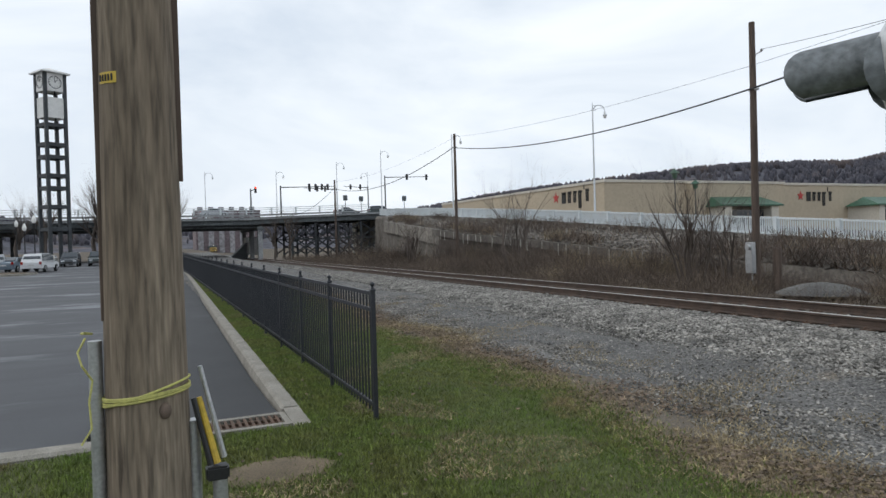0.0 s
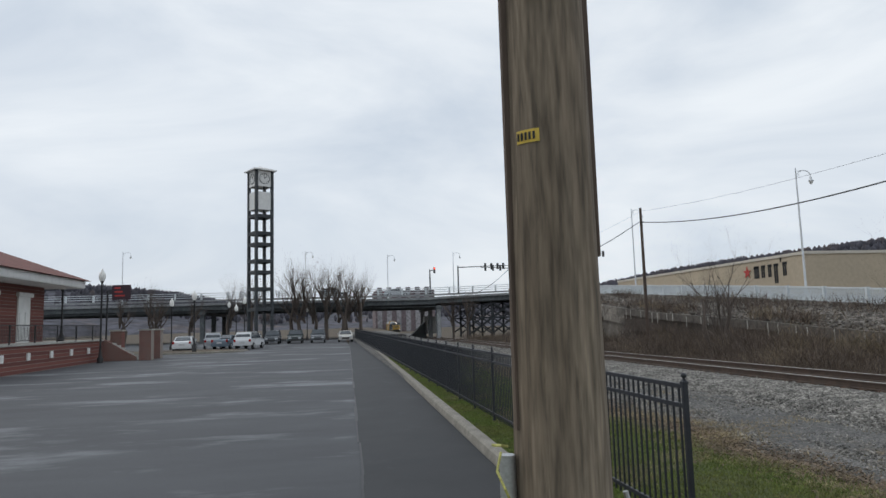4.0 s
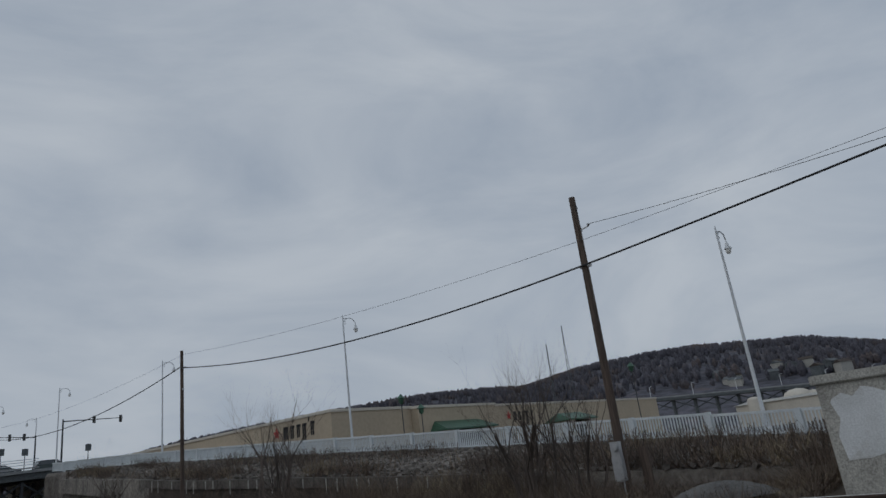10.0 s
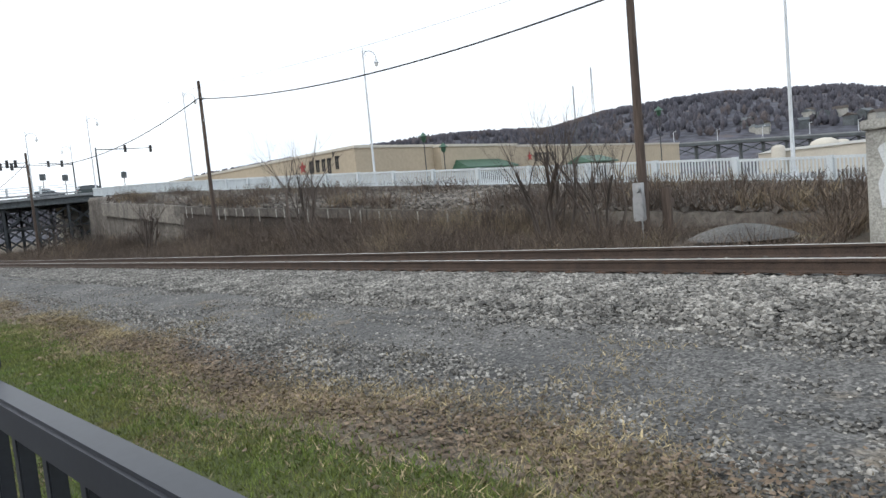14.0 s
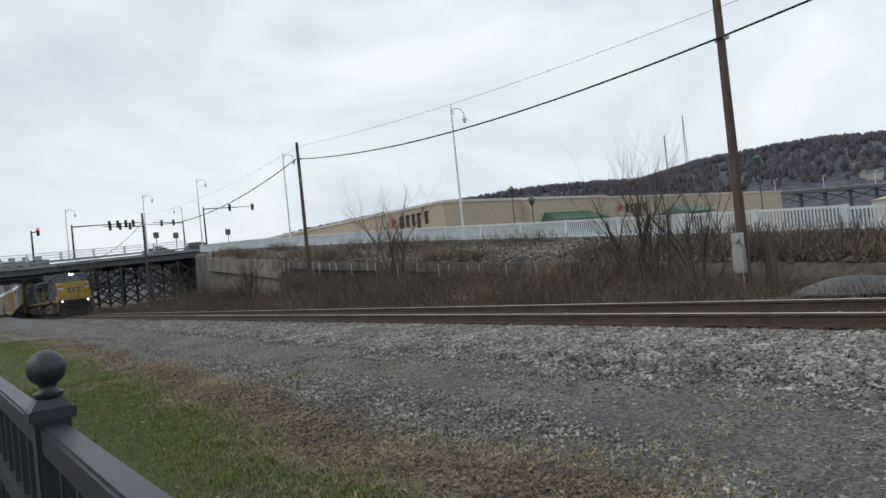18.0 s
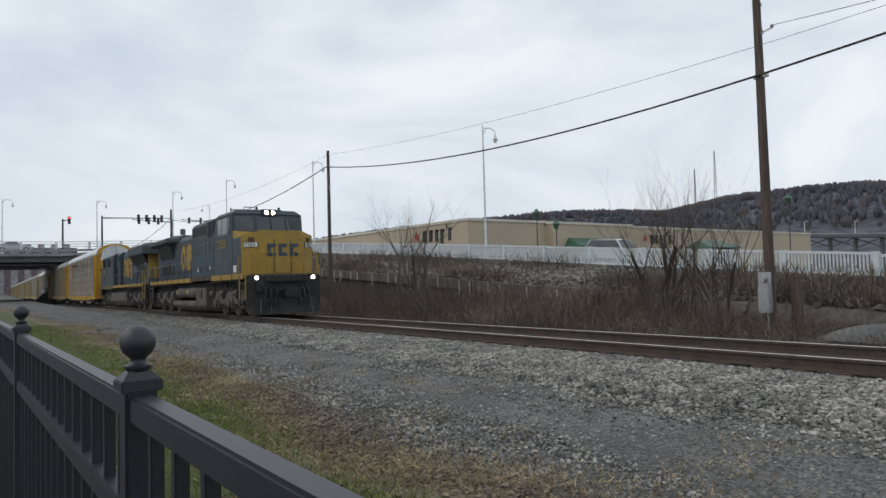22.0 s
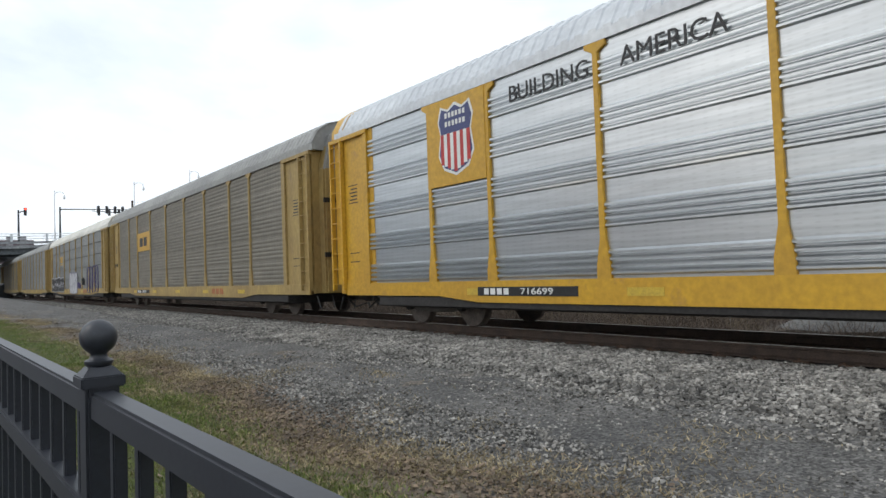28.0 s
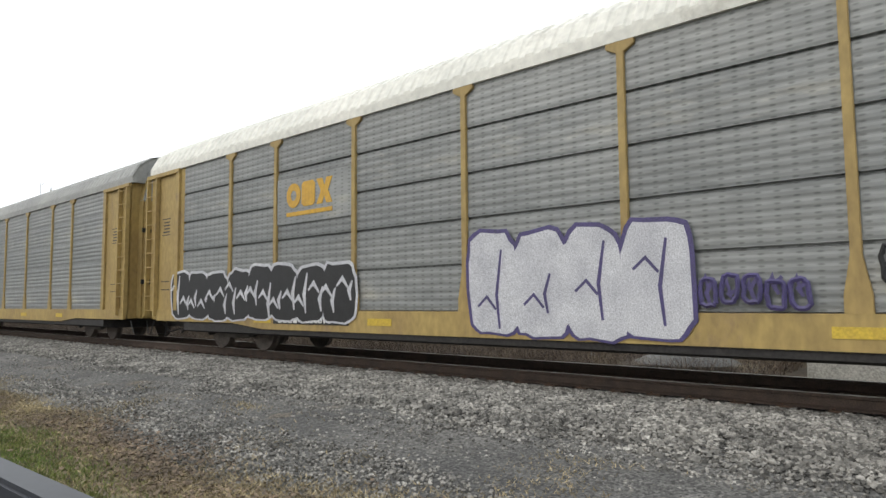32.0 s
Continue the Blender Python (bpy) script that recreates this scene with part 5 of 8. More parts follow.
for x, y, h in ((23.6, 22.6, 1.35), (24.6, 36.0, 1.2)):
    s = Shape()
    s.tube([(0, 0, -0.4), (0.05, 0, h)], [0.14, 0.11], 8).box(-0.2, -0.05, h * 0.7, 0.2, 0.05, h * 0.8)
    tagged(part("timber_stub", s, M_pole_dark, at=pose(x, y, ground_z(x, y))), "dark rotten post stub standing in brush", "post stub")
heap = Shape()
heap.lathe([(1.5, 0), (1.2, 0.14), (0.7, 0.3), (0.25, 0.37), (0.02, 0.39)], 18, "z", (19.6, 9.6, -0.42))
tagged(part("stone_mound", heap, M_gravel, smooth=60), "small heap of grey gravel beside the track", "gravel heap")

# ---- parked cars ----
def car_paint(name, c):
    return mat(name, c, tuple(v * 0.92 for v in c), 2, 0.25, fine=20, fine_amount=0.05)


M_tyre = mat("tyre_rubber", (0.02, 0.02, 0.02), (0.03, 0.03, 0.03), 8, 0.9, fine=40)
M_rim = mat("alloy_rim", (0.45, 0.46, 0.47), (0.38, 0.39, 0.4), 6, 0.35, metal=0.8, fine=30, fine_amount=0.1)
M_tail = mat("red_tail_lamp", (0.35, 0.015, 0.015), (0.3, 0.012, 0.012), 5, 0.2)
M_lampglass = mat("clear_lamp_glass", (0.6, 0.62, 0.64), (0.5, 0.52, 0.54), 5, 0.15)
CAR_SHAPES = {
    "sedan": (4.6, 1.46, [(0, 0.35), (0.05, 0.7), (0.5, 0.82), (1.25, 0.95), (2.0, 1.42), (2.9, 1.46), (3.75, 1.05), (4.5, 0.95), (4.6, 0.6), (4.55, 0.32)], (1.35, 1.98, 2.95, 3.65)),
    "suv": (4.75, 1.75, [(0, 0.4), (0.05, 0.85), (0.4, 0.98), (1.25, 1.08), (1.85, 1.68), (2.6, 1.75), (4.2, 1.7), (4.62, 1.1), (4.72, 0.95), (4.7, 0.42)], (1.3, 1.85, 4.1, 4.5)),
}


def vehicle(kind, paint, label, m, group="cars parked in the car park"):
    """A car, its nose at y = 0, seen along y."""
    L, H, prof, (w0, w1, w2, w3) = CAR_SHAPES[kind]
    t = thing("parked_car" if group else "moving_car", label, "car", m, group)
    W = 0.9
    s = Shape()
    n = len(prof)
    ring = []
    for x, k in ((-W * 0.93, 0.97), (-W, 1.0), (W, 1.0), (W * 0.93, 0.97)):
        for y, z in prof:
            zz = z if abs(x) < W else z * 1.0 - 0.03
            tuck = 0.17 * max(0, z - 0.95) / (H - 0.95)
            ring.append(((x - math.copysign(tuck, x)), L / 2 + (y - L / 2) * k, zz))
    s.v = ring
    s.f = [(a * n + i, a * n + (i + 1) % n, (a + 1) * n + (i + 1) % n, (a + 1) * n + i) for a in range(3) for i in range(n)] + [tuple(range(n - 1, -1, -1)), tuple(range(3 * n, 4 * n))]
    body = part("body", s, paint, t, "", 0.03)
    def zroof(y):
        return float(np.interp(y, [p[0] for p in prof[1:-1]], [p[1] for p in prof[1:-1]]))
    for x in (-1, 1):
        s = Shape()
        bot = 0.98 if kind == "sedan" else 1.1
        q = [(w0 + 0.12, bot), (w1 + 0.05, H - 0.12), (w2 - 0.05, H - 0.1), (w3 - 0.05, bot)]
        vs = [(x * (W - 0.17 * (z - 0.95) / (H - 0.95) + 0.012), y, z) for y, z in q] + [(x * (W - 0.17 * (z - 0.95) / (H - 0.95) - 0.03), y, z) for y, z in q]
        s.add(vs, [(0, 1, 2, 3), (7, 6, 5, 4), (0, 4, 5, 1), (1, 5, 6, 2), (2, 6, 7, 3), (3, 7, 4, 0)])
        part("side_window", s, M_window, body, "dark side windows")
    for a, b, nm in ((w0, w1, "windscreen"), (w3, w2, "rear_window")):
        s = Shape()
        za, zb = zroof(a) + 0.03, zroof(b) - 0.04
        off = -0.03 if nm == "windscreen" else 0.03
        s.add([(-0.72, a + off, za), (0.72, a + off, za), (0.6, b + off, zb + 0.01), (-0.6, b + off, zb + 0.01), (-0.72, a, za - 0.06), (0.72, a, za - 0.06), (0.6, b, zb - 0.06), (-0.6, b, zb - 0.06)],
              [(0, 1, 2, 3), (7, 6, 5, 4), (0, 4, 5, 1), (1, 5, 6, 2), (2, 6, 7, 3), (3, 7, 4, 0)])
        part(nm, s, M_window, body, "dark glass")
    for x in (-0.6, 0.6):
        s = Shape()
        s.box(x - 0.18, -0.02, 0.62, x + 0.18, 0.12, 0.78)
        part("headlight", s, M_lampglass, body, "", 0.02)
        s = Shape()
        s.box(x * 1.25 - 0.1, L - 0.1, 0.75, x * 1.25 + 0.1, L + 0.01, 1.0)
        part("tail_light", s, M_tail, body, "red tail lamp", 0.02)
        s = Shape()
        s.box(math.copysign(0.92, x) - 0.1, w0 + 0.25, 0.98, math.copysign(0.92, x) + 0.1, w0 + 0.35, 1.12)
        part("mirror", s, paint, body, "", 0.03)
    s = Shape()
    s.box(-0.45, -0.03, 0.42, 0.45, 0.03, 0.6)
    part("radiator_grille", s, M_black, body)
    s = Shape()
    s.box(-0.26, L - 0.03, 0.62, 0.26, L + 0.02, 0.75)
    part("plate", s, M_plate_pale, body)
    for y in (0.85, L - 0.95):
        for x in (-0.82, 0.82):
            s = Shape()
            k = 1 if x > 0 else -1
            s.lathe([(0.2, x - 0.1 * k), (0.32, x - 0.1 * k), (0.335, x), (0.32, x + 0.1 * k), (0.22, x + 0.105 * k)], 20, "x", (0, y, 0.335))
            wh = part("wheel", s, M_tyre, t, "black tyre")
            s = Shape()
            s.lathe([(0.22, x + 0.09 * k), (0.2, x + 0.105 * k), (0.06, x + 0.112 * k), (0.02, x + 0.115 * k)], 16, "x", (0, y, 0.335))
            part("rim", s, M_rim, wh)
    return t


M_plate_pale = mat("pale_plate", (0.6, 0.6, 0.6), fine_amount=0.05)
P_white = car_paint("white_car_paint", (0.7, 0.71, 0.72))
P_silver = car_paint("silver_car_paint", (0.38, 0.4, 0.42))
P_grey = car_paint("grey_car_paint", (0.09, 0.1, 0.11))
P_dark = car_paint("dark_green_car_paint", (0.03, 0.045, 0.045))
P_blue = car_paint("grey_blue_car_paint", (0.16, 0.2, 0.24))
P_tan = car_paint("beige_car_paint", (0.5, 0.48, 0.44))
LOT = -0.118
for kind, paint, lab, x, y, r in (
        ("sedan", P_tan, "pale beige sedan parked facing the camera", -1.7, 95.5, 0), ("suv", P_grey, "dark grey car parked facing the camera", -5.8, 95.8, 0),
        ("suv", P_dark, "dark green car parked facing the camera", -9.2, 96, 0), ("suv", P_grey, "dark grey hatchback parked facing the camera", -12.6, 96.2, 0),
        ("sedan", P_tan, "beige sedan parked under the clock tower", -15.5, 97, 0), ("suv", P_white, "white sport utility car parked at the island", -13.0, 81, 170),
        ("sedan", P_blue, "grey-blue car parked at the island", -16.2, 84.5, 170), ("suv", P_silver, "silver sport utility car parked at the island", -19.0, 85.5, 190),
        ("sedan", P_white, "white sedan parked beside the depot", -21.0, 80, 185), ("sedan", P_silver, "silver sedan parked beside the depot", -22.5, 88, 185)):
    c = math.radians(r)
    vehicle(kind, paint, lab, pose(-2.2 + (x + 2.2) * 0.84, -5.5 + (y + 5.5) * 0.84, LOT, 0, 0, r))
ramp_car = vehicle("suv", P_white, "white sport utility car driving up the approach ramp", pose(37.5, -60, 0), "")
for x, paint, kind in ((33.0, P_grey, "sedan"), (39.5, P_dark, "suv"), (10.0, P_silver, "sedan"), (-1.0, P_grey, "suv")):
    vehicle(kind, paint, "car standing in traffic on the road bridge", pose(x, 112, 6.75, 0, 0, 90), "cars on the bridge")

# traffic island
isl = Shape()
isl.tube([(-26, 67, -0.14), (-12, 67.5, -0.14)], 0.01, 4)
isl = Shape()
out = [(-30, 56), (-13.5, 55), (-11.4, 56), (-11.0, 58.5), (-12.5, 61), (-16, 64), (-30, 66)]
isl.prism([(x, y) for x, y in out], -0.2, 0.02, "z")
tagged(part("traffic_island", isl, M_concrete, bevel=0.03), "kerbed traffic island with dry earth in the car park", "traffic island")
isl2 = Shape()
isl2.prism([(x * 0.98 - 0.5, (y - 60) * 0.88 + 60) for x, y in out], 0.0, 0.03, "z")
tagged(part("island_earth", isl2, M_earth), "dry brown earth of the traffic island", "earth")

# ---- clock tower ----
tower = thing("clock_tower", "tall open steel clock tower with white clock panels", "clock tower", pose(-13.6, 92.5, 0.55, 0, 0, 32))
LEG = 1.2
for sx in (-1, 1):
    for sy in (-1, 1):
        s = Shape()
        s.box(sx * LEG - 0.2, sy * LEG - 0.2, -0.9, sx * LEG + 0.2, sy * LEG + 0.2, 24.0)
        part("leg", s, M_dark_steel, tower, bevel=0.03)
for z in (4.0, 6.9, 9.3, 10.9, 13.3, 14.9, 17.4):
    for a, b in (((-LEG, -LEG), (LEG, -LEG)), ((LEG, -LEG), (LEG, LEG)), ((LEG, LEG), (-LEG, LEG)), ((-LEG, LEG), (-LEG, -LEG))):
        s = Shape()
        s.beam((*a, z), (*b, z), 0.3, 0.45)
        part("cross_beam", s, M_dark_steel, tower)
    s = Shape()
    s.beam((-LEG, -LEG, z), (LEG, LEG, z), 0.2, 0.3)
    part("diagonal", s, M_dark_steel, tower)
for q in range(4):
    m = pose(0, 0, 0, 0, 0, 90 * q)
    s = Shape()
    s.box(-LEG + 0.2, -LEG - 0.06, 18.3, LEG - 0.2, -LEG + 0.06, 20.9)
    part("blank_panel", s, M_white, tower, "blank white panel", at=m)
    s = Shape()
    s.box(-LEG + 0.2, -LEG - 0.06, 21.7, LEG - 0.2, -LEG + 0.06, 24.0)
    cp = part("clock_panel", s, M_white, tower, "white clock panel", at=m)
    s = Shape()
    s.tube([(0.78 * math.cos(k * math.pi / 14), -LEG - 0.08, 22.85 + 0.78 * math.sin(k * math.pi / 14)) for k in range(29)], 0.035, 6, False)
    part("clock_rim", s, M_dark_steel, cp, "dark clock rim")
    s = Shape()
    s.beam((0, -LEG - 0.1, 22.85), (0.3, -LEG - 0.1, 23.2), 0.06).beam((0, -LEG - 0.1, 22.85), (-0.1, -LEG - 0.1, 23.45), 0.05)
    part("clock_hand", s, M_black, cp)
    for k in range(12):
        a = k * math.pi / 6
        s = Shape()
        s.beam((0.58 * math.sin(a), -LEG - 0.09, 22.85 + 0.58 * math.cos(a)), (0.68 * math.sin(a), -LEG - 0.09, 22.85 + 0.68 * math.cos(a)), 0.05)
        part("hour_mark", s, M_black, cp)
s = Shape()
s.box(-1.75, -1.75, 24.0, 1.75, 1.75, 24.18).add([(-1.7, -1.7, 24.18), (1.7, -1.7, 24.18), (1.7, 1.7, 24.18), (-1.7, 1.7, 24.18), (0, 0, 24.9)], [(0, 1, 4), (1, 2, 4), (2, 3, 4), (3, 0, 4)])
part("cap_roof", s, M_white, tower, "flat pale roof")

# ---- depot building and terrace ----
depot = thing("depot_building", "red-brick railway depot with red hipped roof and white doors", "depot")
def wall_bricks(x0, y0, x1, y1, z0, z1, nm="wall"):
    s = Shape()
    s.box(x0, y0, z0, x1, y1, z1)
    return part(nm, s, M_brick_wall, depot)


def brick_material():
    m = mat("red_brickwork", (0.2, 0.07, 0.055), (0.15, 0.052, 0.042), 1.5, 0.9, fine=14)
    n, l = m.node_tree.nodes, m.node_tree.links
    b = n["Principled BSDF"]
    br = n.new("ShaderNodeTexBrick")
    br.inputs["Color1"].default_value, br.inputs["Color2"].default_value, br.inputs["Mortar"].default_value = (0.2, 0.07, 0.055, 1), (0.13, 0.045, 0.038, 1), (0.27, 0.23, 0.2, 1)
    br.inputs["Scale"].default_value, br.inputs["Mortar Size"].default_value = 1.0, 0.012
    br.inputs["Brick Width"].default_value, br.inputs["Row Height"].default_value = 0.22, 0.075
    co, mp = n.new("ShaderNodeTexCoord"), n.new("ShaderNodeMapping")
    mp.inputs["Rotation"].default_value = (radians(90), 0, radians(90))
    l.new(co.outputs["Object"], mp.inputs["Vector"])
    l.new(mp.outputs["Vector"], br.inputs["Vector"])
    l.new(br.outputs["Color"], b.inputs["Base Color"])
    return m


M_brick_wall = brick_material()
wall_bricks(-42, 30, -23.2, 45, -0.3, 5.2)
for x in (-24.8, -27.6, -32):
    s = Shape()
    s.box(x - 0.1, 29.9, 1.4, x + 1.35, 29.99, 4.6)
    dr = part("door", s, M_white, depot, "white panelled double door", 0.02)
    for k in range(2):
        for z in (1.7, 2.7):
            q = Shape()
            q.box(x + 0.08 + k * 0.65, 29.86, z, x + 0.5 + k * 0.65, 29.9, z + 0.8)
            part("door_panel", q, M_white, dr, "", 0.02)
    q = Shape()
    q.box(x - 0.25, 29.8, 4.6, x + 1.5, 29.98, 4.85)
    part("door_hood", q, M_white, dr, "", 0.02)
for y in (32.5, 36.5, 41):
    s = Shape()
    s.box(-23.23, y, 1.35, -23.1, y + 1.7, 4.4)
    dr = part("door", s, M_white, depot, "white panelled double door", 0.02)
    for k in range(2):
        for z in (1.6, 2.6):
            q = Shape()
            q.box(-23.1, y + 0.12 + k * 0.8, z, -23.06, y + 0.65 + k * 0.8, z + 0.8)
            part("door_panel", q, M_white, dr, "", 0.02)
    q = Shape()
    q.box(-23.2, y - 0.2, 4.4, -22.98, y + 1.9, 4.68)
    part("door_hood", q, M_white, dr, "white door hood", 0.03)
s = Shape()
s.box(-43.5, 28, 5.2, -21.2, 47, 5.75)
part("eaves", s, M_white, depot, "white boxed eaves", 0.05)
s = Shape()
s.add([(-43.8, 27.7, 5.75), (-20.9, 27.7, 5.75), (-20.9, 47.3, 5.75), (-43.8, 47.3, 5.75), (-34, 37.5, 9.6), (-30, 37.5, 9.6)], [(0, 1, 5, 4), (1, 2, 5), (2, 3, 4, 5), (3, 0, 4), (3, 2, 1, 0)])
part("roof", s, M_red_tile, depot, "red tiled hip roof", smooth=0)
terrace = thing("terrace", "raised brick terrace with black railing and steps", "terrace")
s = Shape()
s.box(-42, 20, -0.3, -19.6, 46, 1.35)
part("wall", s, M_brick_wall, terrace)
s = Shape()
s.box(-42, 19.9, 1.35, -19.5, 46.1, 1.45)
part("coping", s, M_conc_block, terrace, "concrete coping", 0.02)
for i in range(8):
    s = Shape()
    s.box(-19.6, 22 + i * 3, 0.55, -19.52, 22.35 + i * 3, 0.95)
    part("wall_light", s, M_white, terrace, "small white wall panel", 0.01)
for i in range(9):
    s = Shape()
    s.box(-19.72, 20.2 + i * 3, 1.45, -19.66, 20.26 + i * 3, 2.5)
    part("railing_post", s, M_black, terrace)
for z in (1.6, 2.45):
    s = Shape()
    s.box(-19.71, 20.2, z, -19.67, 46, z + 0.04)
    part("railing_bar", s, M_black, terrace)
s = Shape()
for i in range(150):
    s.box(-19.7, 20.3 + i * 0.17, 1.6, -19.68, 20.32 + i * 0.17, 2.45)
tagged(part("balusters", s, M_black, terrace), kind="stuff")
for i in range(7):
    s = Shape()
    s.box(-19.6 + 0.31 * i, 46.2, -0.3, -19.6 + 0.31 * (i + 1) - 0.004, 48.2, 1.16 - i * 0.19)
    part("step", s, M_conc_block, terrace)
s = Shape()
s.box(-24.0, 46.12, -0.3, -19.62, 48.2, 1.33)
part("stair_landing", s, M_brick_wall, terrace)
s = Shape()
s.prism([(-19.6, -0.3), (-17.3, -0.3), (-17.3, 0.1), (-19.6, 1.5)], 46.0, 46.17, "y")
part("stair_cheek", s, M_brick_wall, terrace, "sloping brick cheek wall")
for x, y in ((-16.6, 46.0), (-16.6, 48.6), (-19.4, 48.7)):
    s = Shape()
    s.box(x - 0.4, y - 0.4, -0.2, x + 0.4, y + 0.4, 2.0)
    pr = part("brick_pier", s, M_brick_wall, terrace, "square brick pier")
    s = Shape()
    s.box(x - 0.47, y - 0.47, 2.0, x + 0.47, y + 0.47, 2.12)
    part("pier_cap", s, M_conc_block, pr, "", 0.02)


def globe_lamp(x, y, z, h, lab="black lamp post with a frosted acorn globe"):
    t = thing("lamp_post", lab, "lamp post", pose(x, y, z), "globe lamps in the car park")
    s = Shape()
    s.lathe([(0.2, 0), (0.2, 0.3), (0.12, 0.45), (0.09, 0.7), (0.065, 1.0), (0.055, h - 0.2), (0.09, h - 0.1), (0.12, h)], 14)
    part("column", s, M_black, t)
    s = Shape()
    s.lathe([(0.13, h), (0.2, h + 0.15), (0.23, h + 0.35), (0.19, h + 0.55), (0.12, h + 0.65), (0.03, h + 0.85)], 18)
    part("globe", s, M_globe, t, "frosted acorn globe")


globe_lamp(-18.9, 43.4, -0.12, 5.6)
globe_lamp(-22.0, 45.0, 1.45, 3.6)
globe_lamp(-15.5, 57, 0.0, 4.6)
globe_lamp(-19.5, 66, 0.0, 4.4)
globe_lamp(-13.5, 75, -0.12, 4.9)
globe_lamp(-15.0, 79, -0.12, 4.2)
globe_lamp(-7.3, 98.5, -0.12, 4.3)
globe_lamp(-17.5, 90, -0.12, 5.0)
M_sign_dark = mat("dark_maroon_sign", (0.05, 0.02, 0.03), (0.035, 0.015, 0.025), 2, 0.5)
t = thing("hanging_sign", "dark red rectangular sign beside the lamp post", "sign", pose(-19.2, 46.5, 4.3))
s = Shape()
s.box(0, -0.06, 0, 1.3, 0.06, 1.1)
part("panel", s, M_sign_dark, t, "dark maroon sign panel", 0.03)
for k in range(3):
    s = Shape()
    s.box(0.2, -0.075, 0.25 + k * 0.28, 0.9 - 0.15 * k, -0.062, 0.36 + k * 0.28)
    part("bar", s, M_red, t)
s = Shape()
s.tube([(0, 0, 0.7), (-0.3, 0, 0.7), (-0.35, 0, -4.4)], 0.06, 8)
part("bracket", s, M_black, t)

# ---- far town, seen past the bridge and over the store ----
M_mill = mat("hazy_far_brick", (0.19, 0.15, 0.155), (0.16, 0.13, 0.14), 0.05, 0.9, fine=1)
M_mill_pale = mat("hazy_far_pilaster", (0.31, 0.3, 0.31), (0.27, 0.26, 0.27), 0.05, 0.9, fine=1)
mill = thing("far_mill", "distant brick building with tall pale stripes beyond the bridge", "building", pose(17, 330, -3))
s = Shape()
s.box(0, 0, 0, 30, 30, 22)
part("wall", s, M_mill, mill)
for i in range(6):
    s = Shape()
    s.box(0.8 + i * 4.8, -0.6, 0, 3.2 + i * 4.8, 0.0, 23.5)
    part("stripe", s, M_mill_pale, mill, "tall pale stripe")
shed = thing("site_shed", "small white shed under the bridge", "shed", pose(13.5, 118, -1.0))
s = Shape()
s.box(0, 0, 1.0, 2.2, 3, 4.2)
part("body", s, M_white, shed, "", 0.05)
s = Shape()
s.prism([(-3.4, 0), (0.2, 0), (0.2, 3.4)], 0, 2.5, "y")
part("stair", s, M_girder, shed, "grey stair flight")
hb = thing("far_viaduct", "distant grey road viaduct below the wooded hill", "viaduct")
for k in range(16):
    x0, y0, z0 = 296 + k * 4.2, 146 - k * 8.4, 15.6 - k * 0.42
    s = Shape()
    s.beam((x0, y0, z0), (x0 + 4.2, y0 - 8.4, z0 - 0.42), 6, 1.3)
    part("span", s, M_girder, hb)
    s = Shape()
    s.beam((x0 - 3.1, y0, z0 + 0.95), (x0 + 1.1, y0 - 8.4, z0 + 0.53), 0.3, 0.6)
    part("parapet", s, M_concrete_far, hb)
    s = Shape()
    s.box(x0 - 1, y0 - 0.5, -2, x0 + 1, y0 + 0.5, z0 - 0.5).beam((x0, y0, z0 - 5), (x0 + 4.2, y0 - 8.4, z0 - 1), 0.5).beam((x0, y0, z0 - 1), (x0 + 4.2, y0 - 8.4, z0 - 5), 0.5)
    part("pier", s, M_girder, hb)
    if k % 2:
        s = Shape()
        s.tube([(x0, y0, z0), (x0, y0, z0 + 6.2), (x0 + 0.4, y0 - 1.2, z0 + 6.6)], 0.13, 5)
        part("lamp_column", s, M_white_steel, hb)
for k, (bx_, by_, hh) in enumerate(((560, 330, 70), (535, 335, 52))):
    t = thing("radio_mast", "thin lattice radio mast on the hill", "radio mast", pose(bx_, by_, 40))
    s = Shape()
    w = 2.2 if k == 0 else 1.0
    for a in range(3):
        q0, q1 = (w * math.cos(a * 2.09), w * math.sin(a * 2.09)), (0.3 * math.cos(a * 2.09), 0.3 * math.sin(a * 2.09))
        s.tube([(*q0, 0), (*q1, hh)], 0.22, 4)
    part("leg", s, M_girder, t)
    s = Shape()
    for j in range(16):
        f = 1 - j / 17
        z = j * hh / 16
        for a in range(3):
            s.beam((w * f * math.cos(a * 2.09), w * f * math.sin(a * 2.09), z), (w * f * math.cos((a + 1) * 2.09), w * f * math.sin((a + 1) * 2.09), z + hh / 16), 0.14)
    part("lattice", s, M_girder, t)
rh = random.Random(17)
for k in range(13):
    b = radians(rh.uniform(70.5, 79.5))
    d = rh.uniform(600, 665)
    x, y = math.sin(b) * d, math.cos(b) * d
    z = -3 + 88 * ((d - 480) / 420) ** 0.8
    t = thing("hillside_house", "small distant house on the wooded hillside", "house", pose(x, y, z, 0, 0, rh.uniform(0, 180)), "houses on the hillside")
    w, l_, h = rh.uniform(6, 11), rh.uniform(6, 9), rh.uniform(3, 5)
    s = Shape()
    s.box(-w / 2, -l_ / 2, -6, w / 2, l_ / 2, h)
    part("wall", s, rh.choice((M_white, M_conc_block, M_conc_block, M_girder)), t)
    s = Shape()
    s.prism([(-l_ / 2 - 0.5, h), (l_ / 2 + 0.5, h), (0, h + 2.4)], -w / 2 - 0.5, w / 2 + 0.5, "x")
    part("roof", s, rh.choice((M_girder, M_timber, M_timber)), t)
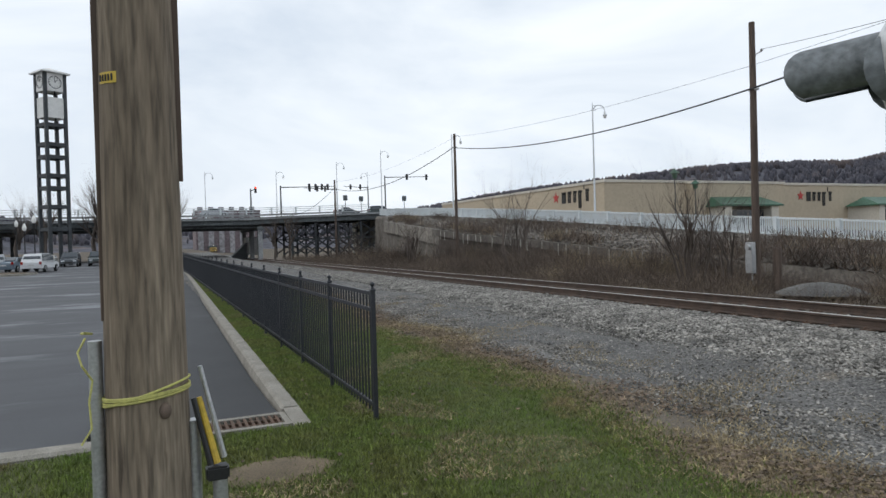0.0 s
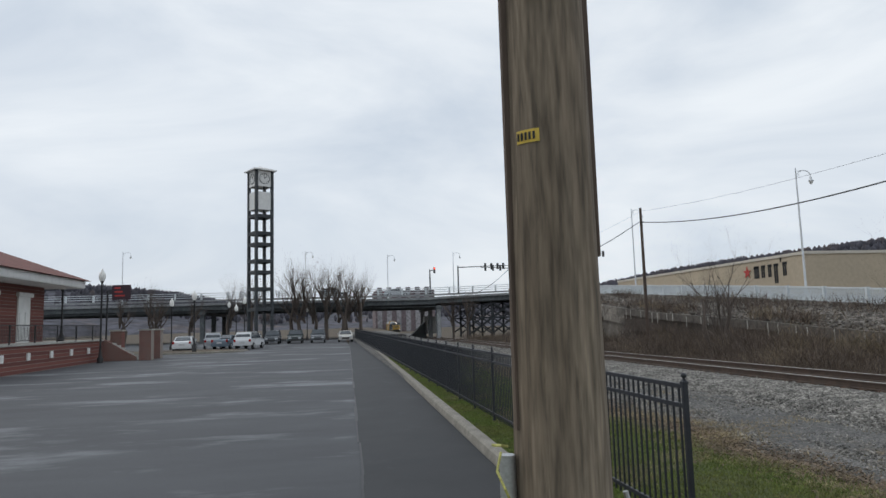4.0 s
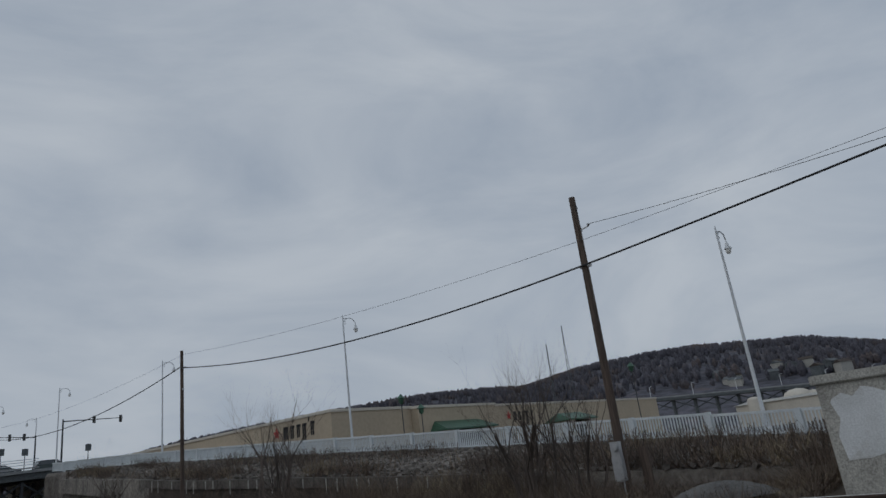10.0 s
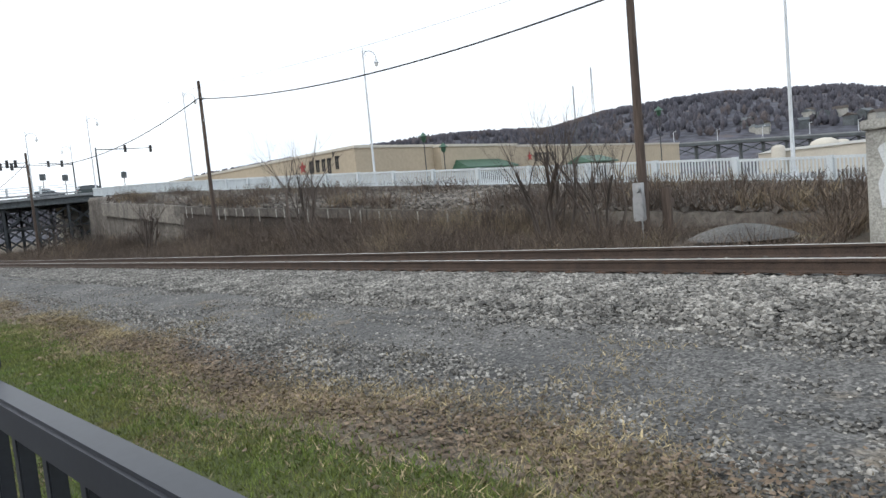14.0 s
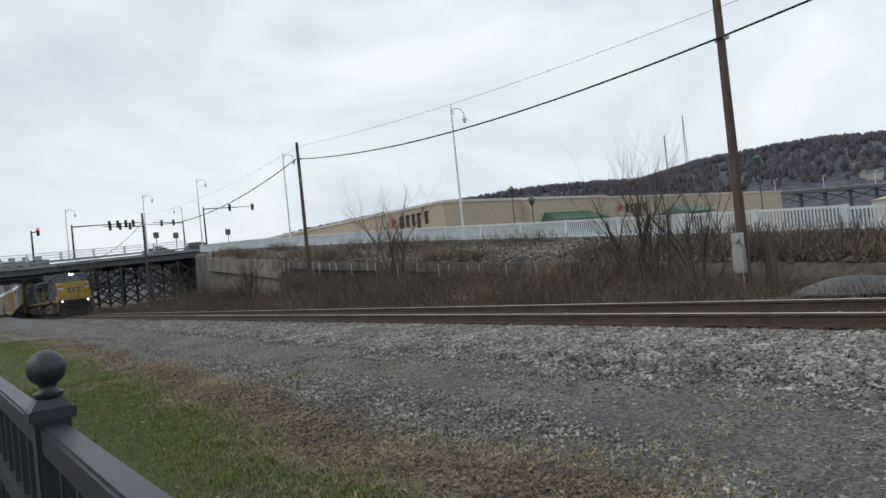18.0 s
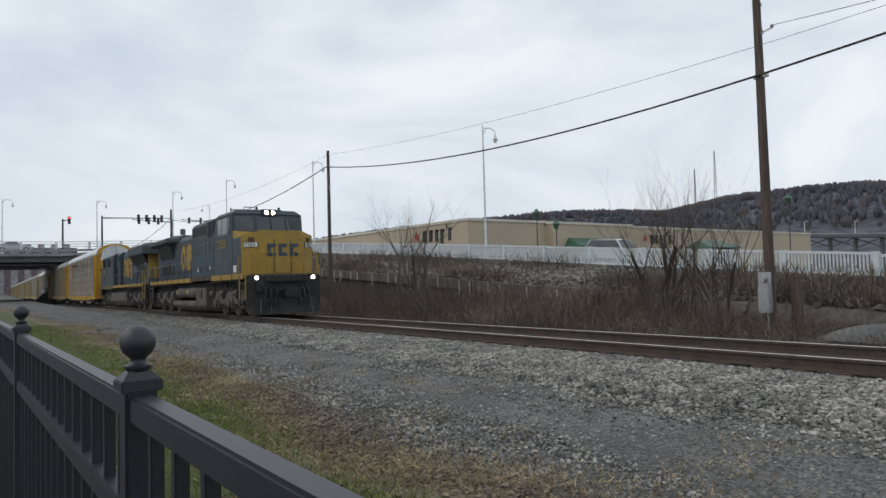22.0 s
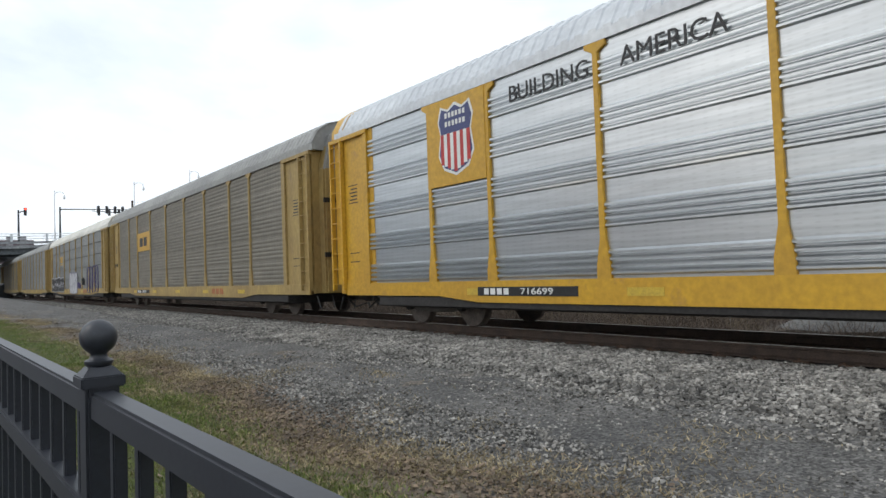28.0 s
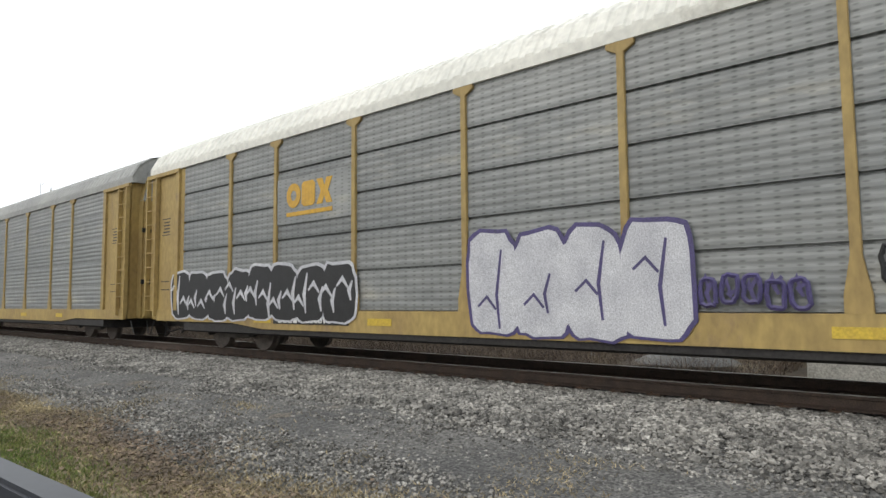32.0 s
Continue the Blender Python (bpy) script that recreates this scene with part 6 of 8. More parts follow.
ware = thing("far_warehouse", "low tan warehouse in the distance", "warehouse", pose(212, 52, 0, 0, 0, -14))
part("wall", Shape().box(-7, -18, -1, 7, 18, 5.6), M_store_trim, ware)
part("roof", Shape().prism([(-7.5, 5.6), (7.5, 5.6), (0, 6.5)], -18.5, 18.5, "y"), M_conc_block, ware)
for b, d, r in ((75.7, 230, 4.0), (76.8, 232, 2.2), (72.6, 215, 1.8)):
    t = thing("salt_dome", "pale domed shed in the distance", "dome", pose(math.sin(radians(b)) * d, math.cos(radians(b)) * d, 0))
    s = Shape()
    s.lathe([(r, -1), (r, 6.6), (r * 0.86, 6.6 + r * 0.25), (r * 0.5, 6.6 + r * 0.45), (0.1, 6.6 + r * 0.52)], 20)
    part("shell", s, M_store_trim, t)
for x, y, h in ((126, 62, 14.5), (88, 90, 13), (91, 88, 7.5)):
    t = thing("green_lantern", "dark green lamp post with a lantern by the store", "lamp post", pose(x, y, ramp_z(50) if h < 10 else 0))
    s = Shape()
    s.tube([(0, 0, 0), (0, 0, h - 1)], [0.12, 0.08], 8)
    part("column", s, M_dark_steel, t)
    s = Shape()
    s.lathe([(0.15, h - 1), (0.45, h - 0.6), (0.5, h), (0.9, h + 0.05), (0.2, h + 0.7), (0.05, h + 0.9)], 10)
    part("lantern", s, M_green_roof, t, "dark green lantern")

# ---- the train ----
M_blue = mat("locomotive_blue", (0.026, 0.053, 0.078), (0.038, 0.06, 0.078), 0.7, 0.5, fine=14, spots=(0.075, 0.085, 0.09), spot_scale=0.8, spot_at=0.63, fine_amount=0.14)
M_blue_dirty = mat("dusty_locomotive_grey", (0.056, 0.072, 0.08), (0.04, 0.056, 0.066), 0.8, 0.65, fine=14, spots=(0.1, 0.1, 0.095), spot_scale=1.2, spot_at=0.62, fine_amount=0.16)
M_loco_yellow = mat("locomotive_yellow", (0.4, 0.25, 0.035), (0.3, 0.19, 0.032), 0.9, 0.5, fine=16, spots=(0.3, 0.2, 0.06), spot_scale=1.6, spot_at=0.64, fine_amount=0.14)
M_under = mat("dusty_running_gear", (0.135, 0.12, 0.102), (0.09, 0.08, 0.07), 1.6, 0.85, fine=30, spots=(0.05, 0.045, 0.04), spot_scale=1.8, spot_at=0.62, fine_amount=0.14)
M_step = mat("worn_step_paint", (0.2, 0.14, 0.04), (0.08, 0.065, 0.045), 4, 0.8, fine=30)
M_under_dark = mat("dark_underframe", (0.035, 0.032, 0.03), (0.022, 0.02, 0.02), 2, 0.85, fine=18)
M_grille = mat("black_grille", (0.018, 0.018, 0.02), (0.028, 0.027, 0.027), 6, 0.8, fine=90)
M_red_faded = mat("faded_red_paint", (0.32, 0.07, 0.04), (0.38, 0.16, 0.05), 3, 0.6)
# The pale base colour stands in for sky reflected in the glass.
M_window_pale = mat("cab_window_reflecting_sky", (0.3, 0.34, 0.34), (0.22, 0.26, 0.26), 2, 0.12, fine_amount=0.05)
M_steel_wheel = mat("worn_wheel_steel", (0.16, 0.13, 0.11), (0.1, 0.085, 0.075), 5, 0.6, metal=0.4, fine=40)
M_plate_white = mat("white_plate", (0.75, 0.75, 0.72), (0.68, 0.68, 0.65), 3, 0.5, fine_amount=0.06)


def words(body, size, depth=0.006):
    """Raised lettering in the built-in font, as a mesh standing in the x-z plane."""
    cu = bpy.data.curves.new("lettering", "FONT")
    cu.body, cu.size, cu.extrude, cu.align_x = body, size, depth, "LEFT"
    cu.resolution_u = 3
    ob = bpy.data.objects.new("lettering", cu)
    me = bpy.data.meshes.new_from_object(ob)
    bpy.data.objects.remove(ob)
    me.transform(Euler((radians(90), 0, 0)).to_matrix().to_4x4())
    return me


def lettering(name, body, size, material, parent, x, y, z, side=-1, label=""):
    """Lettering on a car's side, read from outside: side -1 is the side that looks to -x."""
    me = words(body, size)
    me.materials.clear()
    me.materials.append(material)
    return part(name, me, None, parent, label, at=pose(x, y, z, 0, 0, -90 if side < 0 else 90))


def wheelset(parent, y, r, name="wheelset"):
    s = Shape()
    for x in (-0.78, 0.78):
        k = 1 if x > 0 else -1
        s.lathe([(0.08, x + 0.07 * k), (r * 0.3, x + 0.08 * k), (r * 0.75, x + 0.045 * k), (r * 0.86, x + 0.065 * k), (r, x + 0.062 * k), (r + 0.003, x - 0.05 * k), (r + 0.03, x - 0.075 * k), (r * 0.8, x - 0.075 * k), (0.08, x - 0.07 * k)], 28, "x", (0, y, r))
    s.tube([(-0.78, y, r), (0.78, y, r)], 0.08, 10)
    return part(name, s, M_steel_wheel, parent)


def loco_truck(parent, yc, q=1.83):
    t = new("truck")
    t.parent = parent
    for dy in (-q, 0, q):
        wheelset(t, yc + dy, 0.51)
    for x in (-1.08, 1.08):
        s = Shape()
        prof = [(-2.75, 0.62), (-2.7, 0.95), (-2.2, 1.0), (-1.4, 0.98), (-1.15, 0.72), (-0.75, 0.72), (-0.5, 0.98), (0.5, 0.98), (0.75, 0.72), (1.15, 0.72), (1.4, 0.98), (2.2, 1.0), (2.7, 0.95), (2.75, 0.62),
                (2.45, 0.62), (2.3, 0.78), (1.65, 0.78), (1.45, 0.5), (0.55, 0.5), (0.35, 0.76), (-0.35, 0.76), (-0.55, 0.5), (-1.45, 0.5), (-1.65, 0.78), (-2.3, 0.78), (-2.45, 0.62)]
        s.prism([(yc + u * 0.94, v) for u, v in prof], x - 0.09, x + 0.09, "x")
        part("side_frame", s, M_under, t, bevel=0.015)
        for dy in (-q, 0, q):
            k = 1 if x > 0 else -1
            s = Shape()
            s.box(x - 0.11, yc + dy - 0.24, 0.33, x + 0.11, yc + dy + 0.24, 0.78)
            s.lathe([(0.17, x + 0.1 * k), (0.17, x + 0.2 * k), (0.13, x + 0.22 * k), (0.03, x + 0.23 * k)], 18, "x", (0, yc + dy, 0.51))
            part("axle_box", s, M_under, t)
            for d in (-0.33, 0.33):
                s = Shape()
                s.lathe([(0.075, 0.6), (0.085, 0.64), (0.07, 0.68), (0.085, 0.72), (0.07, 0.76), (0.085, 0.8), (0.075, 0.86)], 10, "z", (x, yc + dy + d, 0))
                part("spring", s, M_under, t)
    for x in (-1.2, 1.2):
        for d in (-2.35, -0.92, 0.92, 2.35):
            s = Shape()
            s.tube([(x, yc + d - 0.26, 0.92), (x, yc + d + 0.26, 0.92)], 0.12, 10).beam((x, yc + d, 0.85), (x * 0.9, yc + d, 0.35), 0.07)
            part("brake_cylinder", s, M_under, t)
    s = Shape()
    s.box(-0.9, yc - 2.4, 0.55, 0.9, yc + 2.4, 1.1)
    part("bolster", s, M_under_dark, t)


def rail_bar(parent, pts, r=0.018, m=None, name="handrail"):
    s = Shape()
    s.tube(pts, r, 6)
    return part(name, s, m or M_galv_dark, parent)


M_galv_dark = mat("grey_handrail", (0.1, 0.12, 0.135), (0.08, 0.1, 0.11), 5, 0.5, fine=30)


def blocks_mark(parent, x, y0, z0, w, h, m, side, holes):
    """The railway's mark as plain shapes: a ring, a block with a square hole and two wedges."""
    u = 1 if w > 0 else -1
    aw = abs(w)
    def shape(o):
        q = Shape()
        q.prism([(y0 + u * p, z0 + w_) for p, w_ in o], x, x + 0.008 * side, "x")
        part("painted_mark", q, m, parent, "plain painted block", smooth=0)
    cx, r = aw * 0.16, h / 2
    arc = [2 * math.pi * k / 28 for k in range(29)]
    q = Shape()
    ring = [(cx + cx * f * math.cos(a), r + r * f * math.sin(a)) for f in (1, 0.42) for a in arc[:-1]]
    for xx in (x, x + 0.008 * side):
        q.v += [(xx, y0 + u * p, z0 + w_) for p, w_ in ring]
    q.f = [(o + k, o + (k + 1) % 28, o + 28 + (k + 1) % 28, o + 28 + k) for o in (0, 56) for k in range(28)] + [(o + k, o + (k + 1) % 28, o + 56 + (k + 1) % 28, o + 56 + k) for o in (0, 28) for k in range(28)]
    part("painted_mark", q, m, parent, "plain painted ring", smooth=0)
    a, b = aw * 0.345, aw * 0.635
    shape([(a + 0.05 * aw, 0), (b - 0.05 * aw, 0), (b, h * 0.12), (b, h * 0.88), (b - 0.05 * aw, h), (a + 0.05 * aw, h), (a, h * 0.88), (a, h * 0.12)])
    c = aw * 0.67
    shape([(c, h), (c + 0.12 * aw, h), (c + 0.165 * aw, h * 0.68), (c + 0.21 * aw, h), (aw, h), (c + 0.24 * aw, h * 0.5), (aw, 0), (c + 0.21 * aw, 0), (c + 0.165 * aw, h * 0.32), (c + 0.12 * aw, 0), (c, 0), (c + 0.09 * aw, h * 0.5)])



def slab(parent, name, x0, y0, z0, x1, y1, z1, material, label="", bevel=0.0):
    """A box part from one corner to the other, in any order."""
    s = Shape()
    s.box(min(x0, x1), min(y0, y1), min(z0, z1), max(x0, x1), max(y0, y1), max(z0, z1))
    return part(name, s, material, parent, label, bevel)


def on_sides(parent, name, x, y0, y1, z0, z1, material, label="", proud=0.012, bevel=0.0):
    """The same flat part on both flanks of a vehicle, standing proud of x."""
    for k in (-1, 1):
        slab(parent, name, k * (x - 0.02), y0, z0, k * (x + proud), y1, z1, material, label, bevel)


def louvred(parent, x, y0, y1, z0, z1, n, upright=True):
    """A framed black grille with slats on both flanks."""
    on_sides(parent, "grille", x, y0, y1, z0, z1, M_grille, "black louvred grille", 0.008)
    for j in range(n):
        if upright:
            q = y0 + (j + 0.5) * (y1 - y0) / n
            on_sides(parent, "louvre", x, q - 0.012, q + 0.012, z0, z1, M_blue_dirty, "", 0.02)
        else:
            q = z0 + (j + 0.5) * (z1 - z0) / n
            on_sides(parent, "louvre", x, y0, y1, q - 0.012, q + 0.012, M_blue_dirty, "", 0.02)


def loco_end(t, yE, d, rail_m, plough=False):
    """Pilot, plough, coupler, hoses, steps and end rails; d points into the locomotive."""
    s = Shape()
    s.box(-1.42, min(yE + 0.3 * d, yE + 0.42 * d), 0.4 if plough else 0.95, 1.42, max(yE + 0.3 * d, yE + 0.42 * d), 1.55)
    part("pilot_plate", s, M_under_dark, t, "dark pilot plate", 0.02)
    if plough:
        s = Shape()
        s.add([(-1.4, yE + 0.3 * d, 0.12), (0, yE - 0.12 * d, 0.1), (1.4, yE + 0.3 * d, 0.12), (-1.3, yE + 0.32 * d, 0.72), (0, yE + 0.2 * d, 0.66), (1.3, yE + 0.32 * d, 0.72),
               (-1.4, yE + 0.36 * d, 0.12), (0, yE - 0.06 * d, 0.1), (1.4, yE + 0.36 * d, 0.12), (-1.3, yE + 0.38 * d, 0.72), (0, yE + 0.26 * d, 0.66), (1.3, yE + 0.38 * d, 0.72)],
              [(0, 1, 4, 3), (1, 2, 5, 4), (6, 9, 10, 7), (7, 10, 11, 8), (0, 6, 7, 1), (1, 7, 8, 2), (3, 4, 10, 9), (4, 5, 11, 10), (0, 3, 9, 6), (2, 8, 11, 5)])
        part("snow_plough", s, M_under_dark, t, "dusty snow plough")
        for x in (-1.0, -0.6, 0.6, 1.0):
            s = Shape()
            s.beam((x, yE + 0.12 * d, 0.14), (x * 0.96, yE + 0.2 * d, 0.7), 0.03, 0.1)
            part("plough_rib", s, M_under, t)
    s = Shape()
    s.box(-0.14, min(yE - 0.5 * d, yE + 0.4 * d), 0.78, 0.14, max(yE - 0.5 * d, yE + 0.4 * d), 1.02).box(-0.2, min(yE - 0.55 * d, yE - 0.25 * d), 0.72, 0.2, max(yE - 0.55 * d, yE - 0.25 * d), 1.06)
    part("coupler", s, M_under_dark, t, "dark steel coupler", 0.03)
    for x in (-0.4, 0.45, 0.62, 0.8, -0.6, -0.8):
        s = Shape()
        s.tube([(x, yE + 0.3 * d, 1.22), (x * 1.05, yE + 0.02 * d, 1.0), (x * 1.1, yE - 0.02 * d, 0.62), (x * 0.8, yE + 0.05 * d, 0.45)], 0.028, 6)
        part("air_hose", s, M_black, t, "black brake hose")
    slab(t, "anticlimber", -0.75, yE + 0.05 * d, 1.3, 0.75, yE + 0.32 * d, 1.52, M_under_dark, "", 0.03)
    for x in (-1, 1):
        for z in (0.4, 0.7, 1.0, 1.28):
            st = slab(t, "step", x * 1.08, yE + 0.5 * d, z, x * 1.45, yE + 1.05 * d, z + 0.03, M_under_dark, "dark step")
            slab(st, "step_edge", x * 1.45, yE + 0.5 * d, z - 0.005, x * 1.46, yE + 1.05 * d, z + 0.03, M_step, "worn yellow step edge")
        slab(t, "step_well", x * 1.41, yE + 1.05 * d, 0.38, x * 1.45, yE + 1.3 * d, 1.5, M_under_dark)
        slab(t, "step_well", x * 1.06, yE + 0.44 * d, 0.38, x * 1.1, yE + 1.2 * d, 1.5, M_under_dark)
        slab(t, "step_notice", x * 1.1, yE + 0.55 * d, 0.46, x * 1.112, yE + 0.95 * d, 0.6, M_red_faded, "faded red notice")
        for q in (0.44, 1.12):
            rail_bar(t, [(x * 1.45, yE + q * d, 0.7), (x * 1.45, yE + q * d, 1.5), (x * 1.43, yE + (q + 0.12) * d, 2.3), (x * 1.3, yE + (q + 0.16) * d, 2.45)], 0.022, rail_m)
        rail_bar(t, [(x * 1.3, yE + 0.36 * d, 1.52), (x * 1.3, yE + 0.36 * d, 2.42), (x * 0.4, yE + 0.36 * d, 2.42), (x * 0.4, yE + 0.36 * d, 1.52)], 0.022, rail_m)
        rail_bar(t, [(x * 0.85, yE + 0.36 * d, 1.52), (x * 0.85, yE + 0.36 * d, 2.42)], 0.02, rail_m)


def hood_doors(t, x, y0, y1, n, z0=1.7, z1=3.5):
    """Seams, hinges and latches of a row of hood doors on both flanks."""
    for j in range(n + 1):
        y = y0 + j * (y1 - y0) / n
        on_sides(t, "door_seam", x, y - 0.01, y + 0.01, z0, z1, M_black, "", 0.003)
        if j < n:
            w = (y1 - y0) / n
            on_sides(t, "latch", x, y + w * 0.8, y + w * 0.8 + 0.04, 2.0 + 0.9 * (j % 2), 2.1 + 0.9 * (j % 2), M_black, "", 0.03)
            for z in (z0 + 0.25, z1 - 0.2):
                on_sides(t, "hinge", x, y + 0.02, y + 0.07, z, z + 0.05, M_blue_dirty, "", 0.025)


def walk_rail(t, pts, posts, z0=1.46):
    """A handrail along both flanks at x = 1.42, through (y, z) pairs, with stanchions at the places in posts."""
    for k in (-1.42, 1.42):
        rail_bar(t, [(k, y, z) for y, z in pts], 0.02)
        for y in posts:
            top = float(np.interp(y, [p[0] for p in pts], [p[1] for p in pts]))
            rail_bar(t, [(k, y, z0), (k, y, top)], 0.018, None, "stanchion")


def sill(t, y0, y1, z0, z1, material, posts):
    on_sides(t, "sill_stripe", 1.42, y0, y1, z0, z1, material, "yellow side sill" if material is M_loco_yellow else "rusty worn side sill", 0.025)
    for y in posts:
        if y0 < y < y1:
            on_sides(t, "stanchion_foot", 1.42, y - 0.03, y + 0.03, z0 - 0.03, z1 + 0.02, M_under_dark, "", 0.035)


def under_piping(t, y0, y1):
    """Pipes and cables that sag below the walkway."""
    g = random.Random(int(y0 * 10))
    for x in (-1.2, 1.2):
        y = y0
        while y < y1 - 0.5:
            w = g.uniform(0.5, 1.0)
            rail_bar(t, [(x, y, 1.36), (x, y + w * 0.3, 1.22 - 0.1 * g.random()), (x, y + w * 0.7, 1.2), (x, y + w, 1.36)], 0.025, M_under_dark, "air_pipe")
            y += w
        rail_bar(t, [(x * 1.08, y0, 1.4), (x * 1.08, y1, 1.4)], 0.03, M_under, "air_pipe")


def lead_locomotive():
    """The leading diesel, cab first, y from its front coupler backwards; heights are over the rail tops."""
    t = thing("locomotive", "dark blue and yellow diesel locomotive with lit headlamps", "locomotive")
    slab(t, "underframe", -1.1, 0.7, 0.95, 1.1, 18.2, 1.42, M_under_dark)
    slab(t, "walkway", -1.42, 0.95, 1.5, 1.42, 18.1, 1.6, M_under)
    posts = [8.9, 10.1, 11.3, 12.5, 13.7, 14.9, 16.1, 17.2]
    sill(t, 1.28, 5.4, 1.45, 1.66, M_loco_yellow, [2.6, 4.0])
    sill(t, 5.4, 8.8, 1.5, 1.63, M_rust, [6.5, 7.7])
    sill(t, 8.8, 18.1, 1.46, 1.65, M_loco_yellow, posts)
    # nose with bevelled corners
    s = Shape()
    o = [(-1.42, 1.47), (-0.8, 0.98), (0.8, 0.98), (1.42, 1.47), (1.42, 2.5), (-1.42, 2.5)]
    top = [3.1, 3.26, 3.26, 3.1, 3.36, 3.36]
    s.add([(x, y, 1.6) for x, y in o] + [(x, y, z) for (x, y), z in zip(o, top)],
          [(5, 4, 3, 2, 1, 0), (6, 7, 10, 11), (7, 8, 9, 10)] + [(i, (i + 1) % 6, 6 + (i + 1) % 6, 6 + i) for i in range(6)])
    nose = part("nose", s, M_loco_yellow, t, "yellow wide nose with angled corners", 0.025)
    on_sides(t, "nose_side", 1.42, 1.5, 2.48, 1.66, 3.02, M_blue, "blue nose side", 0.006)
    slab(nose, "nose_door", -0.3, 0.965, 1.64, 0.32, 0.985, 2.9, M_loco_yellow, "", 0.008)
    for x in (-0.32, 0.33):
        slab(nose, "door_seam", x - 0.01, 0.96, 1.64, x + 0.01, 0.982, 2.92, M_black)
    # cab: side walls, faceted front, roof
    s = Shape()
    ring = [(-1.44, 2.45), (-0.62, 2.1), (0.62, 2.1), (1.44, 2.45), (1.44, 5.0), (-1.44, 5.0)]
    up = [(-1.42, 2.5), (-0.6, 2.38), (0.6, 2.38), (1.42, 2.5), (1.42, 5.0), (-1.42, 5.0)]
    s.add([(x, y, 1.6) for x, y in ring] + [(x, y, 3.2) for x, y in ring] + [(x, y, 4.0) for x, y in up],
          [(5, 4, 3, 2, 1, 0), (12, 13, 14, 15, 16, 17)] + [(r * 6 + i, r * 6 + (i + 1) % 6, r * 6 + 6 + (i + 1) % 6, r * 6 + 6 + i) for r in (0, 1) for i in range(6)])
    cab = part("cab", s, M_blue_dirty, t, "weathered blue-grey cab", 0.02)
    s = Shape()
    s.add([(x * 1.01, y - 0.04 * (y < 4), 4.0) for x, y in up] + [(x * 0.84, y + (0.14 if y < 4 else 0.0), 4.2) for x, y in up],
          [(5, 4, 3, 2, 1, 0), (6, 7, 8, 9, 10, 11)] + [(i, (i + 1) % 6, 6 + (i + 1) % 6, 6 + i) for i in range(6)])
    part("cab_roof", s, M_blue_dirty, cab, "", 0.02)
    for a, b, m in ((4.36, 3.82, M_window_pale), (3.73, 3.06, M_window_pale), (3.0, 2.76, M_window)):
        on_sides(cab, "window_frame", 1.44, b - 0.035, a + 0.035, 3.22, 3.93, M_black, "", 0.006)
        on_sides(cab, "side_window", 1.44, b, a, 3.26, 3.89, m, "side window reflecting the sky", 0.012)
    for x0, x1, y0, y1, yt0, yt1 in ((-0.56, -0.03, 2.1, 2.1, 2.36, 2.36), (0.03, 0.56, 2.1, 2.1, 2.36, 2.36), (-1.36, -0.68, 2.42, 2.13, 2.48, 2.39), (0.68, 1.36, 2.13, 2.42, 2.39, 2.48)):
        s = Shape()
        a, b, c, e = Vector((x0, y0 + 0.03, 3.3)), Vector((x1, y1 + 0.03, 3.3)), Vector((x1, yt1 + 0.005, 3.9)), Vector((x0, yt0 + 0.005, 3.9))
        o = Vector((0, -0.05, 0))
        s.add([a, b, c, e, a + o, b + o, c + o, e + o], [(0, 1, 2, 3), (7, 6, 5, 4), (0, 4, 5, 1), (1, 5, 6, 2), (2, 6, 7, 3), (3, 7, 4, 0)])
        part("windscreen", s, M_window, cab, "dark windscreen pane")
    # equipment cabin
    s = Shape()
    s.prism([(-1.43, 1.6), (1.43, 1.6), (1.43, 3.93), (1.26, 4.1), (-1.26, 4.1), (-1.43, 3.93)], 5.005, 8.55, "y")
    part("equipment_cabin", s, M_blue_dirty, t, "weathered blue-grey equipment cabin", 0.02)
    on_sides(t, "grille", 1.43, 6.2, 8.42, 3.5, 3.87, M_grille, "black louvred grille", 0.012)
    louvred(t, 1.43, 5.33, 5.92, 3.34, 3.98, 6)
    louvred(t, 1.43, 4.85, 5.2, 3.45, 3.98, 3)
    on_sides(t, "lower_panel", 1.43, 5.1, 8.5, 1.7, 2.6, M_blue, "dark blue lower panel", 0.005)
    for y in (5.02, 5.62, 6.3, 6.9, 7.5, 8.1):
        on_sides(t, "door_seam", 1.43, y, y + 0.02, 1.68, 3.3, M_black, "", 0.008)
    for y0, y1 in ((6.95, 7.28), (5.7, 6.1)):
        for j in range(4):
            on_sides(t, "vent_slot", 1.43, y0, y1, 1.88 + j * 0.06, 1.91 + j * 0.06, M_grille, "", 0.014)
    for y, z in ((7.45, 1.9), (5.6, 1.95)):
        on_sides(t, "small_notice", 1.43, y, y + 0.14, z, z + 0.14, M_plate_white, "white notice", 0.014)
    for y, z in ((5.2, 3.2), (4.9, 1.95), (6.3, 3.35)):
        on_sides(t, "red_notice", 1.43, y, y + 0.16, z, z + 0.05, M_red_faded, "faded red notice", 0.016)
    on_sides(t, "notice", 1.44, 2.02, 2.36, 1.72, 1.99, M_plate_white, "white notice", 0.01)
    # long hood
    s = Shape()
    s.prism([(-0.94, 1.6), (0.94, 1.6), (0.94, 3.3), (-0.94, 3.3)], 8.55, 18.2, "y")
    part("long_hood", s, M_blue, t, "dark blue long hood")
    s = Shape()
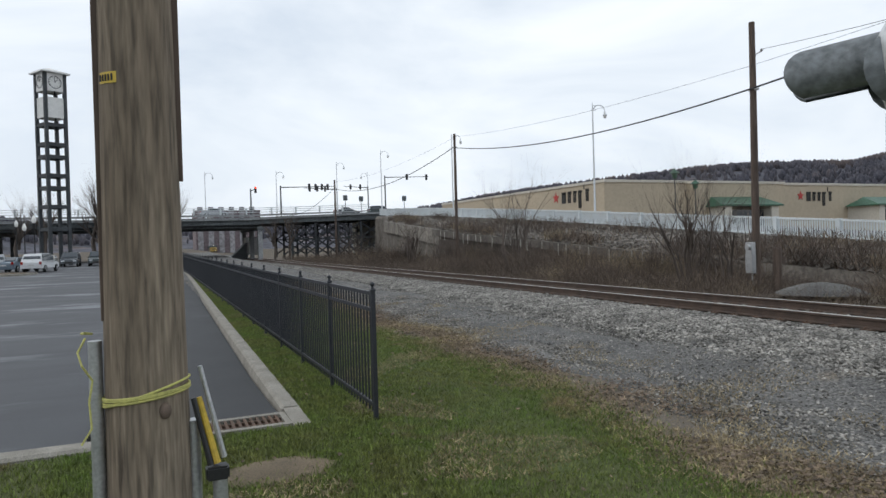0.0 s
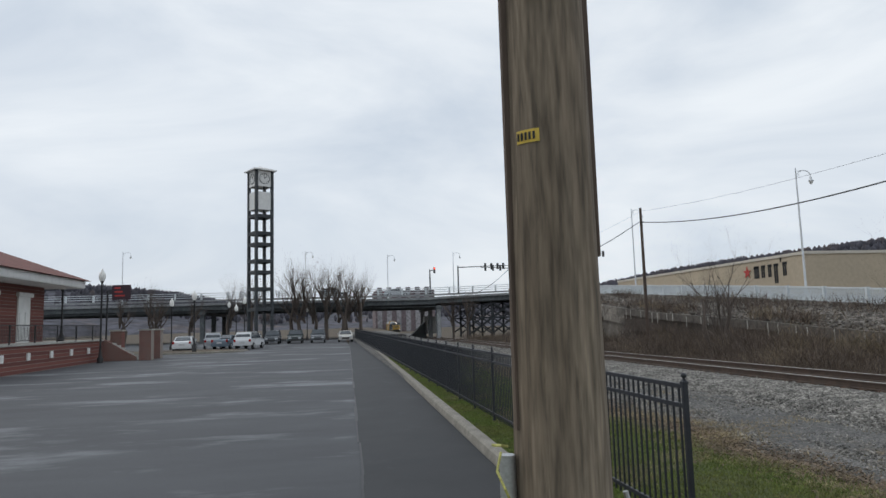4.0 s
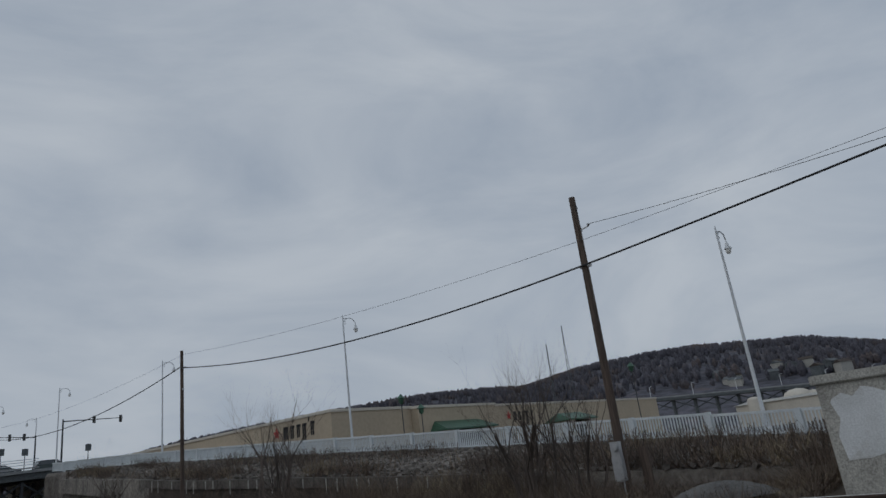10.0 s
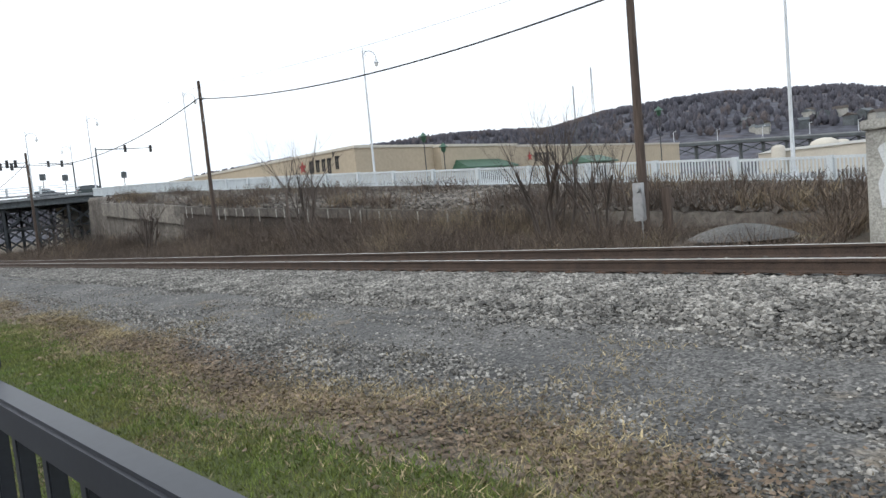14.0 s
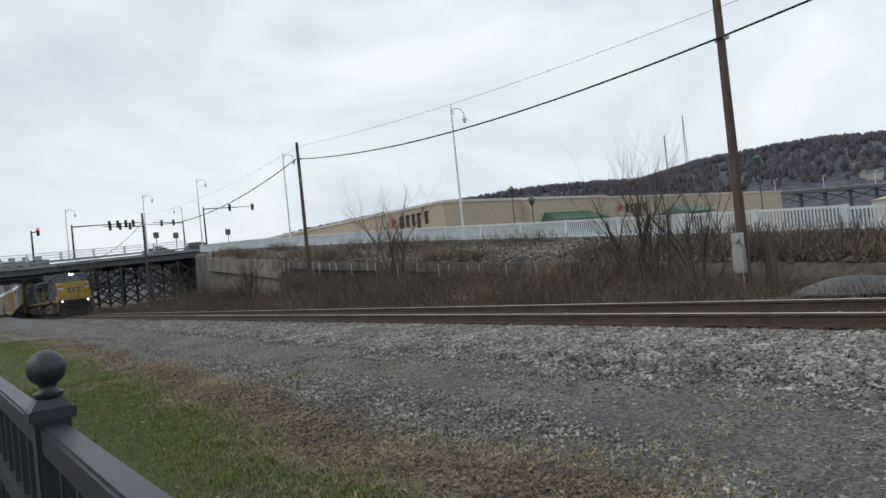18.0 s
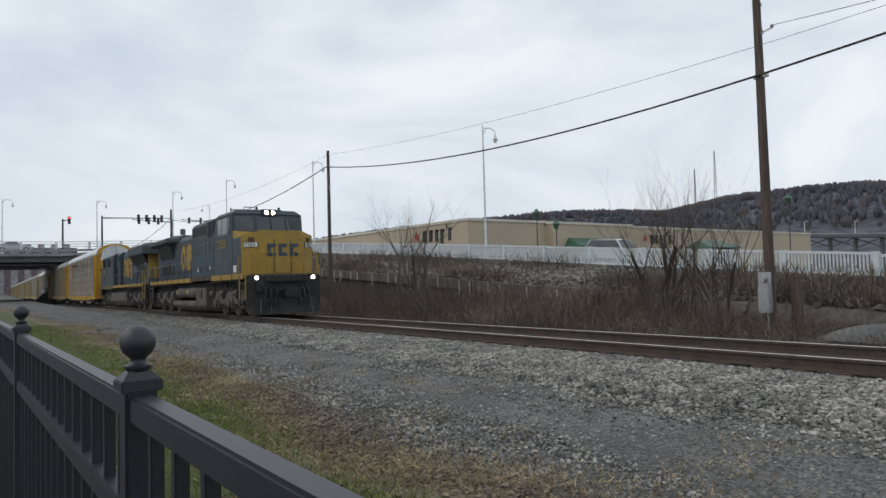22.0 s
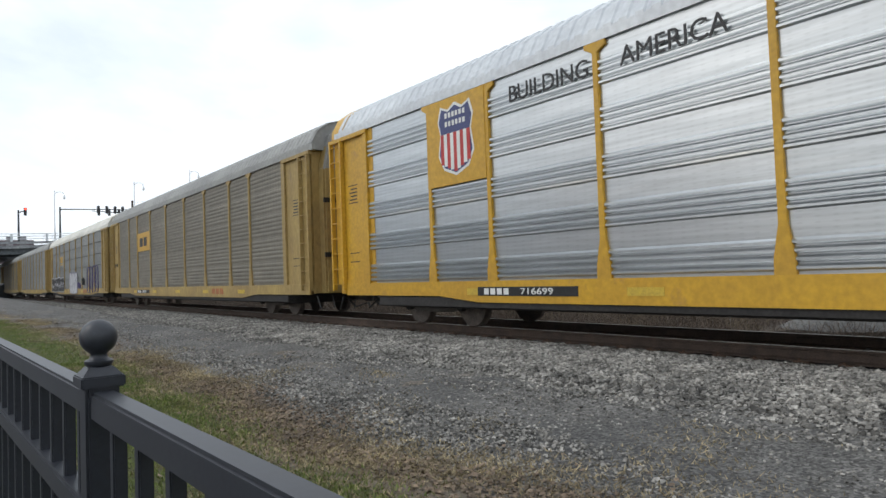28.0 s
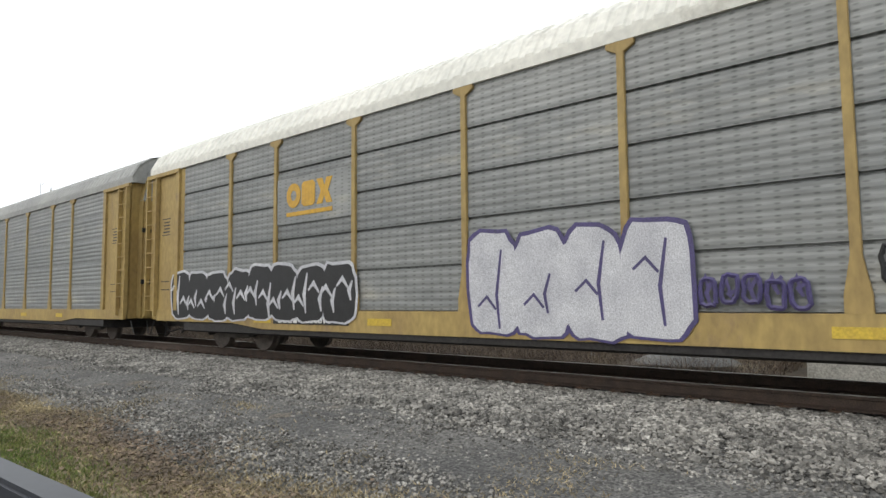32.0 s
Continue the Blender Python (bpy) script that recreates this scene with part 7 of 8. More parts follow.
    s.prism([(-0.945, 3.3), (0.945, 3.3), (0.945, 3.62), (0.74, 3.87), (-0.74, 3.87), (-0.945, 3.62)], 8.55, 18.2, "y")
    part("hood_top", s, M_blue_dirty, t, "weathered grey hood top", 0.015)
    hood_doors(t, 0.945, 8.75, 13.25, 9)
    hood_doors(t, 0.945, 13.5, 17.9, 10, 1.7, 2.75)
    for j in range(6):
        on_sides(t, "door_grille", 0.945, 15.08 + j * 0.37, 15.32 + j * 0.37, 2.03, 2.6, M_grille, "black door grille", 0.012)
    on_sides(t, "door_grille", 0.945, 14.34, 14.68, 1.91, 2.52, M_grille, "black door grille", 0.012)
    for k in (-1, 1):
        blocks_mark(t, k * 0.952, 12.7, 2.08, -3.35, 1.3, M_loco_yellow, k, M_blue)
        lettering("cab_number", "7303", 0.5, M_loco_yellow, t, k * 1.446, 4.35 if k < 0 else 3.1, 2.73, k, "yellow cab number")
    # radiators
    s = Shape()
    o = [(-0.9, 13.3), (0.9, 13.3), (1.42, 13.95), (1.42, 18.3), (-1.42, 18.3), (-1.42, 13.95)]
    s.add([(x * 0.9, y, 3.58) for x, y in o] + [(x, y, 3.68) for x, y in o] + [(x, y, 3.86) for x, y in o] + [(x * 0.72, y, 4.02) for x, y in o],
          [(5, 4, 3, 2, 1, 0), (18, 19, 20, 21, 22, 23)] + [(r * 6 + i, r * 6 + (i + 1) % 6, r * 6 + 6 + (i + 1) % 6, r * 6 + 6 + i) for r in range(3) for i in range(6)])
    part("radiator_roof", s, M_blue_dirty, t, "wide overhanging radiator roof")
    s = Shape()
    s.prism([(-1.22, 3.58), (1.22, 3.58), (0.97, 2.82), (-0.97, 2.82)], 14.45, 17.05, "y")
    part("radiator_intake", s, M_grille, t, "black radiator intake")
    for y in (14.3, 17.05):
        s = Shape()
        s.prism([(-1.25, 3.6), (1.25, 3.6), (0.98, 2.78), (-0.98, 2.78)], y, y + 0.15, "y")
        part("intake_end", s, M_blue_dirty, t)
    s = Shape()
    s.lathe([(0.36, 3.85), (0.36, 3.96), (0.42, 3.98), (0.42, 4.04), (0.1, 4.05)], 20, "z", (0, 12.2, 0))
    part("exhaust_stack", s, M_under_dark, t, "dark exhaust stack")
    s = Shape()
    for x, d in ((-0.3, 0.2), (0, 0.28), (0.26, 0.18)):
        s.lathe([(0.03, 0), (0.04, d), (0.1, d + 0.12)], 10, "y", (x, 10.4, 4.04)).lathe([(0.03, 0), (0.04, -d), (0.1, -d - 0.1)], 10, "y", (x * 0.6, 10.4, 4.16))
    s.box(-0.34, 10.36, 3.85, 0.34, 10.44, 4.05)
    part("horn", s, M_black, t, "black air horns")
    slab(t, "end_panel", -0.9, 18.2, 1.6, 0.9, 18.26, 3.5, M_blue, "blue hood end")
    # tanks
    s = Shape()
    s.prism([(-1.36, 0.6), (-1.4, 0.4), (-1.2, 0.18), (1.2, 0.18), (1.4, 0.4), (1.36, 0.6)], 8.1, 12.7, "y")
    part("fuel_tank", s, M_under, t, "dusty grey fuel tank", 0.03)
    s = Shape()
    s.prism([(-1.42, 1.18), (-1.42, 0.4), (-1.25, 0.2), (1.25, 0.2), (1.42, 0.4), (1.42, 1.18)], 6.3, 8.1, "y")
    part("tank_box", s, M_under, t, "dusty grey tank box", 0.04)
    on_sides(t, "gauge", 1.42, 6.95, 7.05, 0.75, 1.08, M_under_dark, "", 0.04)
    for x in (-1.14, 1.14):
        for a, b in ((8.2, 10.1), (10.25, 12.15)):
            s = Shape()
            s.lathe([(0.05, a), (0.18, a + 0.03), (0.25, a + 0.13), (0.25, b - 0.13), (0.18, b - 0.03), (0.05, b)], 18, "y", (x, 0, 0.98))
            part("air_reservoir", s, M_under, t, "dusty round air reservoir")
            slab(t, "yellow_notice", x * 1.22, b - 0.5, 0.95, x * 1.225, b - 0.3, 1.1, M_yellow)
    under_piping(t, 2.0, 6.2)
    under_piping(t, 12.7, 17.6)
    loco_truck(t, 3.72)
    loco_truck(t, 15.55)
    loco_end(t, 0.5, 1, M_loco_yellow, True)
    loco_end(t, 18.45, -1, M_galv_dark)
    walk_rail(t, [(4.5, 3.1), (7.9, 3.1), (8.45, 2.45), (17.5, 2.42), (17.9, 2.1), (17.9, 1.5)], posts)
    # lamps, number boards, roof fittings
    for x in (-0.13, 0.13):
        s = Shape()
        s.lathe([(0.075, 2.3), (0.075, 2.25), (0.06, 2.24), (0.02, 2.235)], 16, "y", (x, 0, 4.06))
        part("headlamp", s, M_lamp_on, t, "lit headlamp")
    slab(t, "headlamp_box", -0.3, 2.27, 3.93, 0.3, 2.6, 4.2, M_black, "", 0.02)
    for x in (-1.1, 1.1):
        s = Shape()
        s.lathe([(0.07, 0.74), (0.07, 0.7), (0.05, 0.685), (0.02, 0.68)], 16, "y", (x, 0, 1.46))
        part("ditch_lamp", s, M_lamp_side, t, "lit ditch lamp")
        slab(t, "lamp_housing", x - 0.13, 0.745, 1.33, x + 0.13, 0.88, 1.59, M_black, "", 0.02)
    for x in (-0.6, -0.16, 0.28):
        s = Shape()
        s.prism([(x, 2.28), (x + 0.34, 2.28), (x + 0.34, 2.4), (x + 0.14, 2.43), (x + 0.14, 2.6), (x + 0.34, 2.63), (x + 0.34, 2.75), (x, 2.75)], 0.952, 0.972, "y")
        part("nose_mark", s, M_blue, t, "dark blue plain block")
    for k in (-1, 1):
        b = part("number_board", Shape().box(-0.27, -0.02, -0.1, 0.27, 0.02, 0.1), M_black, t, "white-figured number board", 0.008, at=pose(k * 1.13, 1.215, 2.72, 0, 0, 38.5 * k))
        slab(b, "board_face", -0.255, -0.026, -0.085, 0.255, -0.019, 0.085, M_plate_white)
        me = words("7303", 0.21, 0.004)
        me.materials.clear()
        me.materials.append(M_black)
        part("board_number", me, None, b, at=pose(-0.24, -0.03, -0.075))
        part("marker_lamp", Shape().box(-0.1, -0.03, -0.08, 0.1, 0.03, 0.08), M_rust, t, "small dark marker lamp", 0.01, at=pose(k * 1.13, 1.21, 2.92, 0, 0, 38.5 * k))
        rail_bar(t, [(k * 1.4, 0.9, 1.55), (k * 1.35, 0.95, 2.3), (k * 0.95, 1.05, 2.6)], 0.02, M_loco_yellow)
    s = Shape()
    s.tube([(-0.9, 2.7, 4.19), (-0.9, 2.65, 4.3), (-0.5, 2.65, 4.3), (-0.5, 2.7, 4.19)], 0.018, 6).tube([(-0.9, 4.4, 4.15), (-0.6, 4.35, 4.28)], 0.03, 6).box(0.3, 3.2, 4.17, 0.75, 3.6, 4.26)
    part("roof_fittings", s, M_black, t)
    return t


def second_locomotive():
    """The second diesel, coupled hood first with its cab at the rear; y from its leading coupler backwards."""
    t = thing("locomotive", "dark blue diesel locomotive coupled hood first behind the leader", "locomotive")
    slab(t, "underframe", -1.1, 0.9, 0.95, 1.1, 19.6, 1.42, M_under_dark)
    slab(t, "walkway", -1.42, 1.2, 1.5, 1.42, 19.4, 1.6, M_under)
    posts = [2.3, 3.6, 4.9, 6.2, 7.5, 8.7, 9.9, 11.1, 12.3]
    sill(t, 1.75, 13.1, 1.46, 1.65, M_loco_yellow, posts)
    sill(t, 13.1, 19.45, 1.42, 1.64, M_step, [])
    # hood
    s = Shape()
    s.prism([(-0.97, 1.6), (0.97, 1.6), (0.97, 3.75), (0.8, 4.05), (-0.8, 4.05), (-0.97, 3.75)], 2.42, 11.45, "y")
    part("long_hood", s, M_blue, t, "dark blue long hood", 0.015)
    hood_doors(t, 0.975, 7.0, 10.8, 8, 1.7, 3.7)
    hood_doors(t, 0.975, 2.5, 7.0, 8, 1.7, 3.0)
    slab(t, "end_panel", -0.97, 2.35, 1.95, 0.97, 2.422, 3.42, M_loco_yellow, "yellow hood end")
    slab(t, "end_skirt", -0.972, 2.345, 1.6, 0.972, 2.42, 1.95, M_blue, "blue lower hood end")
    for x in (-0.5, 0.5):
        slab(t, "door_seam", x - 0.012, 2.338, 1.66, x + 0.012, 2.35, 3.3, M_black)
    slab(t, "end_mark", -0.34, 2.335, 2.3, -0.06, 2.349, 2.72, M_blue, "dark blue plain block")
    slab(t, "end_mark", 0.02, 2.335, 2.3, 0.3, 2.349, 2.72, M_blue, "dark blue plain block")
    for y0, y1, z0, z1 in ((5.2, 5.95, 1.98, 3.15), (6.15, 6.55, 2.72, 3.2), (4.7, 4.97, 1.78, 2.8), (4.33, 4.57, 1.78, 2.8), (3.84, 4.18, 1.78, 2.8), (11.62, 12.02, 3.36, 3.8)):
        x = 0.975 if y0 < 11 else 1.2
        on_sides(t, "grille_frame", x, y0 - 0.05, y1 + 0.05, z0 - 0.05, z1 + 0.05, M_blue_dirty, "", 0.012)
        on_sides(t, "grille", x, y0, y1, z0, z1, M_grille, "black louvred grille", 0.02)
    on_sides(t, "round_door", 0.975, 3.1, 3.7, 2.0, 2.9, M_blue_dirty, "pale access door", 0.02, 0.01)
    for k in (-1, 1):
        s = Shape()
        s.lathe([(0.2, k * 0.99), (0.2, k * 1.06), (0.14, k * 1.08), (0.02, k * 1.085)], 18, "x", (0, 3.42, 2.42))
        part("fan_cover", s, M_under_dark, t)
    for y, z in ((3.2, 2.85), (4.0, 2.95), (6.7, 3.05), (8.2, 2.05), (5.0, 2.95)):
        on_sides(t, "small_notice", 0.975, y, y + 0.2, z, z + 0.08, M_plate_white, "white notice", 0.03)
    for k in (-1, 1):
        blocks_mark(t, k * 0.984, 11.3, 2.2, -3.5, 1.33, M_loco_yellow, k, M_blue)
        lettering("cab_number", "5469", 0.42, M_loco_yellow, t, k * 1.437, 18.15 if k < 0 else 17.0, 2.64, k, "yellow cab number")
    # radiator roof with deep flanks
    s = Shape()
    o = [(-0.7, 1.35), (0.7, 1.35), (1.42, 1.9), (1.42, 7.0), (1.0, 7.3), (-1.0, 7.3), (-1.42, 7.0), (-1.42, 1.9)]
    s.add([(x * 0.96, y, 3.42) for x, y in o] + [(x, y, 3.5) for x, y in o] + [(x, y, 3.94) for x, y in o] + [(x * 0.8, y + (0.1 if y < 4 else 0), 4.12) for x, y in o],
          [tuple(range(7, -1, -1)), tuple(range(24, 32))] + [(r * 8 + i, r * 8 + (i + 1) % 8, r * 8 + 8 + (i + 1) % 8, r * 8 + 8 + i) for r in range(3) for i in range(8)])
    part("radiator_roof", s, M_blue_dirty, t, "wide overhanging radiator roof with deep flanks")
    s = Shape()
    s.prism([(-1.3, 3.45), (1.3, 3.45), (1.0, 2.9), (-1.0, 2.9)], 2.5, 6.7, "y")
    part("radiator_intake", s, M_grille, t, "black radiator intake")
    for y in (4.5, 6.7):
        s = Shape()
        s.prism([(-1.33, 3.45), (1.33, 3.45), (1.01, 2.85), (-1.01, 2.85)], y, y + 0.12, "y")
        part("intake_end", s, M_blue_dirty, t)
    s = Shape()
    for z in (3.56, 3.76):
        s.lathe([(0.075, 1.3), (0.075, 1.24), (0.05, 1.23), (0.02, 1.225)], 12, "y", (0, 0, z))
    s.box(-0.12, 1.25, 3.45, 0.12, 1.4, 3.87)
    part("rear_lamp", s, M_under_dark, t, "unlit rear lamps")
    slab(t, "exhaust_stack", -0.5, 7.5, 4.0, 0.5, 9.0, 4.2, M_under_dark, "dark exhaust stack", 0.06)
    s = Shape()
    for y in (8.9, 9.1, 9.3):
        s.lathe([(0.05, 4.0), (0.05, 4.15), (0.09, 4.17), (0.09, 4.24), (0.02, 4.25)], 8, "z", (-0.6, y, 0))
    part("roof_vent", s, M_under_dark, t)
    # cabin and cab
    s = Shape()
    s.prism([(-1.2, 1.6), (1.2, 1.6), (1.2, 3.88), (1.0, 4.05), (-1.0, 4.05), (-1.2, 3.88)], 11.45, 12.95, "y")
    part("equipment_cabin", s, M_blue, t, "blue equipment cabin", 0.02)
    # No hollow here: a flat dark plate gives the recess its shade.
    on_sides(t, "recess", 1.2, 12.3, 12.9, 1.75, 2.95, M_grille, "dark recess beside the cab", 0.02)
    s = Shape()
    s.prism([(12.95, 1.6), (12.95, 3.86), (18.5, 3.84), (18.75, 3.1), (19.5, 2.72), (19.5, 1.6)], -1.43, 1.43, "x")
    cab = part("cab", s, M_blue_dirty, t, "weathered blue-grey cab", 0.03)
    s = Shape()
    s.prism([(-1.44, 3.83), (1.44, 3.83), (1.15, 4.06), (-1.15, 4.06)], 12.95, 18.62, "y")
    part("cab_roof", s, M_blue_dirty, cab, "", 0.02)
    for a, b in ((18.2, 17.55), (17.45, 16.85), (16.1, 15.3), (15.1, 14.3)):
        on_sides(cab, "window_frame", 1.43, b - 0.04, a + 0.04, 3.1, 3.78, M_black, "", 0.006)
        on_sides(cab, "side_window", 1.43, b, a, 3.15, 3.73, M_window, "dark side window", 0.012)
    for x in (-0.95, -0.32, 0.32, 0.95):
        s = Shape()
        s.add([(x - 0.28, 18.72, 3.2), (x + 0.28, 18.72, 3.2), (x + 0.28, 18.56, 3.75), (x - 0.28, 18.56, 3.75), (x - 0.28, 18.76, 3.2), (x + 0.28, 18.76, 3.2), (x + 0.28, 18.6, 3.75), (x - 0.28, 18.6, 3.75)],
              [(0, 1, 2, 3), (7, 6, 5, 4), (0, 4, 5, 1), (1, 5, 6, 2), (2, 6, 7, 3), (3, 7, 4, 0)])
        part("windscreen", s, M_window, cab, "dark windscreen pane")
    for y in (13.6, 16.4, 18.6):
        on_sides(cab, "door_seam", 1.43, y, y + 0.02, 1.66, 3.05, M_black, "", 0.006)
    on_sides(cab, "nose_vent", 1.43, 17.35, 17.65, 1.95, 2.4, M_grille, "dark vent", 0.012)
    for y in (15.2, 15.6, 14.8):
        on_sides(cab, "small_notice", 1.43, y, y + 0.1, 2.1, 2.2, M_red_faded, "faded red notice", 0.012)
    # tank, trucks, ends
    s = Shape()
    s.prism([(-1.42, 1.12), (-1.42, 0.55), (-1.15, 0.2), (1.15, 0.2), (1.42, 0.55), (1.42, 1.12)], 7.5, 14.2, "y")
    part("fuel_tank", s, M_under, t, "dusty grey fuel tank", 0.04)
    on_sides(t, "tank_seam", 1.42, 11.2, 11.23, 0.56, 1.1, M_under_dark, "", 0.004)
    under_piping(t, 1.8, 7.4)
    under_piping(t, 14.4, 19.0)
    loco_truck(t, 4.4)
    loco_truck(t, 17.0)
    loco_end(t, 0.55, 1, M_loco_yellow)
    loco_end(t, 20.05, -1, M_galv_dark)
    walk_rail(t, [(1.85, 1.5), (1.85, 2.2), (2.1, 2.42), (12.4, 2.42), (12.85, 2.2), (12.85, 1.5)], posts)
    return t


loco1 = lead_locomotive()
loco2 = second_locomotive()

# ---- covered car carriers ----
def mat_panel(name, c1, c2, dirt, rough=0.5, metal=0.3, run=(1, 1, 0.35), holes=0.6):
    """Corrugated perforated sheet: rows of small holes and streaks of dirt."""
    m = mat(name, c1, c2, 0.6, rough, metal=metal, fine=8, spots=dirt, spot_scale=0.9, spot_at=0.62, stretch=run, vary=0.1, fine_amount=0.12)
    n, l = m.node_tree.nodes, m.node_tree.links
    b = n["Principled BSDF"]
    src = b.inputs["Base Color"].links[0].from_socket
    co = n.new("ShaderNodeTexCoord")
    w1, w2 = n.new("ShaderNodeTexWave"), n.new("ShaderNodeTexWave")
    w1.bands_direction, w2.bands_direction = "Y", "Z"
    w1.inputs["Scale"].default_value, w2.inputs["Scale"].default_value = 1.6, 4.6
    for w in (w1, w2):
        w.inputs["Distortion"].default_value = 0.25
        l.new(co.outputs["Object"], w.inputs["Vector"])
    mu = n.new("ShaderNodeMath")
    mu.operation = "MULTIPLY"
    l.new(w1.outputs["Fac"], mu.inputs[0])
    l.new(w2.outputs["Fac"], mu.inputs[1])
    mr = n.new("ShaderNodeMapRange")
    mr.inputs["From Min"].default_value, mr.inputs["From Max"].default_value = 0.55, 0.95
    mr.inputs["To Min"].default_value, mr.inputs["To Max"].default_value = 1.0, holes
    l.new(mu.outputs["Value"], mr.inputs["Value"])
    mx = n.new("ShaderNodeMix")
    mx.data_type, mx.blend_type = "RGBA", "MULTIPLY"
    mx.inputs["Factor"].default_value = 1.0
    l.new(src, mx.inputs["A"])
    l.new(mr.outputs["Result"], mx.inputs["B"])
    l.new(mx.outputs["Result"], b.inputs["Base Color"])
    return m


M_panel_new = mat_panel("bright_galvanised_panel", (0.56, 0.58, 0.59), (0.45, 0.48, 0.5), (0.63, 0.62, 0.57), 0.3, 0.85, (1, 0.12, 2.6), 0.92)
M_panel_dirty = mat_panel("brown_dusted_panel", (0.23, 0.21, 0.17), (0.165, 0.15, 0.12), (0.29, 0.265, 0.21), 0.6, 0.2, (1, 0.3, 1.4))
M_panel_grey = mat_panel("dull_grey_panel", (0.29, 0.295, 0.285), (0.2, 0.208, 0.205), (0.35, 0.34, 0.3), 0.55, 0.25, (1, 0.4, 1.6))
M_car_yellow = mat("bright_car_yellow", (0.58, 0.33, 0.025), (0.5, 0.28, 0.03), 0.7, 0.45, fine=12, spots=(0.4, 0.22, 0.05), spot_scale=1.4, spot_at=0.66, fine_amount=0.12)
M_car_tan = mat("faded_car_yellow", (0.4, 0.285, 0.098), (0.3, 0.205, 0.078), 0.8, 0.6, fine=12, spots=(0.25, 0.17, 0.09), spot_scale=1.2, spot_at=0.64, stretch=(1, 1, 0.5), fine_amount=0.16)
M_roof_new = mat("galvanised_roof", (0.6, 0.62, 0.63), (0.5, 0.52, 0.54), 0.5, 0.4, metal=0.4, fine=9, fine_amount=0.1)
M_roof_white = mat("whitish_roof", (0.74, 0.72, 0.65), (0.62, 0.61, 0.55), 0.4, 0.6, fine=7, spots=(0.4, 0.38, 0.33), spot_scale=0.7, spot_at=0.65, fine_amount=0.12)
M_roof_grey = mat("dirty_grey_roof", (0.33, 0.33, 0.31), (0.25, 0.25, 0.24), 0.4, 0.6, fine=7, fine_amount=0.12)
M_purple = mat("purple_spray_paint", (0.075, 0.06, 0.17), (0.06, 0.05, 0.13), 2, 0.5)
M_white_spray = mat("white_spray_paint", (0.56, 0.56, 0.58), (0.44, 0.44, 0.47), 2, 0.5)
M_blue_field = mat("shield_blue", (0.05, 0.06, 0.17), (0.045, 0.055, 0.15), 2, 0.45)
CAR = 25.9


def panel_mesh(width, style):
    """One bay of corrugated side sheet, running along y, facing -x."""
    rows = []
    H = 3.42
    for k in range(5):
        z0 = k * H / 5
        hh = H / 5
        if style == "new":
            rows += [(z0, 0.0), (z0 + 0.02, 0.0)]
            for j in range(4):
                c = z0 + 0.08 + j * 0.098
                rows += [(c - 0.042, 0.0), (c - 0.02, 0.042), (c + 0.01, 0.042), (c + 0.04, 0.0)]
            rows += [(z0 + hh - 0.005, 0.0)]
        else:
            dip, rib = (-0.06, 0.005) if style == "seamed" else (-0.003, 0.008)
            gap = 0.034 if style == "seamed" and k else 0.01
            rows += [(z0, dip), (z0 + gap, dip), (z0 + gap + 0.004, 0.0)]
            for j in range(5):
                c = z0 + 0.1 + j * 0.12
                rows += [(c - 0.05, 0.0), (c - 0.02, rib), (c + 0.02, rib), (c + 0.05, 0.0)]
            rows += [(z0 + hh - 0.008, 0.0)]
    s = Shape()
    n = len(rows)
    s.v = [(-d, y, z) for y in (0, width) for z, d in rows]
    s.f = [(i, i + 1, n + i + 1, n + i) for i in range(n - 1)]
    return s


POSTS = (2.55, 5.1, 6.9, 9.5, 12.0, 14.65, 17.25, 19.7, 21.45, 23.9)
BAYS = [(a + 0.03, b - a - 0.06) for a, b in zip(POSTS, POSTS[1:])]


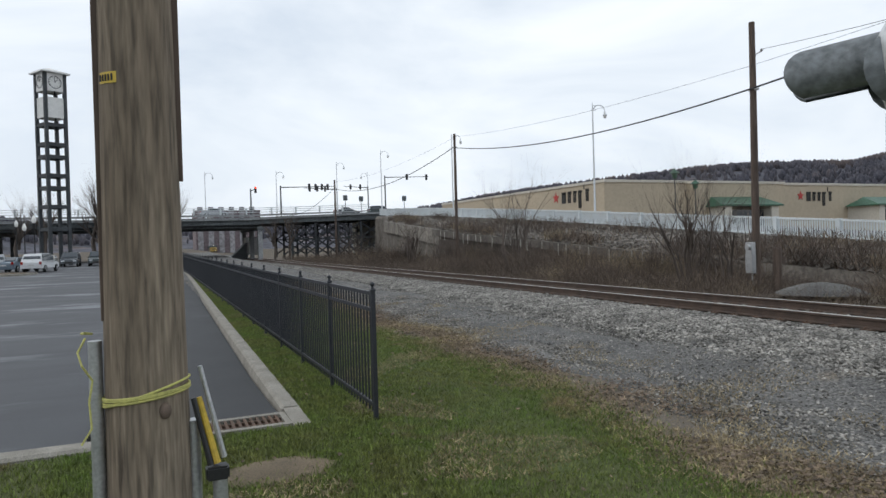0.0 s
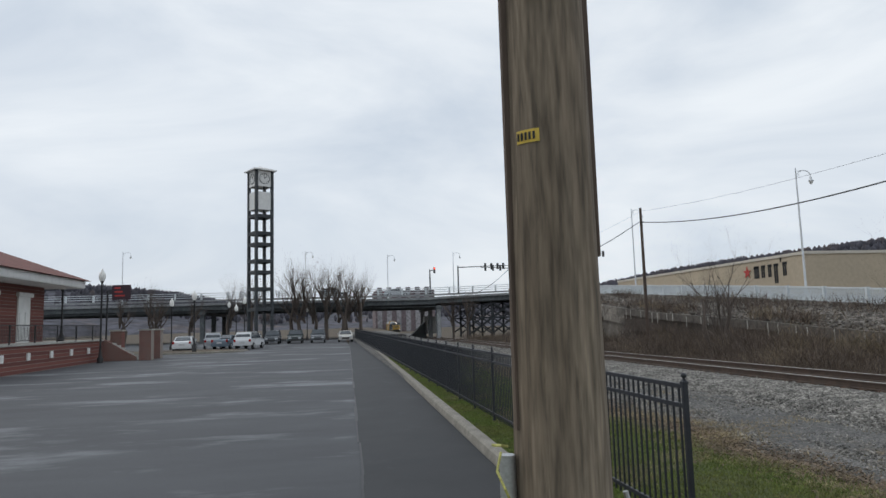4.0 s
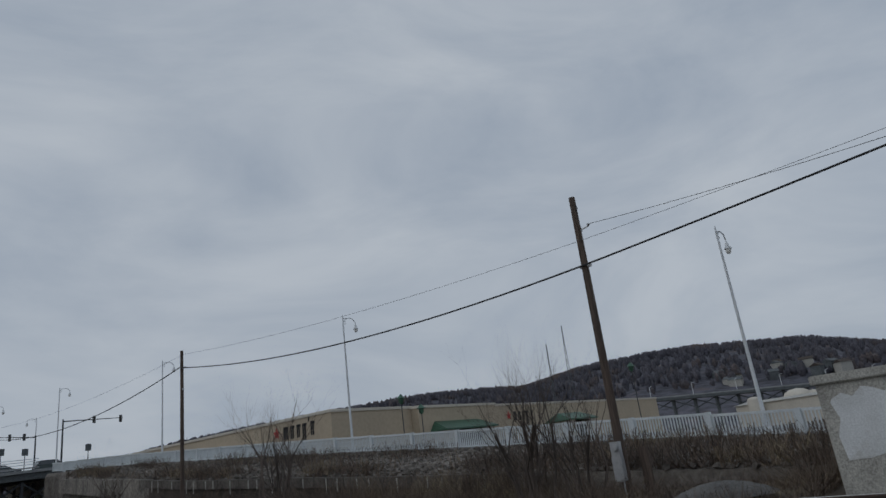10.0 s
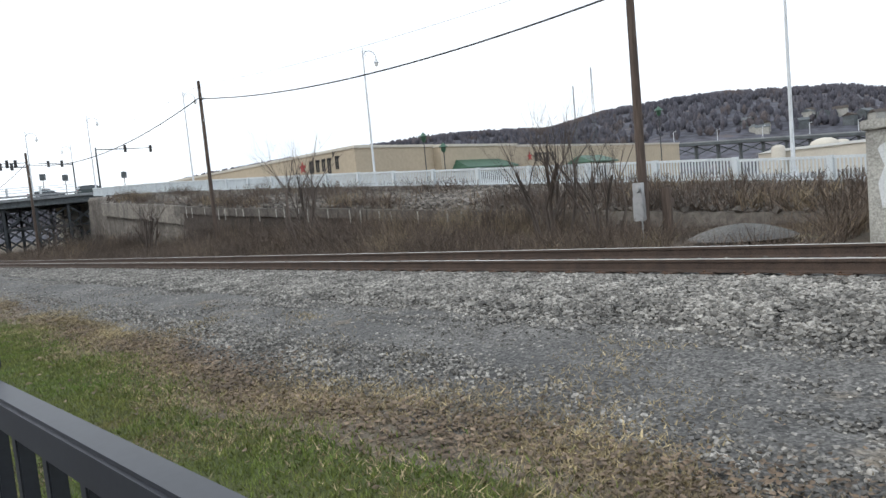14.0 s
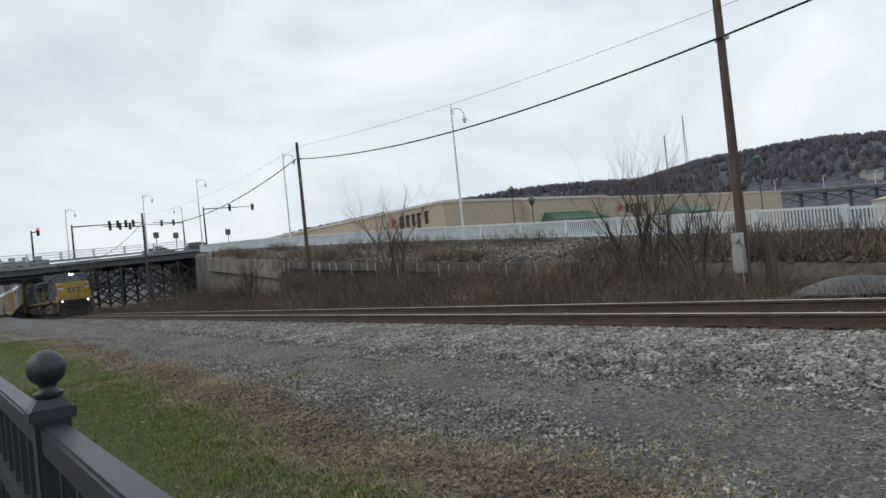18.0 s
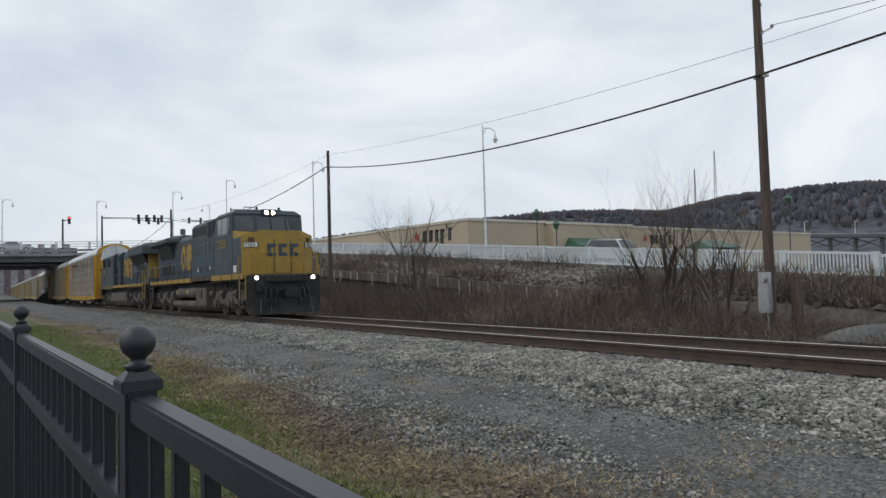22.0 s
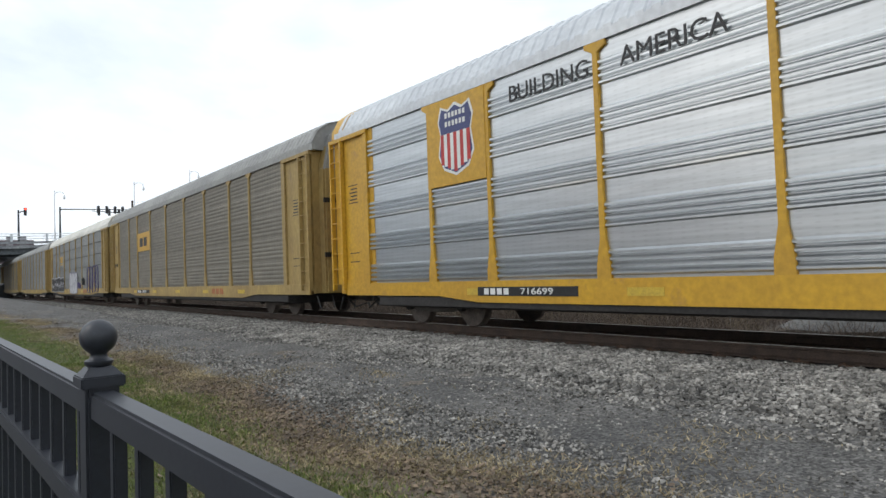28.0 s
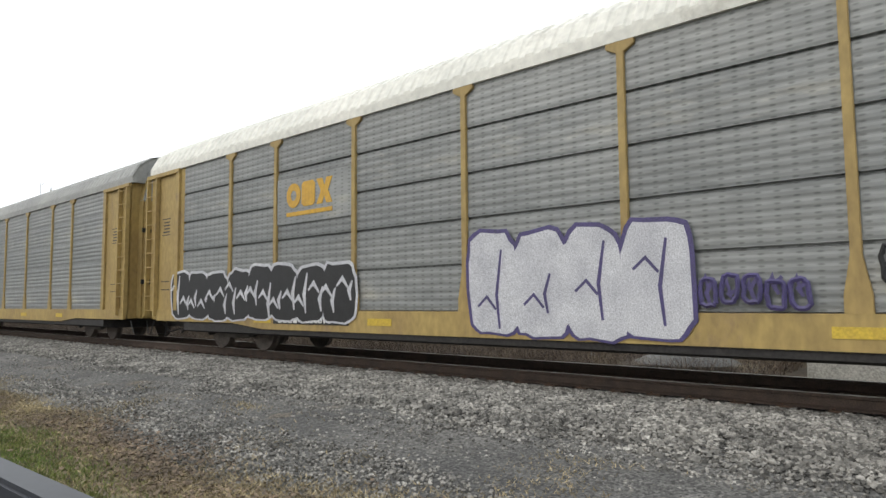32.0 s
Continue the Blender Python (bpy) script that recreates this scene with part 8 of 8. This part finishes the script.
def car_carrier(label, body_m, panel_m, roof_m, style):
    t = thing("car_carrier_wagon", label, "freight car", group="car carriers of the train")
    s = Shape()
    s.prism([(-1.5, 1.02), (-1.5, 0.72), (-1.15, 0.62), (1.15, 0.62), (1.5, 0.72), (1.5, 1.02)], 2.4, CAR - 2.4, "y")
    part("underframe", s, M_under_dark, t)
    for x in (-1, 1):
        s = Shape()
        s.prism([(1.0, 1.52), (1.0, 1.06), (2.2, 1.06), (4.6, 1.06), (5.8, 0.88), (CAR - 5.8, 0.88), (CAR - 4.6, 1.06), (CAR - 1.0, 1.06), (CAR - 1.0, 1.52)], x * 1.46, x * 1.53, "x")
        part("side_sill", s, body_m, t, "yellow side sill")
        s = Shape()
        s.box(min(x * 1.44, x * 1.535), 0.6, 4.93, max(x * 1.44, x * 1.535), CAR - 0.6, 5.06)
        part("eave_beam", s, roof_m if style == "new" else body_m if False else roof_m, t)
    shared = {}
    for y, w in BAYS:
        if w not in shared:
            shared[w] = panel_mesh(w, style).mesh("side_panel", panel_m, smooth=0)
        part("side_panel", shared[w], None, t, at=pose(-1.48, y, 1.52))
    s = Shape()
    s.box(1.42, 0.8, 1.5, 1.47, CAR - 0.8, 4.95)
    part("far_side_panel", s, panel_m, t)
    p = Shape()
    p.prism([(-0.13, 1.5), (-0.13, 1.7), (-0.055, 2.1), (-0.05, 4.78), (-0.2, 4.86), (-0.2, 4.95), (0.2, 4.95), (0.2, 4.86), (0.05, 4.78), (0.055, 2.1), (0.13, 1.7), (0.13, 1.5)], -1.53, -1.46, "x")
    pm = p.mesh("side_post", body_m, 0.008)
    for y, w in BAYS[1:]:
        part("side_post", pm, None, t, at=pose(0, y - 0.03, 0))
    # roof with cross ribs
    prof = [(-1.5, 4.95), (-1.49, 5.1), (-1.3, 5.4), (-0.95, 5.62), (-0.45, 5.74), (0, 5.77), (0.45, 5.74), (0.95, 5.62), (1.3, 5.4), (1.49, 5.1), (1.5, 4.95)]
    s = Shape()
    m = len(prof)
    ys, up = [], []
    nrib = 88
    for k in range(nrib):
        y0 = 0.75 + k * (CAR - 1.5) / nrib
        st = (CAR - 1.5) / nrib
        ys += [y0, y0 + st * 0.3, y0 + st * 0.4, y0 + st * 0.9]
        up += [0, 0, 0.022, 0.022]
    ys.append(CAR - 0.75)
    up.append(0)
    s.v = [(x * (1 + u * 0.4), y, z + u) for y, u in zip(ys, up) for x, z in prof]
    s.f = [(j * m + i, j * m + i + 1, (j + 1) * m + i + 1, (j + 1) * m + i) for j in range(len(ys) - 1) for i in range(m - 1)]
    part("roof", s, roof_m, t, "ribbed curved roof", smooth=20)
    for e in (0, 1):
        def Y(y):
            return CAR - y + 0.2 if e else y + 0.22
        d = -1 if e else 1
        # rounded end doors
        s = Shape()
        dp = [(-1.42, 1.1), (1.42, 1.1), (1.42, 5.05), (1.2, 5.38), (0.9, 5.58), (0.4, 5.7), (-0.4, 5.7), (-0.9, 5.58), (-1.2, 5.38), (-1.42, 5.05)]
        s.prism([(-1.2, 1.1), (1.2, 1.1), (1.2, 4.6), (1.0, 5.3), (0.4, 5.62), (-0.4, 5.62), (-1.0, 5.3), (-1.2, 4.6)], Y(0.42), Y(0.9), "y")
        part("end_door", s, body_m, t, "curved end door", 0.05)
        s = Shape()
        s.prism([(-1.21, 4.45), (1.21, 4.45), (1.01, 5.31), (0.4, 5.63), (-0.4, 5.63), (-1.01, 5.31)], Y(0.4), Y(0.7), "y")
        part("door_top", s, roof_m, t, "pale top of the end door", 0.03)
        s = Shape()
        s.box(-0.02, min(Y(0.38), Y(0.42)), 1.15, 0.02, max(Y(0.38), Y(0.42)), 5.55)
        part("door_gap", s, M_black, t)
        s = Shape()
        s.prism(dp, Y(0.72), Y(0.95), "y")
        part("end_frame", s, body_m, t, "", 0.02)
        s = Shape()
        s.prism([(x, z + 0.02) for x, z in prof], Y(0.6), Y(1.15), "y")
        part("roof_end_cap", s, M_car_yellow if style == "new" else roof_m, t)
        for z in (2.2, 3.6):
            s = Shape()
            s.box(-1.22, Y(0.4) if not e else Y(0.46), z, 1.22, Y(0.46) if not e else Y(0.4), z + 0.12)
            part("door_bar", s, M_black, t)
        # side panel by the ladder
        for x in (-1, 1):
            s = Shape()
            a, b = sorted((Y(0.72), Y(2.48)))
            s.box(min(x * 1.44, x * 1.49), a, 1.5, max(x * 1.44, x * 1.49), b, 4.93)
            part("corner_panel", s, body_m, t, "yellow corner panel")
            s = Shape()
            a, b = sorted((Y(2.14), Y(2.3)))
            s.box(min(x * 1.49, x * 1.55), a, 1.5, max(x * 1.49, x * 1.55), b, 4.9)
            part("corner_post", s, body_m, t)
            s = Shape()
            a, b = sorted((Y(0.55), Y(2.3)))
            s.box(min(x * 1.48, x * 1.57), a, 4.84, max(x * 1.48, x * 1.57), b, 4.93)
            part("door_track", s, body_m, t)
            lad = Shape()
            for q in (0.62, 1.12):
                a, b = sorted((Y(q), Y(q + 0.06)))
                lad.box(min(x * 1.5, x * 1.6), a, 1.25, max(x * 1.5, x * 1.6), b, 4.85)
            la = part("ladder", lad, body_m, t, "yellow ladder")
            for j in range(10):
                r = Shape()
                r.tube([(x * 1.58, Y(0.65), 1.5 + j * 0.36), (x * 1.58, Y(1.15), 1.5 + j * 0.36)], 0.014, 6)
                part("rung", r, body_m, la)
            a, b = sorted((Y(1.35), Y(1.78)))
            lines = [(a, b, z, 0.02) for z in (3.35, 3.75, 2.0, 2.2)] + [(a + 0.04, b - 0.06 - 0.05 * (j % 2), 3.42 + j * 0.08, 0.03) for j in range(4)]
            for p, q, z, th in lines:
                s = Shape()
                s.box(min(x * 1.489, x * 1.495), p, z, max(x * 1.489, x * 1.495), q, z + th)
                part("stencil_bar", s, M_black, t)
        # truck, coupler
        tr = new("truck")
        tr.parent = t
        yc = Y(4.1)
        for dy in (-0.89, 0.89):
            wheelset(tr, yc + dy, 0.42)
        for x in (-1.0, 1.0):
            s = Shape()
            s.prism([(yc + u, v) for u, v in ((-1.15, 0.42), (-1.1, 0.6), (-0.7, 0.62), (-0.35, 0.78), (0.35, 0.78), (0.7, 0.62), (1.1, 0.6), (1.15, 0.42), (0.8, 0.36), (0.45, 0.28), (-0.45, 0.28), (-0.8, 0.36))], x - 0.08, x + 0.08, "x")
            part("side_frame", s, M_under, tr, "", 0.02)
            for q in (-0.89, 0.89):
                s = Shape()
                s.lathe([(0.11, x * 1.06), (0.11, x * 1.16), (0.04, x * 1.18)], 14, "x", (0, yc + q, 0.42))
                part("axle_cap", s, M_under_dark, tr)
            for q in (-0.18, 0, 0.18):
                s = Shape()
                s.lathe([(0.06, 0.34), (0.075, 0.4), (0.06, 0.46), (0.075, 0.52), (0.06, 0.58), (0.07, 0.68)], 8, "z", (x, yc + q, 0))
                part("spring", s, M_under_dark, tr)
        s = Shape()
        s.box(-0.95, yc - 0.2, 0.45, 0.95, yc + 0.2, 0.75)
        part("bolster", s, M_under_dark, tr)
        s = Shape()
        a, b = sorted((Y(-0.2), Y(1.4)))
        s.box(-0.13, a, 0.72, 0.13, b, 0.98)
        a, b = sorted((Y(-0.18), Y(0.28)))
        s.box(-0.2, a, 0.68, 0.2, b, 1.03)
        part("coupler", s, M_under_dark, t, "rusty coupler", 0.03)
        for x in (-0.4, 0.35):
            s = Shape()
            s.tube([(x, Y(0.8), 0.85), (x, Y(0.35), 0.45), (x * 0.6, Y(0.02), 0.62)], 0.03, 6)
            part("grab_iron", s, M_black, t)
        s = Shape()
        s.tube([(-1.35, Y(0.7), 1.0), (-1.35, Y(0.5), 0.45), (-0.95, Y(0.5), 0.45), (-0.95, Y(0.6), 1.0)], 0.016, 6)
        part("brake_hose", s, M_black, t)
    for j in range(5):
        s = Shape()
        s.box(-1.537, 5.6 + j * 3.55, 1.1, -1.53, 6.2 + j * 3.55, 1.3)
        part("reflector", s, M_yellow, t, "yellow reflector strip")
    return t


carA = car_carrier("car carrier with bright silver panels and clean yellow frame", M_car_yellow, M_panel_new, M_roof_new, "new")
carB = car_carrier("car carrier with brown-dusted panels and faded yellow frame", M_car_tan, M_panel_dirty, M_roof_grey, "old")
carC = car_carrier("car carrier with dull grey panels and spray-painted graffiti", M_car_tan, M_panel_grey, M_roof_white, "seamed")
carD = car_carrier("car carrier with dull grey panels and faded yellow frame", M_car_tan, M_panel_grey, M_roof_grey, "old")
carE = copy_thing(carB, pose(0, 0, 0))
carF = copy_thing(carD, pose(0, 0, 0))
carG = copy_thing(carB, pose(0, 0, 0))
carH = copy_thing(carD, pose(0, 0, 0))
carI = copy_thing(carB, pose(0, 0, 0))

# marks of the first carrier: shield, slogan, number
def shield(parent, y, z, h):
    w = h * 0.4
    out = [(-w * 0.82, h * 0.5), (-w * 0.4, h * 0.44), (0, h * 0.52), (w * 0.4, h * 0.44), (w * 0.82, h * 0.5), (w, h * 0.3), (w * 0.86, h * 0.1), (w, -h * 0.2), (w * 0.7, -h * 0.4), (0, -h * 0.5),
           (-w * 0.7, -h * 0.4), (-w, -h * 0.2), (-w * 0.86, h * 0.1), (-w, h * 0.3)]
    s = Shape()
    s.box(-1.54, y - 0.83, 3.3, -1.525, y + 0.84, 4.92)
    part("shield_ground", s, M_car_yellow, parent, "plain yellow panel")
    for k, (f, m, x) in enumerate(((1.0, M_plate_white, -1.545), (0.92, M_blue_field, -1.55))):
        s = Shape()
        s.prism([(y - u * f, z + v * f) for u, v in out], x, x + 0.006, "x")
        part("shield", s, m, parent, "blue shield with white rim" if k else "white shield rim", smooth=0)
    for j in range(9):
        u = -w * 0.82 + (j + 0.5) * w * 1.64 / 9
        low = -h * 0.44 + abs(u) / w * h * 0.16
        s = Shape()
        s.box(-1.556, y - u - w * 0.091, z + low, -1.551, y - u + w * 0.091, z + h * 0.1)
        part("stripe", s, M_red if j % 2 == 0 else M_plate_white, parent)
    for j in range(2):
        for q in range(6):
            s = Shape()
            s.box(-1.556, y + w * 0.55 - q * w * 0.2 - w * 0.12, z + h * (0.2 + j * 0.12), -1.551, y + w * 0.55 - q * w * 0.2, z + h * (0.27 + j * 0.12))
            part("shield_bar", s, M_plate_white, parent)


shield(carA, 20.57, 4.12, 1.33)
lettering("slogan", "BUILDING", 0.39, M_black, carA, -1.53, 19.12, 4.46, -1, "black lettering")
lettering("slogan", "AMERICA", 0.39, M_black, carA, -1.53, 16.8, 4.46, -1, "black lettering")


def car_number(car, y, digits, code_bars=4):
    s = Shape()
    s.box(-1.538, y - 2.35, 1.08, -1.532, y, 1.34)
    b = part("number_plate", s, M_black, car, "black number panel")
    for q in range(code_bars):
        s = Shape()
        s.box(-1.544, y - 0.3 - q * 0.17, 1.12, -1.539, y - 0.18 - q * 0.17, 1.3)
        part("code_bar", s, M_plate_white, b)
    lettering("car_number", digits, 0.25, M_plate_white, b, -1.545, y - 1.1, 1.13, -1)


car_number(carA, 20.1, "716699")
car_number(carB, 19.8, "820275")
car_number(carC, 19.7, "850014")
for car, y in ((carA, 7.3), (carB, 8.3), (carC, 8.4)):
    for q in (0, 0.42, -0.42):
        s = Shape()
        s.box(-1.542, y - 0.3 + q, 1.06, -1.536, y + q, 1.38)
        part("sill_mark", s, M_red_faded, car, "faded red plain block")
# the second carrier's plain sign
s = Shape()
s.box(-1.52, 17.32, 3.2, -1.51, 19.62, 4.05)
sg = part("sign_panel", s, M_car_yellow, carB, "yellow sign panel")
for y in (18.85, 18.1):
    s = Shape()
    s.box(-1.528, y - 0.28, 3.42, -1.521, y + 0.28, 3.82)
    part("sign_block", s, M_black, sg, "plain dark block", 0.03)
lettering("panel_number", "99254", 0.26, M_black, carB, -1.497, 24.62, 2.62, -1, "black stencilled number")
for k in range(2):
    s = Shape()
    s.box(-1.499, 24.74 + k * 0.16, 2.62, -1.492, 24.85 + k * 0.16, 2.8)
    part("stencil_bar", s, M_black, carB)
# the third carrier: plain yellow mark and graffiti
s = Shape()
s.box(-1.512, 17.32, 3.2, -1.505, 19.63, 4.1)
part("mark_ground", s, M_panel_grey, carC)
blocks_mark(carC, -1.514, 19.3, 3.5, -1.45, 0.48, M_car_yellow, -1, None)
s = Shape()
s.box(-1.521, 17.85, 3.34, -1.513, 19.3, 3.42)
part("mark_bar", s, M_car_yellow, carC)


def graffiti(parent, y0, y1, z0, z1, fill, edge, n, seed, dark=None):
    """A row of fat overlapping letter-like shapes with outlines and cut-in strokes."""
    g = random.Random(seed)
    w = (y1 - y0) / n
    h = z1 - z0
    for k in range(n):
        c = y1 - (k + 0.5) * w
        cz = (z0 + z1) / 2 + 0.05 * g.uniform(-1, 1)
        m = 22
        tilt = g.uniform(-0.12, 0.12)
        o, i_ = [], []
        for q in range(m):
            a = 2 * math.pi * q / m
            e = g.uniform(0.94, 1.05)
            ca, sa = math.cos(a), math.sin(a)
            u, v = math.copysign(abs(ca) ** 0.55, ca), math.copysign(abs(sa) ** 0.55, sa)
            for out, cut in ((o, 0.0), (i_, 0.06)):
                ry, rz = w * 0.62 * e - cut, h * 0.52 * e - cut
                out.append((c + ry * u + tilt * rz * v, cz + rz * v))
        x = -1.542 - 0.0012 * k
        if fill is M_panel_grey:
            s = Shape()
            s.tube([(x, p, q) for p, q in i_ + i_[:1]], 0.028, 5, False)
            part("graffiti_line", s, edge, parent)
        else:
            s = Shape()
            s.prism(o, x, x + 0.003, "x")
            part("graffiti_outline", s, edge, parent, smooth=0)
            s = Shape()
            s.prism(i_, x - 0.003, x, "x")
            part("graffiti_fill", s, fill, parent, smooth=0)
        xs = x - 0.005
        for q in range(4 if dark else 2):
            lo, hi = sorted((g.uniform(0.06, 0.45), g.uniform(0.5, 0.94)))
            yy = c + (q - (1.5 if dark else 0.5)) * w * 0.28
            s = Shape()
            if q % 2 == 0:
                s.tube([(xs, yy, z0 + h * lo), (xs, yy + 0.05, z0 + h * (lo + hi) / 2), (xs, yy - 0.04, z0 + h * hi)], [0.02, 0.06 if dark else 0.03, 0.02], 5)
            else:
                zc = z0 + h * g.uniform(0.35, 0.65)
                s.tube([(xs, yy + w * 0.2, zc), (xs, yy, zc + 0.14), (xs, yy - w * 0.2, zc - 0.04)], [0.02, 0.06 if dark else 0.03, 0.02], 5)
            s.v = [(xs + (a - xs) * 0.06, b, d) for a, b, d in s.v]
            part("graffiti_stroke", s, dark or edge, parent)


graffiti(carC, 17.2, 24.0, 1.15, 2.4, M_black, M_white_spray, 8, 5, M_white_spray)
graffiti(carC, 11.2, 14.5, 0.95, 2.65, M_white_spray, M_purple, 4, 6)
graffiti(carC, 8.4, 9.3, 1.75, 2.25, M_panel_grey, M_black, 3, 8)
graffiti(carC, 3.7, 7.3, 1.1, 2.9, M_panel_grey, M_purple, 4, 9)
graffiti(carC, 9.9, 11.1, 1.55, 1.95, M_panel_grey, M_purple, 5, 12)


def settle(ob, f, skip=("truck",)):
    """Bends the heights of a vehicle's parts by f; running gear stays as it is."""
    done = set()
    todo = [c for c in ob.children if not c.name.startswith(skip)]
    while todo:
        c = todo.pop()
        if c.matrix_basis.translation.length < 1e-6:
            todo += list(c.children)
        if c.type != "MESH":
            continue
        flat = c.matrix_basis.to_euler()
        base = c.matrix_basis.translation.z
        turned = abs(flat.x) > 0.1 or abs(flat.y) > 0.1
        if c.data not in done and not turned:
            done.add(c.data)
            for v in c.data.vertices:
                v.co.z = f(v.co.z + base) - f(base)
        c.location.z = f(base)


def low_car(z):
    """Deck and side heights of the carriers."""
    return 0.43 + (z - 0.72) * 0.6 if z < 1.52 else 0.91 + (z - 1.52) * 1.023 if z < 4.95 else 4.42 + (z - 4.95) * 1.12


for ob in (carA, carB, carC, carD):
    settle(ob, low_car)
for ob in (carE, carF, carG, carH, carI):
    for c in ob.children_recursive:
        if c.name.startswith("side_panel"):
            c.location.z = low_car(1.52)
TRAIN = [(loco1, 0.0), (loco2, 18.6)] + [(c, 39.5 + CAR * k) for k, c in enumerate((carA, carB, carC, carD, carE, carF, carG, carH, carI))]
SPEED = 12.3


SUV_ROWS = [(0, -55.0), (14.0, -55.0), (16.0, -42.0), (18.0, -20.5), (20.9, 16.0), (22.7, 38.7), (25.0, 67.3), (28.0, 96.0), (29.5, 99.0), (32, 99.0)]


def motions():
    """The train rolls towards and past the camera at a steady speed, a white car climbs the ramp."""
    for ob, back in TRAIN:
        rows = []
        for t, late in ((0, 0), (8, 0), (16, 0), (20, 0), (23, -0.05), (24, 0.1), (24.5, 0.0), (25, 0.28), (25.5, 0.25), (28, 0.0), (30, 0.05), (31, 0.02), (32, 0.24)):
            front = 13.2 - SPEED * (t - 23) + late
            rows.append((t, TRACK @ Matrix.Translation((0, front + back, 0))))
        walk(ob, rows)
    walk(ramp_car, [(t, pose(37.5, y, ramp_z(y) + 0.03, math.degrees(math.atan(0.066)), 0, 0)) for t, y in SUV_ROWS])


motions()
